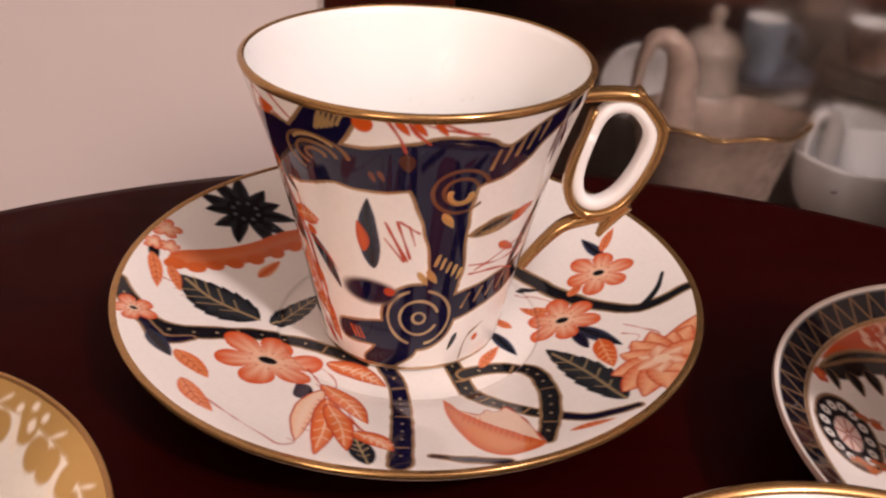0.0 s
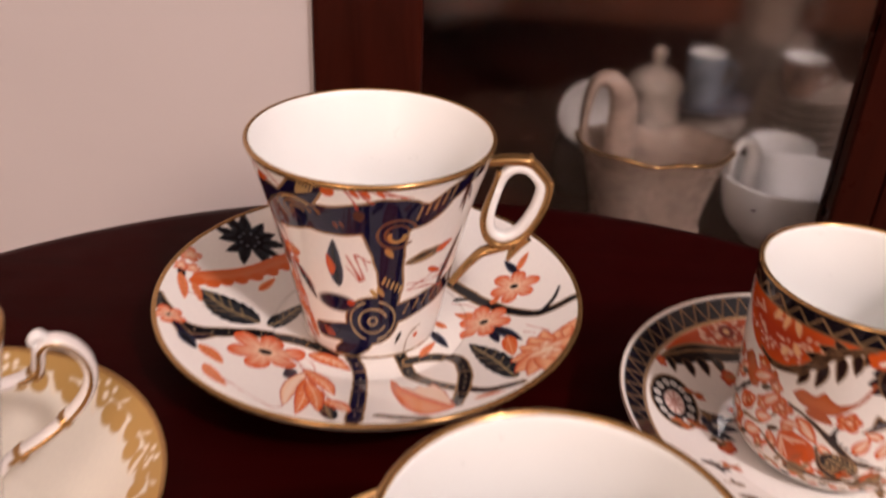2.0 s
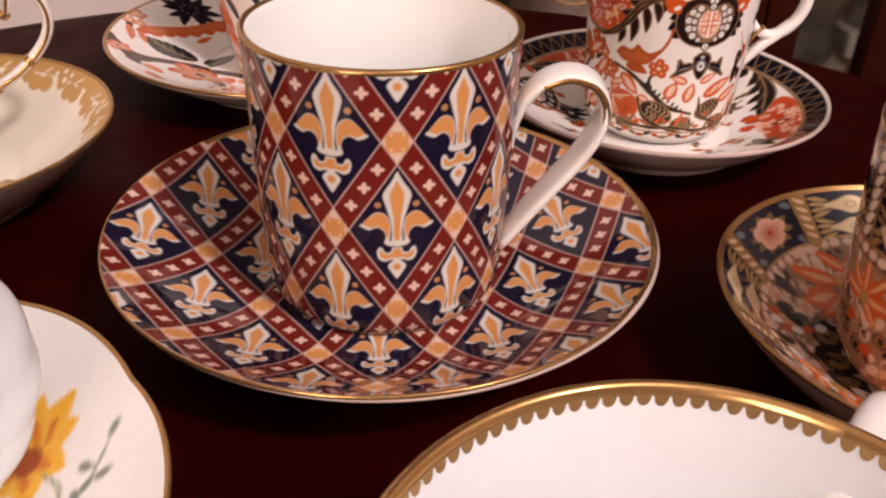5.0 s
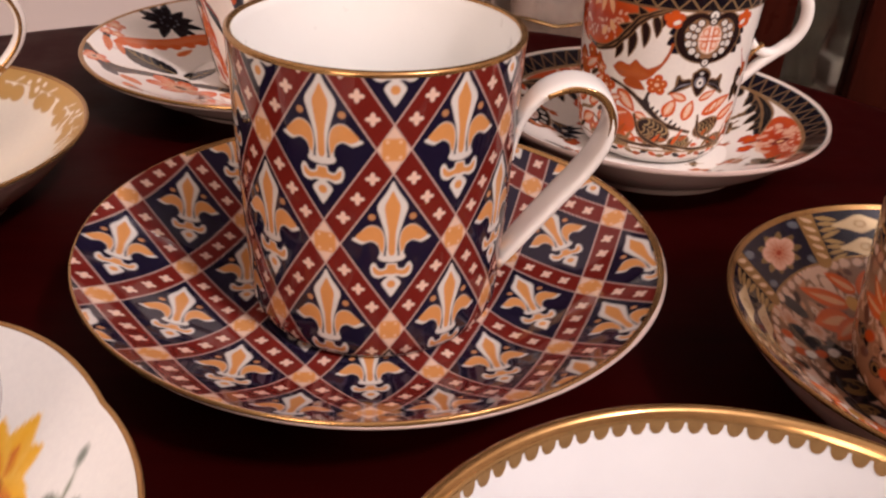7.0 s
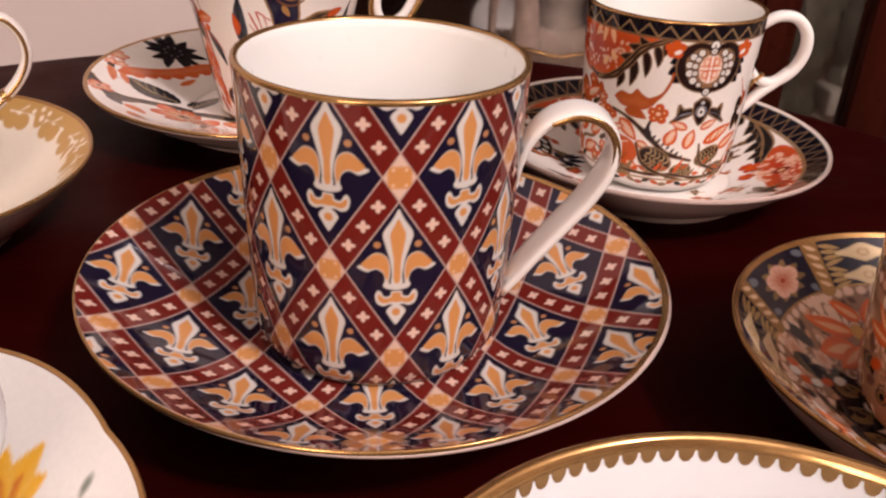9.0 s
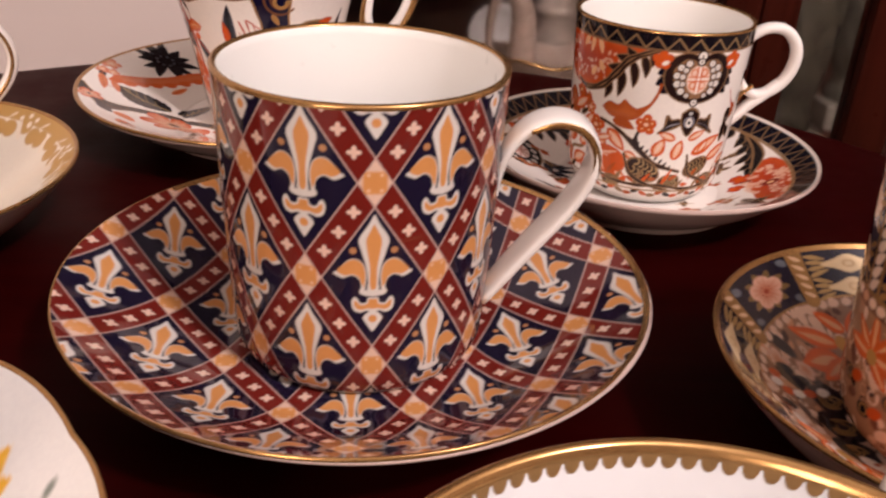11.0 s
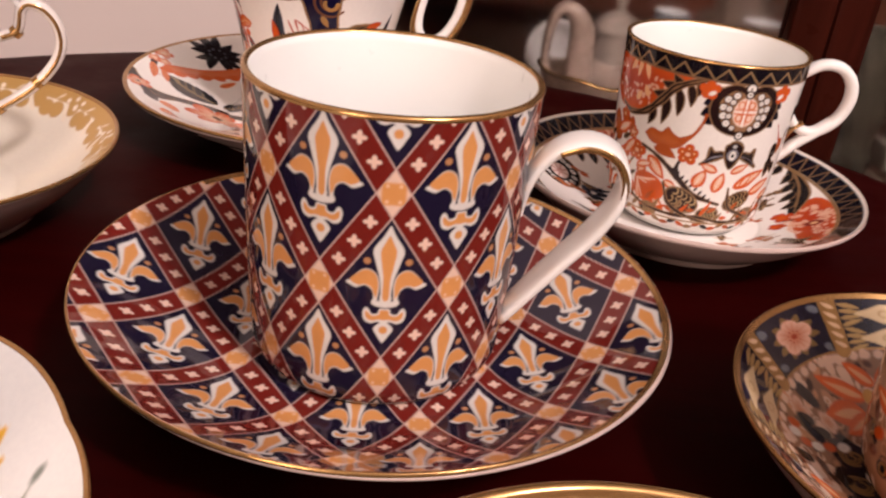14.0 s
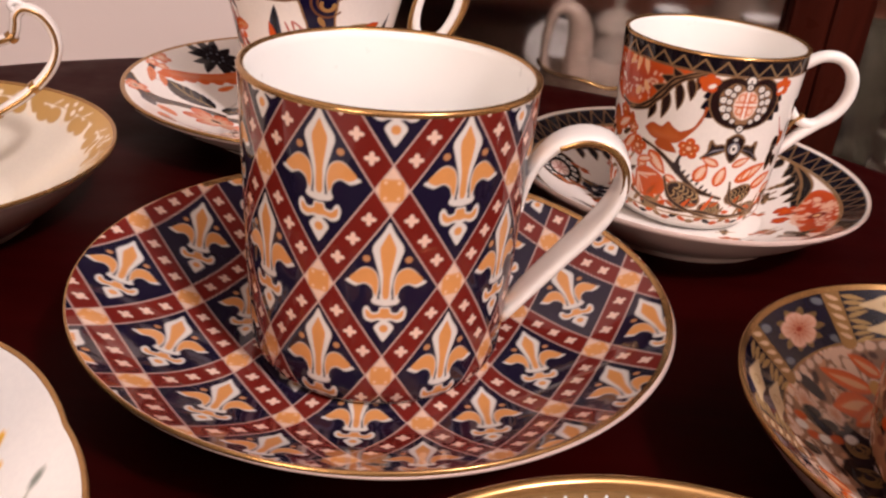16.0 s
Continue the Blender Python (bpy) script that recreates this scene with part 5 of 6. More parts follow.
saucer_c, (ob, r, a, z) = make_saucer("saucer", 0.1215, 0.1215, SAUCER_C, "white saucer with navy zigzag border and orange grounds", np.radians(np.arange(0, 360, 0.42)), 130, rim=0.0)
cv = Canvas(r * np.cos(a), r * np.sin(a), soft=0.22)
P = lambda q, d_: (q * math.cos(radians(d_)), q * math.sin(radians(d_)))
def ground_with_feather(mass, dark, spine, barbs, seed, centre, spread, count):
    """An orange ground full of pale flecks, and the dark gilt-edged feather that curls round it."""
    cv.blob(mass, (0.52, 0.085, 0.020), grade=(DEEP, 5))
    flecks(cv, centre, spread, count, seed, (0.7, 1.5))
    rng_ = np.random.default_rng(seed)
    for k in range(16):
        t_, q = rng_.uniform(0, 360), rng_.uniform(0.2, 0.95)
        cv.ring(centre[0] + spread[0] * q * math.cos(t_), centre[1] + spread[1] * q * math.sin(t_), rng_.uniform(0.9, 1.6), 0.35, DEEP, 0, t_, 230)
    cv.dot(centre[0], centre[1], 2.6, 2.0, (0.20, 0.03, 0.02))
    cv.dot(centre[0], centre[1], 1.0, 0.8, PALE)
    cv.blob(dark, GLOOM, 0.5)
    cv.blob([(p[0] * 0.985, p[1] * 0.985) for p in dark], (0.018, 0.014, 0.014), n=36)
    for x0, y0, x1, y1, w in barbs:
        cv.leaf(x0, y0, x1, y1, w + 0.7, GLOOM, metal=0.5, bend=0.6)
        cv.leaf(x0, y0, x0 + (x1 - x0) * 0.95, y0 + (y1 - y0) * 0.95, w, (0.016, 0.013, 0.014), bend=0.6)
    cv.stroke(spine, [0.5, 0.7, 0.4], GLOOM, 0.6)


ground_with_feather([(37.6, -1.6), (41.2, 2.6), (44.8, 1.6), (46.2, -7.3), (43.6, -18.0), (38.4, -27.0), (32.4, -32.4), (29.4, -27.0), (31.4, -18.0), (32.8, -11.0), (34.6, -5.5)],
    [(41.4, 23.0), (43.8, 15.0), (43.4, 6.0), (38.6, -1.0), (34.6, -4.6), (36.4, 2.6), (39.6, 11.0), (39.6, 19.0)], [(41.4, 22.0), (41.2, 11.0), (36.4, -2.0)],
    ((40.6, 19.5, 36.6, 15.6, 2.4), (40.4, 14.5, 34.6, 11.0, 2.6), (39.6, 9.5, 33.8, 6.2, 2.6), (38.0, 4.0, 33.4, 1.6, 2.2), (39.0, 25.0, 34.6, 21.6, 2.6)), 11, (38.0, -14.0), (7.0, 14.0), 90)
ground_with_feather([(-36.0, 28.4), (-29.6, 35.4), (-18.0, 42.6), (-7.2, 45.4), (3.0, 45.0), (2.6, 40.0), (-2.6, 36.6), (-14.1, 36.0), (-22.6, 34.8), (-30.0, 31.0)],
    [(-38.6, 24.6), (-33.0, 30.6), (-25.0, 34.6), (-14.0, 36.0), (-3.0, 37.2), (-6.0, 34.0), (-14.6, 31.6), (-24.0, 29.4), (-32.0, 25.4)], [(-37.0, 26.0), (-24.7, 32.2), (-5.0, 35.8)],
    ((-30.0, 27.6, -27.4, 22.4, 2.6), (-25.2, 29.6, -22.4, 24.4, 2.8), (-20.0, 31.0, -17.4, 26.4, 2.6), (-35.6, 26.6, -33.6, 21.6, 2.2)), 12, (-14.0, 40.6), (16.0, 4.2), 90)
for x_, y_, q in ((31.7, -2.8, 2.0), (29.6, -9.6, 2.4), (-16.4, 25.5, 2.4), (-17.5, 13.5, 2.0), (-17.2, 9.0, 1.8), (-23.9, -1.8, 2.8), (-37.6, 23.8, 1.8)):
    cv.flower(x_, y_, q, 5, 20 * q, inner=(0.62, 0.14, 0.04), outer=DEEP, heart=None, notch=0.3)
cv.stroke([(31.0, -6.2), (34.4, -7.4)], 0.7, INK)
cv.leaf(27.4, -21.0, 27.8, -36.0, 4.2, (0.016, 0.013, 0.014), edge=GLOOM)
cv.leaf(24.0, -24.0, 27.6, -33.6, 2.2, (0.016, 0.013, 0.014))
cv.leaf(-10.4, 20.8, -12.6, 0.6, 5.0, INK, edge=(0.05, 0.03, 0.03), teeth=0.2)
cv.leaf(-13.6, 12.0, -9.6, 4.0, 3.0, INK)
for c_ in ((-36.4, 9.6), (27.0, 36.0)):     # medallions: white dots in a dark frame round a lacy middle
    u_ = np.array(c_) / math.hypot(*c_)
    v_ = np.array([-u_[1], u_[0]])
    at = lambda i_, j_: np.array(c_) + u_ * i_ + v_ * j_
    frame_ = [at(7.4 * math.cos(t_), 10.4 * math.sin(t_)) for t_ in np.radians(np.arange(0, 360, 30))]
    cv.blob(frame_, GLOOM, 0.5)
    cv.blob([np.array(c_) + (p - np.array(c_)) * 0.94 for p in frame_], (0.014, 0.012, 0.016))
    cv.blob([at(3.0 * math.cos(t_), 4.6 * math.sin(t_)) for t_ in np.radians(np.arange(0, 360, 40))], (0.76, 0.60, 0.54))
    for k in range(8):
        t_ = radians(45 * k + 10)
        cv.stroke([at(0.5 * math.cos(t_), 0.7 * math.sin(t_)), at(2.8 * math.cos(t_), 4.2 * math.sin(t_))], 0.4, (0.34, 0.07, 0.05), wobble=0)
    for k in range(13):
        t_ = radians(k * 360 / 13)
        p_ = at(5.0 * math.cos(t_), 7.4 * math.sin(t_))
        cv.dot(*p_, 1.05, 1.05, (0.74, 0.72, 0.68))
        cv.dot(*p_, 0.35, 0.35, INK)
    for j_ in (-1, 1):     # the dark lily towards the middle
        cv.leaf(*at(-8.0, 0), *at(-14.5, j_ * 5.4), 3.4, (0.012, 0.013, 0.030), edge=(0.10, 0.10, 0.13))
        cv.leaf(*at(-12.0, j_ * 2.0), *at(-17.5, j_ * 4.6), 2.2, (0.012, 0.013, 0.030))
    cv.leaf(*at(-7.6, 0), *at(-18.6, 0), 4.4, (0.012, 0.013, 0.030), edge=(0.10, 0.10, 0.13))
    cv.dot(*at(-12.0, 0), 0.9, 0.8, (0.70, 0.68, 0.64))
rng = np.random.default_rng(4)
for d0, q, kind in ((20, 36, 1), (31, 30, 0), (12, 30, 1), (-33, 29, 1), (-4, 24.5, 0), (-56, 20.5, 1), (-85, 12, 0), (-60, 24.5, 0), (-62, 30, 1), (-38, 27.5, 0), (-84, 27, 1), (-110, 28, 0), (172, 31, 0), (160, 28, 1), (150, 33, 0), (180, 25.5, 1), (200, 27, 0), (214, 33, 1), (118, 30, 0), (92, 27, 1), (62, 27, 0), (-46, 36, 1), (-98, 36, 0), (-122, 38, 1), (236, 30, 0), (270, 40, 1), (-75, 38, 0)):
    c_ = np.array(P(q, d0))
    for k in range(4):
        t_ = rng.uniform(0, 2 * np.pi)
        e_ = c_ + np.array([math.cos(t_), 0.6 * math.sin(t_)]) * rng.uniform(2.2, 4.2)
        cv.leaf(*c_, *e_, 1.7, INK if kind else (0.40, 0.10, 0.035), edge=GILT if kind else ORANGE)
    cv.stroke([c_ - [3, 0.6], c_, c_ + [3, 0.8]], 0.35, GILT, 0.7)
for sx, sy, tone, rim_, spread in ((12, -26, INK, (0.10, 0.10, 0.14), 5.0), (-3, -28, INK, (0.10, 0.10, 0.14), 4.2), (24, -19, (0.36, 0.13, 0.05), GLOOM, 3.6), (29, -27, INK, GLOOM, 4.6), (16, -36, (0.36, 0.13, 0.05), GLOOM, 3.6), (2, -38, INK, (0.10, 0.10, 0.14), 4.6), (-14, -32, (0.36, 0.13, 0.05), GLOOM, 3.8), (-24, -24, INK, GLOOM, 4.4), (30, 8, INK, GLOOM, 3.4), (-30, -12, INK, (0.10, 0.10, 0.14), 4.6), (-36, 2, (0.36, 0.13, 0.05), ORANGE, 3.6)):
    for k in range(6):      # dark sprigs of small leaves on the white
        t_ = radians(60 * k + 25 * (sx % 3))
        ln = spread * (0.7 + 0.3 * math.sin(2.3 * k + sx))
        cv.leaf(sx, sy, sx + ln * math.cos(t_), sy + 0.75 * ln * math.sin(t_), 1.9, tone, edge=rim_)
    cv.stroke([(sx - spread, sy - 1), (sx, sy), (sx + spread, sy + 1.4)], 0.4, GLOOM, 0.5)
cv.flower(32.5, -4.0, 3.2, 5, 10, inner=ORANGE, outer=DEEP, heart=None)
cv.flower(29.0, -9.5, 2.2, 5, 40, inner=ORANGE, outer=DEEP, heart=None)
every = np.arange(len(cv.x))
cv.lay(every, np.abs(r - 49.6) - 2.9, (0.008, 0.007, 0.014))
cv.lay(every, np.abs(r - 46.4) - 0.4, GILT, 0.85)
n_z = 60
zigzag(cv, [P(46.8, k * 6) for k in range(n_z + 1)], [P(52.3, k * 6 + 3) for k in range(n_z + 1)], 0.3, (0.36, 0.22, 0.11))
cv.lay(every, 53.1 - r, (0.56, 0.46, 0.39))
cv.onto(ob)

# ---- china and glass in the cabinet ----
SHELF = 0.660


def shelf_thing(name, x, y, label, category, turn=0.0, z=SHELF, group="china in the cabinet"):
    return thing(name, x, y, z, turn, label, category, group)


# pale and dun glazes: china toned down for the dim cabinet
CHINA_PALE = glaze("dimmed_pale_china", (0.54, 0.53, 0.54), vary=0.15)
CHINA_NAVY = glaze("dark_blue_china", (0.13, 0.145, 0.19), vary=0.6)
CHINA_DUN = glaze("dimmed_dun_china", (0.26, 0.20, 0.17), vary=0.2, rough=0.3)
ROUND = np.radians(np.arange(0, 360, 5.0))


def vessel(parent, outer, thick, mat, name="body", inside=None, ripple=None, rim=None):
    foot, out, inn = cup_outline(outer, thick, 30, 16)
    lip = (out[-1:] + inn[:1]) / 2 + [[0, thick * 0.4]]
    ob = lathe(name, np.vstack([foot, out, lip, inn]), ROUND, mat, parent, ripple=ripple)[0]
    if rim:
        lathe("gilt_rim", np.vstack([out[-1:] + [[0.08, -0.7]], out[-1:] + [[0.1, 0.1]], lip + [[0, 0.15]], inn[:1] + [[-0.1, -0.5]]]), ROUND, rim, parent, "thin gilt rim", ripple=ripple)
    return ob


def boat_handle(parent, x, z, mat, size=1.0):
    """A broad strap that rises inside the end of a sauce boat, curls over and comes down thin outside it."""
    path = [(x - 0.006 * size + u * 0.68 * size, 0, z + v * size) for u, v in ((0.004, -0.010), (0.003, 0.008), (0.002, 0.022), (-0.003, 0.032), (-0.013, 0.037), (-0.022, 0.035), (-0.027, 0.026), (-0.029, 0.010), (-0.027, -0.006))]
    sweep("handle", curve_through(path, 40), np.linspace(0.016, 0.008, 40) * size, np.interp(np.arange(40), [0, 14, 24, 39], [0.019, 0.015, 0.007, 0.004]) * size, mat, parent)


def sauce_boat():
    b = shelf_thing("sauce_boat", 0.1465, 0.418, "tan-grey china sauce boat with a gilt wavy rim", "sauce boat", -4)
    def long_lip(r_, a_, z_):
        f = np.clip(z_ / 56, 0, 1)
        stretch = 1 + 0.55 * np.cos(a_) ** 2
        return r_ * stretch * (1 + 0.035 * f * np.cos(6 * a_)), z_ + f**3 * (1.6 * np.cos(2 * a_) + 1.4 * np.cos(6 * a_ + 0.6))
    vessel(b, [(21, 0.6), (22, 4), (21, 9), (22, 20), (23.5, 32), (25.5, 44), (29.6, 56)], 2.0, CHINA_DIM_TAN, ripple=long_lip, rim=GOLD)
    boat_handle(b, -0.0175, 0.056, CHINA_DIM_TAN)


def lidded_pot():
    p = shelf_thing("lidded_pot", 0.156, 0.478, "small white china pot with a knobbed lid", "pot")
    vessel(p, [(15, 0.6), (17, 4), (22, 20), (21, 40), (17, 58), (16, 70)], 1.8, CHINA_DIMMED)
    lid = lathe("lid", curve_through([(18.5, 70.5), (17, 75), (11, 81), (4.5, 84), (3.2, 87), (4.6, 91), (3.6, 95), (0.05, 96.5)], 30), ROUND, CHINA_DIMMED, p, "domed white lid with a knob")[0]


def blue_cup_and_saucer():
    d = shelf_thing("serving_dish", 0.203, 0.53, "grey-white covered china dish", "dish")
    vessel(d, [(22, 0.6), (24, 5), (29, 16), (32, 30), (33, 33)], 2.0, CHINA_DIMMED)
    lathe("lid", curve_through([(32.5, 33.5), (28, 36), (16, 37.5), (0.05, 38)], 16), ROUND, CHINA_DIMMED, d)
    s = shelf_thing("saucer", 0.203, 0.53, "dark blue china saucer", "saucer", z=SHELF + 0.0384)
    lathe("dish", np.vstack([curve_through([(0.05, 2.6), (14, 2.6), (24, 5), (34.5, 8)], 24), [(34.7, 7.4), (24, 3), (16, 1.2), (15.5, 0), (13.5, 0), (13, 1.4), (0.05, 1.4)]]), ROUND, CHINA_NAVY, s)
    c = shelf_thing("cup", 0.203, 0.53, "pale blue china cup with white inside", "cup", z=SHELF + 0.0412)
    out = curve_through([(9.5, 0.2), (11.5, 5), (12.8, 18), (13.2, 36)], 24)
    lathe("body", np.vstack([[(0.05, 0.2)], out]), ROUND, CHINA_BLUE, c)
    lathe("inside", np.vstack([out[-1:], [(12.6, 36.5), (11.8, 35.5)], curve_through([(11.6, 32), (11.0, 14), (9.5, 5), (0.05, 4)], 16)]), ROUND, CHINA_COOL, c)
    make_handle(c, -15, [(12.6, 29), (18, 31), (20.6, 24), (17, 14), (11.6, 10)], 2.6, 2.2, CHINA_BLUE)


def floral_sauceboat():
    b = shelf_thing("cream_jug", 0.227, 0.412, "white china cream jug with small painted flowers", "jug", 8)
    def wide(r_, a_, z_):
        f = np.clip(z_ / 44, 0, 1)
        return r_ * (1 + 0.25 * np.cos(a_) ** 2 + 0.012 * f * np.cos(8 * a_)), z_ + f**3 * (1.0 * np.cos(2 * a_))
    vessel(b, [(18, 0.6), (20, 4), (27, 14), (31, 28), (33, 42)], 1.8, CHINA_COOL, ripple=wide)
    boat_handle(b, -0.023, 0.041, CHINA_COOL, 0.62)
    rng = np.random.default_rng(3)
    for k in range(12):      # painted sprigs standing a hair proud of the glaze
        a_, h_ = radians(200 + 14 * k), rng.uniform(14, 36)
        rr = (22 + h_ * 0.27) * (1 + 0.25 * math.cos(a_) ** 2) + 1.2
        m = Matrix.Translation((rr * math.cos(a_) * 0.001, rr * math.sin(a_) * 0.001, h_ * 0.001)) @ Euler((radians(80), 0, a_ + math.pi / 2)).to_matrix().to_4x4()
        bm = bmesh.new()
        bmesh.ops.create_circle(bm, cap_ends=True, radius=rng.uniform(0.0012, 0.0026), segments=9, matrix=m)
        part("painted_sprig", bm, SPRIG, b)


def plate(x, y, z, r_, mat, label, tilt=0.0, turn=0.0):
    p = shelf_thing("plate", x, y, label, "plate", z=z)
    p.matrix_world = pose(x, y, z, tilt, 0, turn)
    lathe("dish", [(0.05, 2.4), (r_ * 0.6, 2.4), (r_ * 0.68, 4.0), (r_ * 0.98, 9.0), (r_, 8.8), (r_ * 0.96, 7.2), (r_ * 0.66, 1.6), (r_ * 0.62, 0.0), (r_ * 0.56, 0.0), (r_ * 0.54, 1.0), (0.05, 1.0)], ROUND, mat, p)
    return p


def small_cup(x, y, z, mat, inner, label, scale=1.0):
    c = shelf_thing("cup", x, y, label, "cup", z=z)
    out = curve_through([(11 * scale, 0.2), (14 * scale, 4), (17 * scale, 18 * scale), (20 * scale, 34 * scale)], 20)
    lathe("body", np.vstack([[(0.05, 0.2)], out]), ROUND, mat, c)
    lathe("inside", np.vstack([out[-1:], out[-1:] + [[-1.2, 0.3]], curve_through([(out[-1, 0] - 2, out[-1, 1] - 3), (14 * scale, 12 * scale), (10 * scale, 5), (0.05, 4)], 14)]), ROUND, inner, c)
    make_handle(c, -30, [(17 * scale, 26 * scale), (25 * scale, 28 * scale), (26 * scale, 18 * scale), (15 * scale, 9 * scale)], 3.2, 2.8, mat)


def cut_glass(x, y, r_, h_, label, n=10):
    g = shelf_thing("cut_glass_vase", x, y, label, "vase")
    def facets(rr, a_, z_):
        return rr * (1 - 0.045 * np.abs(np.sin(a_ * n / 2 + z_ * 0.10))), z_
    part("base", box(bmesh.new(), -r_ * 0.001, r_ * 0.001, -r_ * 0.001, r_ * 0.001, 0.0, 0.018, 0.002), GLASS_BASE, g, "pale grey square base")
    out = curve_through([(r_ * 0.7, 18.2), (r_ * 0.72, 26), (r_ * 0.6, h_ * 0.35), (r_ * 0.85, h_ * 0.6), (r_, h_)], 40)
    lathe("body", np.vstack([[(0.05, 18.2)], out, out[-1:] + [[-2.5, 0.3]], curve_through([(r_ - 3.2, h_ - 2), (r_ * 0.6, h_ * 0.7), (0.05, h_ * 0.5)], 14)]), np.radians(np.arange(0, 360, 2.5)), CUT_GLASS, g, ripple=facets)


GLASS_BASE = glaze("pale_grey_glass", (0.24, 0.23, 0.20), vary=0.3, rough=0.1)
SPRIG = plain("painted_sprigs", (0.22, 0.20, 0.24), 0.25, 0.4, 200.0)
# cut glass darkened to stand for the dimness behind the right pane
CUT_GLASS = glaze("dimmed_cut_glass", (0.095, 0.095, 0.078), vary=0.5, rough=0.12)
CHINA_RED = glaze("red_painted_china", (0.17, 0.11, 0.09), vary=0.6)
sauce_boat()
lidded_pot()
blue_cup_and_saucer()
floral_sauceboat()
# made-up jar: its dark colour stands for shade, and it props the plate
shade_jar = shelf_thing("jar", 0.113, 0.474, "squat dark jar added for a shaded gap under the plate", "jar")
vessel(shade_jar, [(15, 0.6), (17, 4), (19, 16), (18, 28), (16.5, 34)], 1.8, glaze("shade_dark_glaze", (0.035, 0.030, 0.030), vary=0.3))
plate(0.113, 0.474, SHELF + 0.0345 + 0.0205, 21, CHINA_PALE, "small white china plate standing on its edge", 86, 10)
for k in range(8):
    plate(0.281, 0.536, SHELF + 0.0065 * k, 41 - 0.8 * k, CHINA_DIMMED, "grey-white china plate in a low stack")
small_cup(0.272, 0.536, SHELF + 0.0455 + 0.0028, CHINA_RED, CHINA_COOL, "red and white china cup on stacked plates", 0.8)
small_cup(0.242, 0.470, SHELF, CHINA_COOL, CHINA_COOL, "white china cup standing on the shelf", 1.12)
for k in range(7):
    plate(0.300, 0.690, SHELF + 0.0065 * k, 46 - 1.2 * k, CHINA_DIMMED, "grey-white china plate in a stack")
small_cup(0.300, 0.690, SHELF + 0.0065 * 6 + 0.0028, CHINA_DUN, CHINA_DIMMED, "grey china bowl on a stack of plates", 1.4)
cut_glass(0.302, 0.402, 18, 104, "grey cut-glass vase with spiral facets")
cut_glass(0.372, 0.470, 22, 96, "tall grey cut-glass vase with facets")

# ---- the ivory cup and saucer with gilt sprays ----
cup_d, (ob, r, a, z) = make_cup("coffee_cup", -0.0931, 0.075, 0.0045, CUP_D, 1.5, "tall ivory coffee cup with gilt sprays and gilded inside", angles_of(1.2, 3.0, middle=-30), 110, rim=(0.8, 0.3), inside=GOLD_BRIGHT)
deg = np.degrees(a) + 90
K_D = 0.40
cv = Canvas(deg * K_D, z, ground=(0.80, 0.76, 0.72), soft=0.22)
T = lambda *p: turned(p, K_D)
BROWN_GILT = (0.36, 0.22, 0.10)
for d0 in (62, 150, -30, -120):
    for p, w in ((((8, 6), (10, 16), (2, 30), (-6, 40)), 0.8), (((9, 20), (14, 32), (20, 44)), 0.7), (((2, 30), (8, 38), (9, 46)), 0.6), (((-6, 40), (-14, 42), (-20, 46)), 0.6), (((-3, 36), (-6, 44), (-5, 50)), 0.5), (((22, 8), (18, 16), (17, 26)), 0.7)):
        cv.stroke(T(*[(d0 + d_, h_) for d_, h_ in p]), w, BROWN_GILT, 0.7)
    for d_, h_, t_ in ((10, 13, 130), (11, 16, 50), (9, 10, 160), (-6, 40, 100), (4, 26, 40), (13, 31, 70), (8, 39, 110), (-14, 42, 60), (18, 18, 110)):
        x0 = (d0 + d_) * K_D
        cv.leaf(x0, h_, x0 + 3.6 * math.cos(radians(t_)), h_ + 3.6 * math.sin(radians(t_)), 1.4, BROWN_GILT, metal=0.6)
cv.onto(ob)
square = [(23.0, 41.6), (27.4, 42.4), (31.0, 44.0), (32.0, 47.0), (32.4, 49.2), (34.4, 50.8), (37.8, 49.6), (40.4, 46.0), (41.2, 41.4), (39.8, 36.6), (36.4, 32.0), (31.6, 27.8), (26.6, 24.6), (22.0, 22.0), (19.4, 18.6)]
h = make_handle(cup_d, 20, square, [3.4, 3.8, 4.0, 4.0, 4.0, 3.8, 3.6, 3.2], [2.4, 2.7, 2.9, 2.9, 2.9, 2.8, 2.6, 2.2], glaze("ivory_china", (0.78, 0.73, 0.70)), label="ivory branch handle with gilt lines", n=60)
for s in (-1, 1):
    make_handle(h, 20, square[1:-1], 0.7, 1.1, GOLD, "gilt_line", "gilt line along the handle", offset=s * 1.75, sides=8, n=60)
make_handle(h, 20, [(32.4, 49.8), (31.4, 51.6), (32.8, 52.6), (34.6, 51.2)], [3.0, 3.2, 2.8], [1.6, 2.0, 1.4], CHINA, "knop")
for k in ((30.8, 43.6), (34.6, 30.4), (24.6, 23.4)):
    make_handle(h, 20, [(k[0] - 0.6, k[1] - 0.5), k, (k[0] + 0.6, k[1] + 0.5)], 4.4, 3.4, GOLD, "gilt_band")

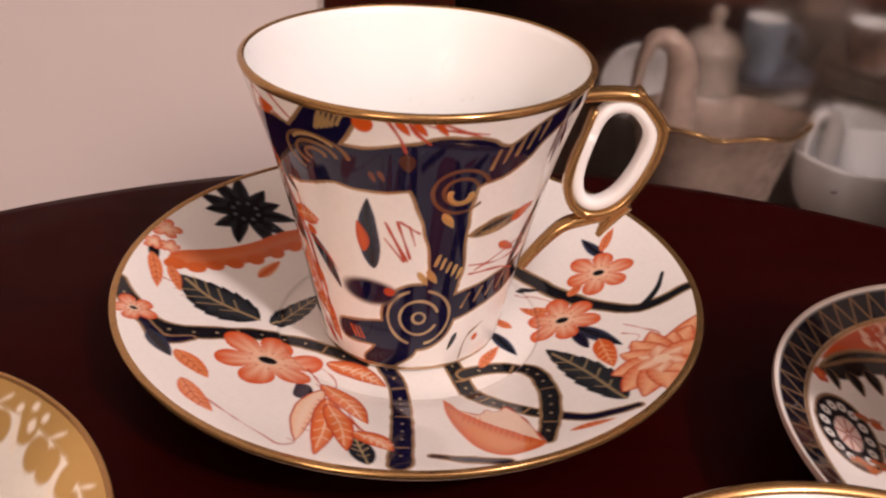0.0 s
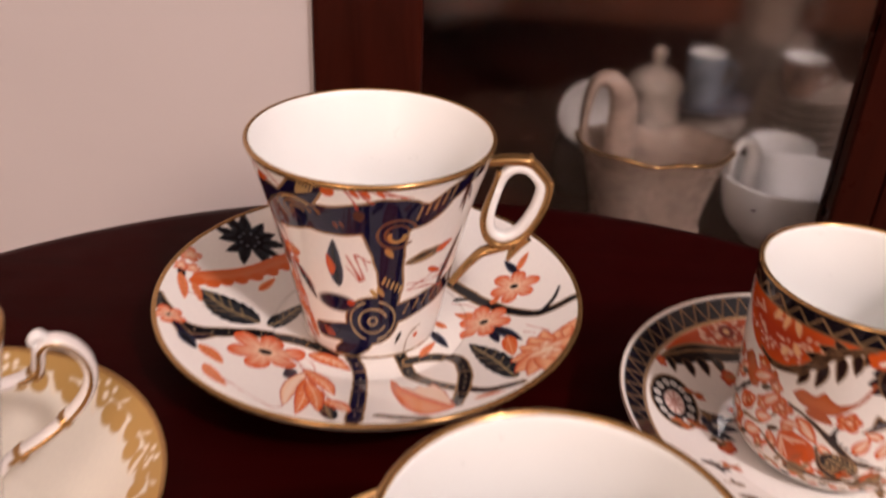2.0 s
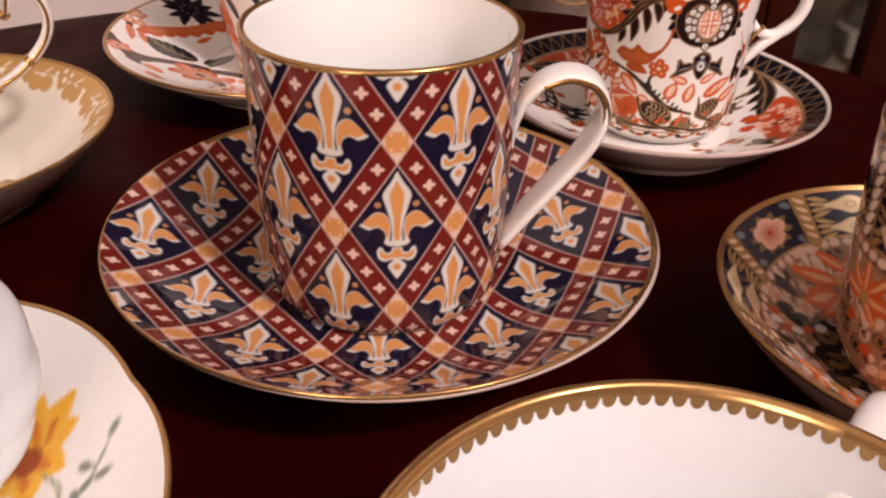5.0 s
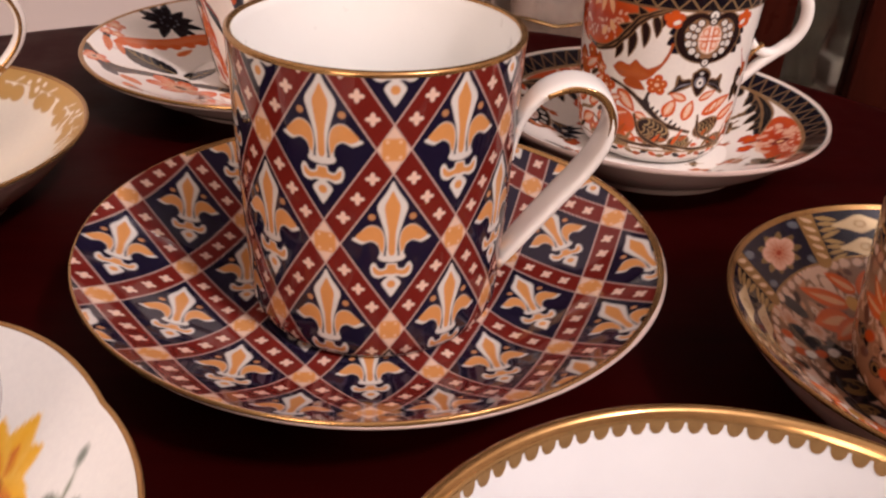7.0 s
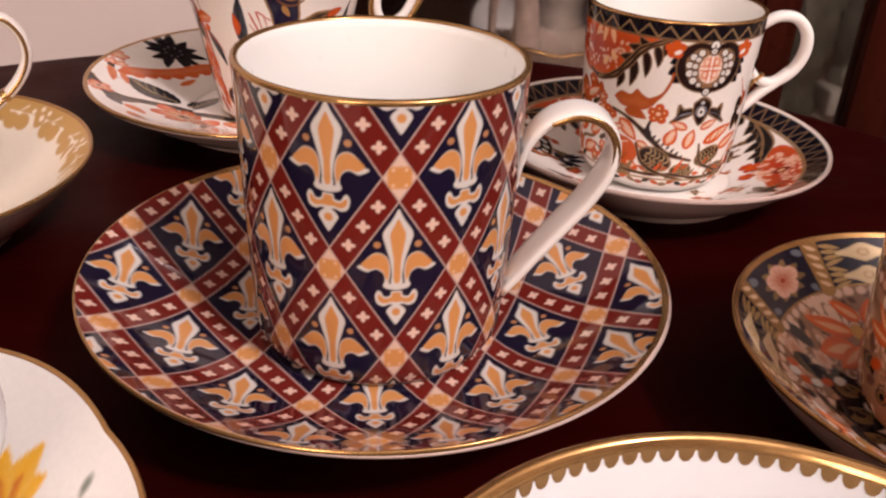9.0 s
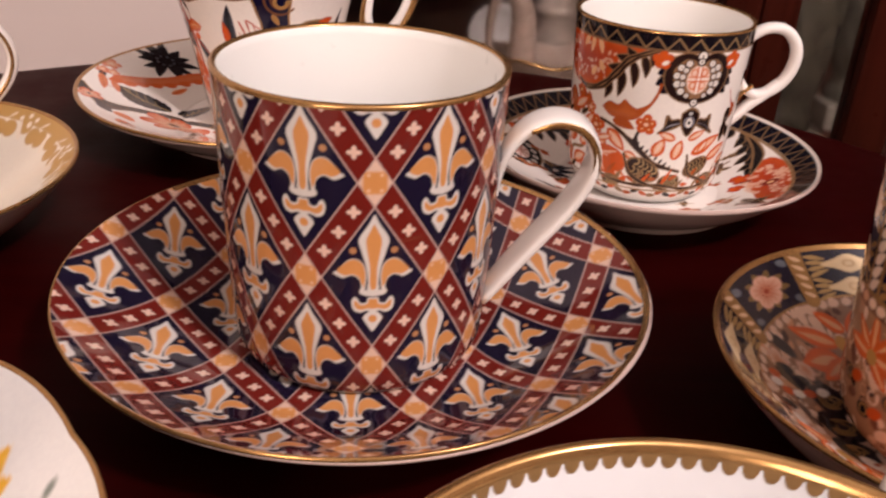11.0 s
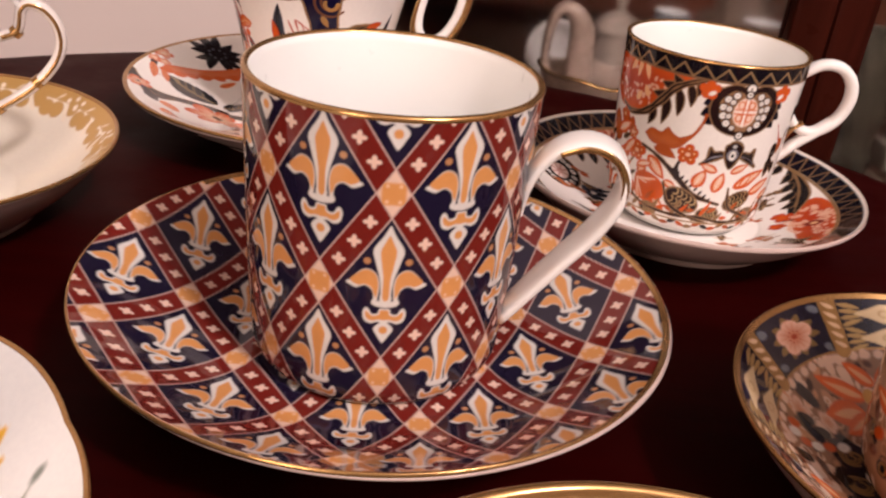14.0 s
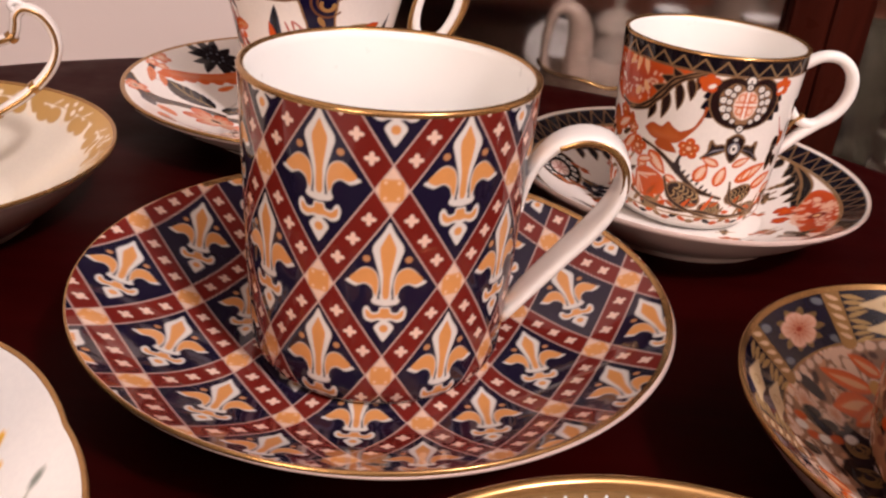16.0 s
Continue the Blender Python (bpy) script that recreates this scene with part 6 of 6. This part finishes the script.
saucer_d, (ob, r, a, z) = make_saucer("saucer", -0.0931, 0.075, SAUCER_D, "ivory saucer with broad gilt border and gilt spray", angles_of(0.5, 2.5, middle=-10), 120, rim=0.9)
cv = Canvas(r * np.cos(a), r * np.sin(a), ground=(0.76, 0.715, 0.62), soft=0.25)
every = np.arange(len(r))
BORDER_GILT, CREAM = (0.62, 0.385, 0.13), (0.78, 0.70, 0.58)
rng = np.random.default_rng(8)
ring_at = lambda q, d_: (q * math.cos(radians(d_)), q * math.sin(radians(d_)))
cv.lay(every, 49.4 - r, BORDER_GILT, 0.6)
for k in range(60):        # lobes along the inner side, in leaves of three
    t_ = 6 * k + rng.uniform(-1.0, 1.0)
    q = (48.6, 47.2, 46.8)[k % 3] + rng.uniform(-0.5, 0.5)
    cv.dot(*ring_at(q, t_), 2.9, 2.2, BORDER_GILT, 0.6, turn=t_ + 60)
for k in range(20):        # cream slits between the leaves
    t_ = 18 * k + rng.uniform(-2, 2)
    cv.leaf(*ring_at(44.6, t_), *ring_at(49.8, t_ + 5), 1.5, CREAM, bend=0.5)
    cv.leaf(*ring_at(51.6, t_ + 9), *ring_at(49.4, t_ + 12), 0.7, CREAM)
    if k % 2:
        for j in range(5):     # a small cream blossom
            p_ = ring_at(50.2, t_ + 4.4 * (j % 3) * 0.5)
            cv.dot(p_[0] + 1.3 * math.cos(1.26 * j), p_[1] + 1.3 * math.sin(1.26 * j), 0.75, 0.75, CREAM)
        cv.ring(*ring_at(50.2, t_ + 2.2), 0.6, 0.25, BORDER_GILT, 0.5)
GREEN_GILT = (0.34, 0.235, 0.125)
trail = curve_through([(7, -18), (14, -9), (22, -4), (30, -6), (38, -13)], 34)
for k in range(34):        # a trailing clump of small leaves
    t_ = radians(rng.uniform(-60, 200))
    ln = rng.uniform(3.5, 7.0) * (1.1 - 0.5 * k / 34)
    p_ = trail[k] + rng.uniform(-2.2, 2.2, 2)
    tone = ((0.34, 0.235, 0.125), (0.42, 0.32, 0.17), (0.28, 0.21, 0.13), (0.46, 0.36, 0.20))[k % 4]
    cv.leaf(*p_, p_[0] + ln * math.cos(t_), p_[1] + ln * math.sin(t_), ln * 0.52, tone, edge=GREEN_GILT, metal=0.3)
cv.blob([(8, -16), (14, -14), (17, -17), (14, -21), (8, -21)], (0.16, 0.22, 0.22), 0.1)
for p in ([(30, -9), (36, -18), (42, -26)], [(34, -14), (40, -16), (45, -20)], [(28, -12), (33, -22), (40, -34)], [(38, -20), (37, -27), (41, -30)], [(22, -14), (26, -24), (28, -36)]):
    cv.stroke(p, 0.7, GREEN_GILT, 0.5)
    for k in range(3):
        cv.dot(p[-1][0] - 1.5 * k, p[-1][1] + 2.2 * k, 1.2, 0.7, GREEN_GILT, 0.5, turn=40 * k)
for k in range(24):
    c_ = (rng.uniform(24, 46), rng.uniform(-36, -14))
    if math.hypot(*c_) < 46:
        cv.dot(*c_, rng.uniform(0.5, 1.3), 0.6, (0.45, 0.33, 0.16), 0.5, turn=rng.uniform(0, 180), strength=0.6)
cv.onto(ob)

# ---- the dark cup and saucer with orange lilies and gilt panels ----
CUP_E = [(r_ * 1.07, h_) for r_, h_ in CUP_C]
SAUCER_E = [(r_ * 48.5 / 53.5, h_) for r_, h_ in SAUCER_D]
E_TAN, E_GILT = (0.56, 0.31, 0.19), (0.46, 0.27, 0.10)


def brocade(cv, i, seed, count, box_, tones):
    """A close ground of small curls and petals."""
    rng = np.random.default_rng(seed)
    for k in range(count):
        c_ = rng.uniform(box_[0], box_[1]), rng.uniform(box_[2], box_[3])
        s_ = rng.uniform(0.8, 2.2)
        tone = tones[k % len(tones)]
        if k % 3:
            cv.dot(*c_, s_, s_ * 0.6, tone, turn=rng.uniform(0, 180))
        else:
            cv.ring(*c_, s_ * 0.8, 0.4, tone, 0.0, rng.uniform(0, 360), 280)


cup_e, (ob, r, a, z) = make_cup("coffee_cup", 0.157, -0.006, 0.0045, CUP_E, 1.6, "dark coffee cup with navy, orange and gilt panels", angles_of(0.8, 3.0, middle=-150), 130, rim=(1.6, 0.4))
deg = np.mod(np.degrees(a) + 90, 360)
K_E = 0.46
cv = Canvas(deg * K_E, z, ground=(0.34, 0.19, 0.11), soft=0.2)
every = np.arange(len(r))
E_CREAM = (0.80, 0.60, 0.48)
brocade(cv, every, 3, 620, (0, 166, 1, 27), [E_TAN, E_CREAM, (0.16, 0.06, 0.035), (0.70, 0.45, 0.31), (0.74, 0.52, 0.38), (0.03, 0.015, 0.015), E_CREAM])
cv.lay(every, 31.0 - z, NAVY)
for k in range(10):
    d0 = 265 - 36 * k
    d0 += 360 if d0 < 0 else 0
    x0 = d0 * K_E
    for e_ in (-1.9, 1.9):
        cv.stroke([(x0 + e_, 31), (x0 + e_, 52)], 0.7, E_GILT, 0.8)
    for s_ in range(8):       # twisted cream rope
        cv.leaf(x0 - 1.4, 31.2 + 2.6 * s_, x0 + 1.5, 34.2 + 2.6 * s_, 1.9, (0.80, 0.66, 0.54))
    for h_ in (35.5, 45.5):
        cv.blob([(x0 + 4.2, h_), (x0 + 8.2, h_ + 3.4), (x0 + 12.4, h_), (x0 + 8.2, h_ - 3.4)], (0.72, 0.50, 0.34), 0.2, n=24)
        cv.ring(x0 + 8.2, h_, 1.1, 0.4, (0.30, 0.16, 0.08))
        for s_ in (-1, 1):
            for dh in (-4.0, -1.6, 1.6, 4.0):
                cv.leaf(x0 + 8.2 + s_ * 5.6, h_ + dh, x0 + 8.2 + s_ * 2.6, h_ + dh * 0.5, 1.1, E_GILT, metal=0.6)
    if k % 2 == 0:            # orange lilies over the brocade
        cx_, cy_ = x0 + 4.6, 20.0
        for t_, ln, w in ((95, 9, 3.0), (52, 9.4, 3.4), (8, 9.4, 4.6), (140, 8.6, 3.0), (178, 9, 3.8), (-40, 7, 3.0)):
            e_ = (cx_ + ln * math.cos(radians(t_)), cy_ + ln * math.sin(radians(t_)))
            cv.leaf(cx_, cy_, *e_, w, (0.72, 0.15, 0.025), edge=ORANGE)
            cv.stroke([(cx_ + (e_[0] - cx_) * 0.2, cy_ + (e_[1] - cy_) * 0.2), (cx_ + (e_[0] - cx_) * 0.8, cy_ + (e_[1] - cy_) * 0.8)], 0.8, (0.82, 0.46, 0.24))
        cv.dot(cx_, cy_, 1.5, 1.5, (0.62, 0.36, 0.10), 0.4)
        for dx_, dy_ in ((7, -6), (-6, -7), (1, -11)):
            cv.dot(cx_ + dx_, cy_ + dy_, 2.0, 1.6, INK)
            cv.ring(cx_ + dx_, cy_ + dy_, 1.1, 0.4, E_GILT, 0.6)
            cv.dot(cx_ + dx_ + 3, cy_ + dy_ + 1, 2.0, 1.2, ORANGE, turn=30)
i = cv.near(-10, 180, 26, 32)
cv.lay(i, np.abs(cv.y[i] - 29.3) - 1.6, (0.16, 0.07, 0.04))
for k in range(56):
    cv.dot(3.0 * k, 29.3, 1.35, 1.0, E_CREAM if k % 4 else E_TAN, turn=20)
cv.lay(i, np.abs(cv.y[i] - 31.0) - 0.35, E_GILT, 0.85)
cv.onto(ob)
make_handle(cup_e, -25, [(25, 44), (30, 48.5), (37, 49), (42.5, 43), (41, 34), (35, 28), (30, 24), (25.4, 18)], 4.6, 3.2, CHINA, label="white ring handle")

saucer_e, (ob, r, a, z) = make_saucer("saucer", 0.1545, -0.0045, SAUCER_E, "dark saucer with navy panels, orange lilies and gilt edge", angles_of(0.4, 2.5, middle=150), 150, rim=1.3)
cv = Canvas(r * np.cos(a), r * np.sin(a), ground=(0.30, 0.165, 0.10), soft=0.2)
every = np.arange(len(r))
P = lambda q, d_: (q * math.cos(radians(d_)), q * math.sin(radians(d_)))
CREAM_PINK = (0.80, 0.60, 0.48)
brocade(cv, every, 6, 900, (-38, 38, -38, 38), [E_TAN, CREAM_PINK, (0.10, 0.035, 0.02), (0.70, 0.44, 0.30), (0.64, 0.34, 0.20), (0.05, 0.02, 0.015), CREAM_PINK])
for turn_ in (0, 180):      # pale blossoms, dark lobes with scrolls and bright dots between the lilies
    c_t, s_t = math.cos(radians(turn_)), math.sin(radians(turn_))
    W = lambda x_, y_: (x_ * c_t - y_ * s_t, x_ * s_t + y_ * c_t)
    for x_, y_, rx_, ry_ in ((-20.0, 9.6, 5.0, 4.0), (-21.0, 1.6, 5.2, 4.6), (-22.0, -6.0, 4.6, 3.6), (-28.5, 11.8, 3.6, 1.6), (-19.4, 13.8, 3.0, 1.4), (-27.2, 21.0, 3.4, 1.8)):
        cv.dot(*W(x_, y_), rx_, ry_, (0.020, 0.014, 0.022), turn=turn_ - 20)
    for x_, y_, q in ((-20.0, 9.6, 2.6), (-21.0, 1.6, 3.0), (-22.0, -6.0, 2.4)):
        for k in range(3):
            cv.ring(*W(x_, y_), q - 0.8 * k, 0.4, E_GILT, 0.7, 70 * k, 300, squash=0.8)
    for x_, y_, q in ((-30.0, 15.8, 3.0), (-22.8, 17.0, 2.4), (-13.2, 11.8, 3.2), (-9.4, 8.4, 2.6), (-33.4, 17.4, 2.0)):
        cv.flower(*W(x_, y_), q, 5, 30 * q, inner=(0.62, 0.28, 0.16), outer=CREAM_PINK, heart=None, notch=0.3)
    # pale patches: cream pattern and glaze reflections painted in together
    for x_, y_, rx_, ry_ in ((-31.6, -3.6, 3.4, 1.6), (-29.6, -7.6, 2.6, 1.4), (-16.8, 3.6, 2.4, 1.8), (-15.0, 0.0, 2.4, 1.6), (-15.0, -9.0, 4.2, 2.2), (-20.2, -9.8, 3.0, 1.6), (-27.8, -12.0, 3.4, 1.5), (-24.0, -15.0, 3.4, 1.8), (-18.0, -14.6, 3.0, 1.8)):
        cv.dot(*W(x_, y_), rx_, ry_, (0.80, 0.70, 0.62), turn=turn_ - 55)
        cv.dot(*W(x_ + 0.8, y_ + 0.4), 0.7, 0.5, (0.40, 0.10, 0.05))
# lily orange painted brighter to offset the cup's shadow on this side
for d0 in (118, 298, 28, 208):     # orange lilies with pale hearts
    for (q0, t0), (q1, t1), w in (((29.0, -5), (36.0, 14), 4.2), ((31.4, -12), (36.4, -2), 3.6), ((26.5, 0), (29.6, 22), 6.0), ((29.5, -14), (35.5, -20), 4.2), ((25.5, -4), (24.5, 20), 4.0)):
        b0, b1 = np.array(P(q0, d0 + t0)), np.array(P(q1, d0 + t1))
        cv.leaf(*b0, *b1, w, (0.74, 0.15, 0.025), edge=ORANGE)
        cv.leaf(*(b0 + (b1 - b0) * 0.08), *(b0 + (b1 - b0) * 0.8), w * 0.34, (0.80, 0.42, 0.22))
    cv.dot(*P(29, d0 - 7), 1.7, 1.7, (0.62, 0.34, 0.10), 0.4)
for k in range(72):      # string of cream beads round the well
    cv.dot(*P(37.2, k * 5), 1.25, 0.8, CREAM_PINK, turn=k * 5 + 90)
for d0 in (163, 343):     # orange and white bars
    for q, t_, c in ((34.6, -1, ORANGE), (34.4, 3.5, WHITE), (31.8, 4, ORANGE), (29.2, 1, WHITE), (26.6, -5, ORANGE), (24.0, -13, WHITE)):
        cv.dot(*P(q, d0 + t_), 1.9, 1.0, c, turn=d0 - 130)
    for q, t_ in ((32.4, -9), (28.6, -10), (24.4, 12), (33.5, 14)):
        cv.dot(*P(q, d0 + t_), 2.6, 1.4, INK, turn=d0 + 40)
for d0 in (230, 50):     # gilt scrolls on a dark ground
    c_ = P(22.5 if d0 < 170 else 24, d0)
    cv.dot(*c_, 4.2, 3.4, INK)
    for k in range(3):
        cv.ring(*c_, 3.2 - k, 0.42, E_GILT, 0.7, 60 * k + d0, 310, squash=0.75)
# the band of panels, on a chart of arc and radius, squeezed radially to fit the camera's view
arc, up_ = np.mod(np.degrees(a) - 113, 360) * 0.75, (r - 38.2) * 2.05
band = Canvas(arc, up_, soft=0.22)
band.rgb, band.gold = cv.rgb, cv.gold
i = np.nonzero(r > 38.2)[0]
band.lay(i, np.full(len(i), -9.0), NAVY)
band.lay(i, np.abs(up_[i]) - 0.7, E_GILT, 0.8)
for k in range(10):
    x0 = k * 27.0
    if k % 2 == 0:
        for s_ in range(10):
            t_ = radians(36 * s_ + 10)
            band.leaf(x0 + 13 + 4.2 * math.cos(t_), 9.6 + 4.2 * math.sin(t_), x0 + 13 + 8.4 * math.cos(t_), 9.6 + 7.6 * math.sin(t_), 2.4, (0.30, 0.20, 0.08), metal=0.5)
        # blossom pink is raised against the same shadow
        band.flower(x0 + 13, 9.6, 6.2, 5, 20, inner=(0.62, 0.20, 0.10), outer=(0.86, 0.58, 0.46), heart=DEEP, notch=0.24)
        for dx_, dy_, q in ((3.4, 2.4, 1.3), (22.5, 3, 1.2), (4, 16.6, 1.2), (23, 16, 1.4)):
            band.dot(x0 + dx_, dy_, q * 1.5, q, (0.16, 0.19, 0.24), turn=40)
    else:
        for h_ in (4.0, 13.2):
            for s_ in (-1, 1):
                for dh in (-3.6, -1.2, 1.2, 3.6):
                    band.leaf(x0 + 13.5 + s_ * 11.0, h_ + dh * 1.15, x0 + 13.5 + s_ * 5.4, h_ + dh * 0.55, 1.5, (0.56, 0.38, 0.16), metal=0.6)
            band.blob([(x0 + 6.2, h_), (x0 + 10, h_ + 1.9), (x0 + 13.5, h_ + 3.7), (x0 + 17, h_ + 1.9), (x0 + 20.8, h_), (x0 + 17, h_ - 1.9), (x0 + 13.5, h_ - 3.7), (x0 + 10, h_ - 1.9)], (0.74, 0.58, 0.36), 0.35, n=32)
            band.ring(x0 + 13.5, h_, 1.3, 0.5, (0.40, 0.28, 0.14))
    for x1 in (x0, x0 + 270):      # twisted gilt divider
        band.stroke([(x1, 0), (x1, 19)], 4.6, E_GILT, 0.75, wobble=0.3)
        for s_ in range(5):
            band.leaf(x1 - 1.5, 1.2 + 3.6 * s_, x1 + 1.5, 4.2 + 3.6 * s_, 1.5, (0.72, 0.52, 0.36), metal=0.2)
        for s_ in (-2.5, 2.5):
            band.stroke([(x1 + s_, 0), (x1 + s_, 19)], 0.5, INK)
cv.onto(ob)

# ---- the white scalloped saucer with a yellow flower, and its cup with a rope handle ----
SAUCER_F = [(r_ * 65.3 / 53.5, h_ * 27 / 21.6) for r_, h_ in SAUCER_D]


def scallop(r_, a_, z_):
    f = np.clip((r_ - 32) / 34, 0, 1) ** 1.5
    wave = np.abs(np.cos(6 * (a_ - radians(21)))) * 1.6 - 1.0
    return r_ * (1 + 0.0075 * f * wave), z_ + 0.5 * f * wave


saucer_f, (ob, r, a, z) = make_saucer("saucer", -0.0550, -0.0725, SAUCER_F, "white scalloped saucer with painted yellow flower and gilt edge", angles_of(0.6, 3.0, middle=30), 100, rim=0.8, ripple=scallop)
cv = Canvas(r * np.cos(a) * 0.98, r * np.sin(a) * 0.98, ground=(0.79, 0.785, 0.765), soft=0.3)
YELLOW, AMBER = (0.78, 0.42, 0.035), (0.62, 0.19, 0.04)
for x1, y1, w in ((42.6, 34.9, 6.2), (41.0, 40.0, 6.4), (34.5, 41.5, 6.0), (28, 36.5, 6.0), (27.5, 27.5, 6.0), (35.5, 22.5, 6.0), (42, 27.5, 5.4)):
    cv.leaf(34.6, 31.2, x1, y1, w, YELLOW, edge=(0.80, 0.50, 0.10), bend=0.5)
    cv.leaf(34.6, 31.2, 34.6 + (x1 - 34.6) * 0.62, 31.2 + (y1 - 31.2) * 0.62, w * 0.6, AMBER, edge=YELLOW)
cv.dot(34.4, 31.0, 2.6, 2.2, (0.35, 0.09, 0.03))
cv.stroke([(38, 28), (42, 24), (43, 17)], 0.6, (0.30, 0.33, 0.20))
for p in ([(49.8, 29.8), (48.8, 26.2), (47, 22)], [(48.2, 24.6), (46.4, 25.6)], [(47.8, 23.6), (49.6, 23.0)]):
    cv.stroke(p, 0.45, (0.22, 0.25, 0.18))
for c_, t_ in (((49.9, 30.2), 70), ((46.0, 25.8), 150), ((49.8, 23.0), 10), ((47.0, 22.4), 40), ((45.4, 21.4), 120)):
    cv.dot(*c_, 1.4, 0.8, (0.22, 0.25, 0.22), turn=t_)
cv.onto(ob)
CUP_F = [(20, 0.6), (22, 3), (27, 16), (31, 34), (35, 50)]
cup_f, (ob, r, a, z) = make_cup("tea_cup", -0.0550, -0.0725, 0.0055, CUP_F, 1.8, "white tea cup with a twisted rope handle", np.radians(np.arange(0, 360, 3)), 30, rim=(1.0, 0.4), ground=CHINA_COOL, category="tea cup")


def rope_handle(cup, angle, path, thick, mat):
    """A twisted handle: a bar whose ridges wind round it."""
    n, sides = 90, 36
    a_ = radians(angle)
    p = curve_through(path, n) * 0.001
    pts = np.stack([p[:, 0] * math.cos(a_), p[:, 0] * math.sin(a_), p[:, 1]], 1)
    side = np.array([-math.sin(a_), math.cos(a_), 0])
    tan = np.gradient(pts, axis=0)
    tan /= np.linalg.norm(tan, axis=1)[:, None]
    up = np.cross(side, tan)
    t = np.linspace(0, 2 * np.pi, sides, endpoint=False)
    s = np.arange(n)[:, None]
    rad = thick * 0.0005 * (1 + 0.085 * np.abs(np.sin(1.5 * (t[None] + s * 0.16))) - 0.05)
    v = pts[:, None] + side * (rad * np.cos(t))[..., None] + up[:, None] * (rad * np.sin(t))[..., None]
    i, j = np.meshgrid(np.arange(n - 1), np.arange(sides), indexing="ij")
    k = (j + 1) % sides
    faces = np.stack([i * sides + j, i * sides + k, (i + 1) * sides + k, (i + 1) * sides + j], -1).reshape(-1, 4)
    return mesh_object("handle", v.reshape(-1, 3), faces, mat, cup, "white handle twisted like a rope")


rope_handle(cup_f, 39, [(30, 40), (37, 46), (44, 44), (47.0, 36), (46.5, 27), (42, 17), (34, 11), (25, 9)], 11.0, CHINA_COOL)

# ---- the white tea cup with the gilt scalloped border inside ----
cup_g, (ob, r, a, z) = make_cup("tea_cup", 0.072, -0.0986, 0.0, CUP_G, 1.5, "white tea cup with gilt scalloped border inside the rim", np.radians(np.arange(0, 360, 3)), 40, rim=(1.0, 1.3), ground=CHINA, inside=CHINA_COOL, category="tea cup")
foot, out, inn = cup_outline(CUP_G, 1.5, 40)
n_s = 100
top_r, top_h = inn[0]
slope = (inn[3] - inn[0]) / np.linalg.norm(inn[3] - inn[0])
for k in range(n_s):        # the gilt scallops hanging from the rim line
    a0 = 2 * math.pi * k / n_s
    pts = []
    for q, dep in ((-0.46, 0.9), (-0.42, 1.4), (-0.36, 2.0), (-0.2, 2.55), (0.0, 2.7), (0.2, 2.55), (0.36, 2.0), (0.42, 1.4), (0.46, 0.9)):
        a_ = a0 + q * 2 * math.pi / n_s
        rr, hh = top_r + slope[0] * dep - 0.12, top_h + slope[1] * dep
        pts.append((rr * math.cos(a_) * 0.001, rr * math.sin(a_) * 0.001, hh * 0.001))
    bm = bmesh.new()
    bm.faces.new([bm.verts.new(p) for p in pts])
    part("gilt_scallop", bm, GOLD, cup_g)
make_handle(cup_g, 47, [(33, 34), (39, 42), (46, 43.5), (53, 41), (55.5, 34), (52, 25), (44, 18), (33, 14), (27, 11)], [7, 8, 9, 9, 8, 7, 6], [4.5, 5.5, 6, 6, 5, 4.5], CHINA, label="thick white loop handle")
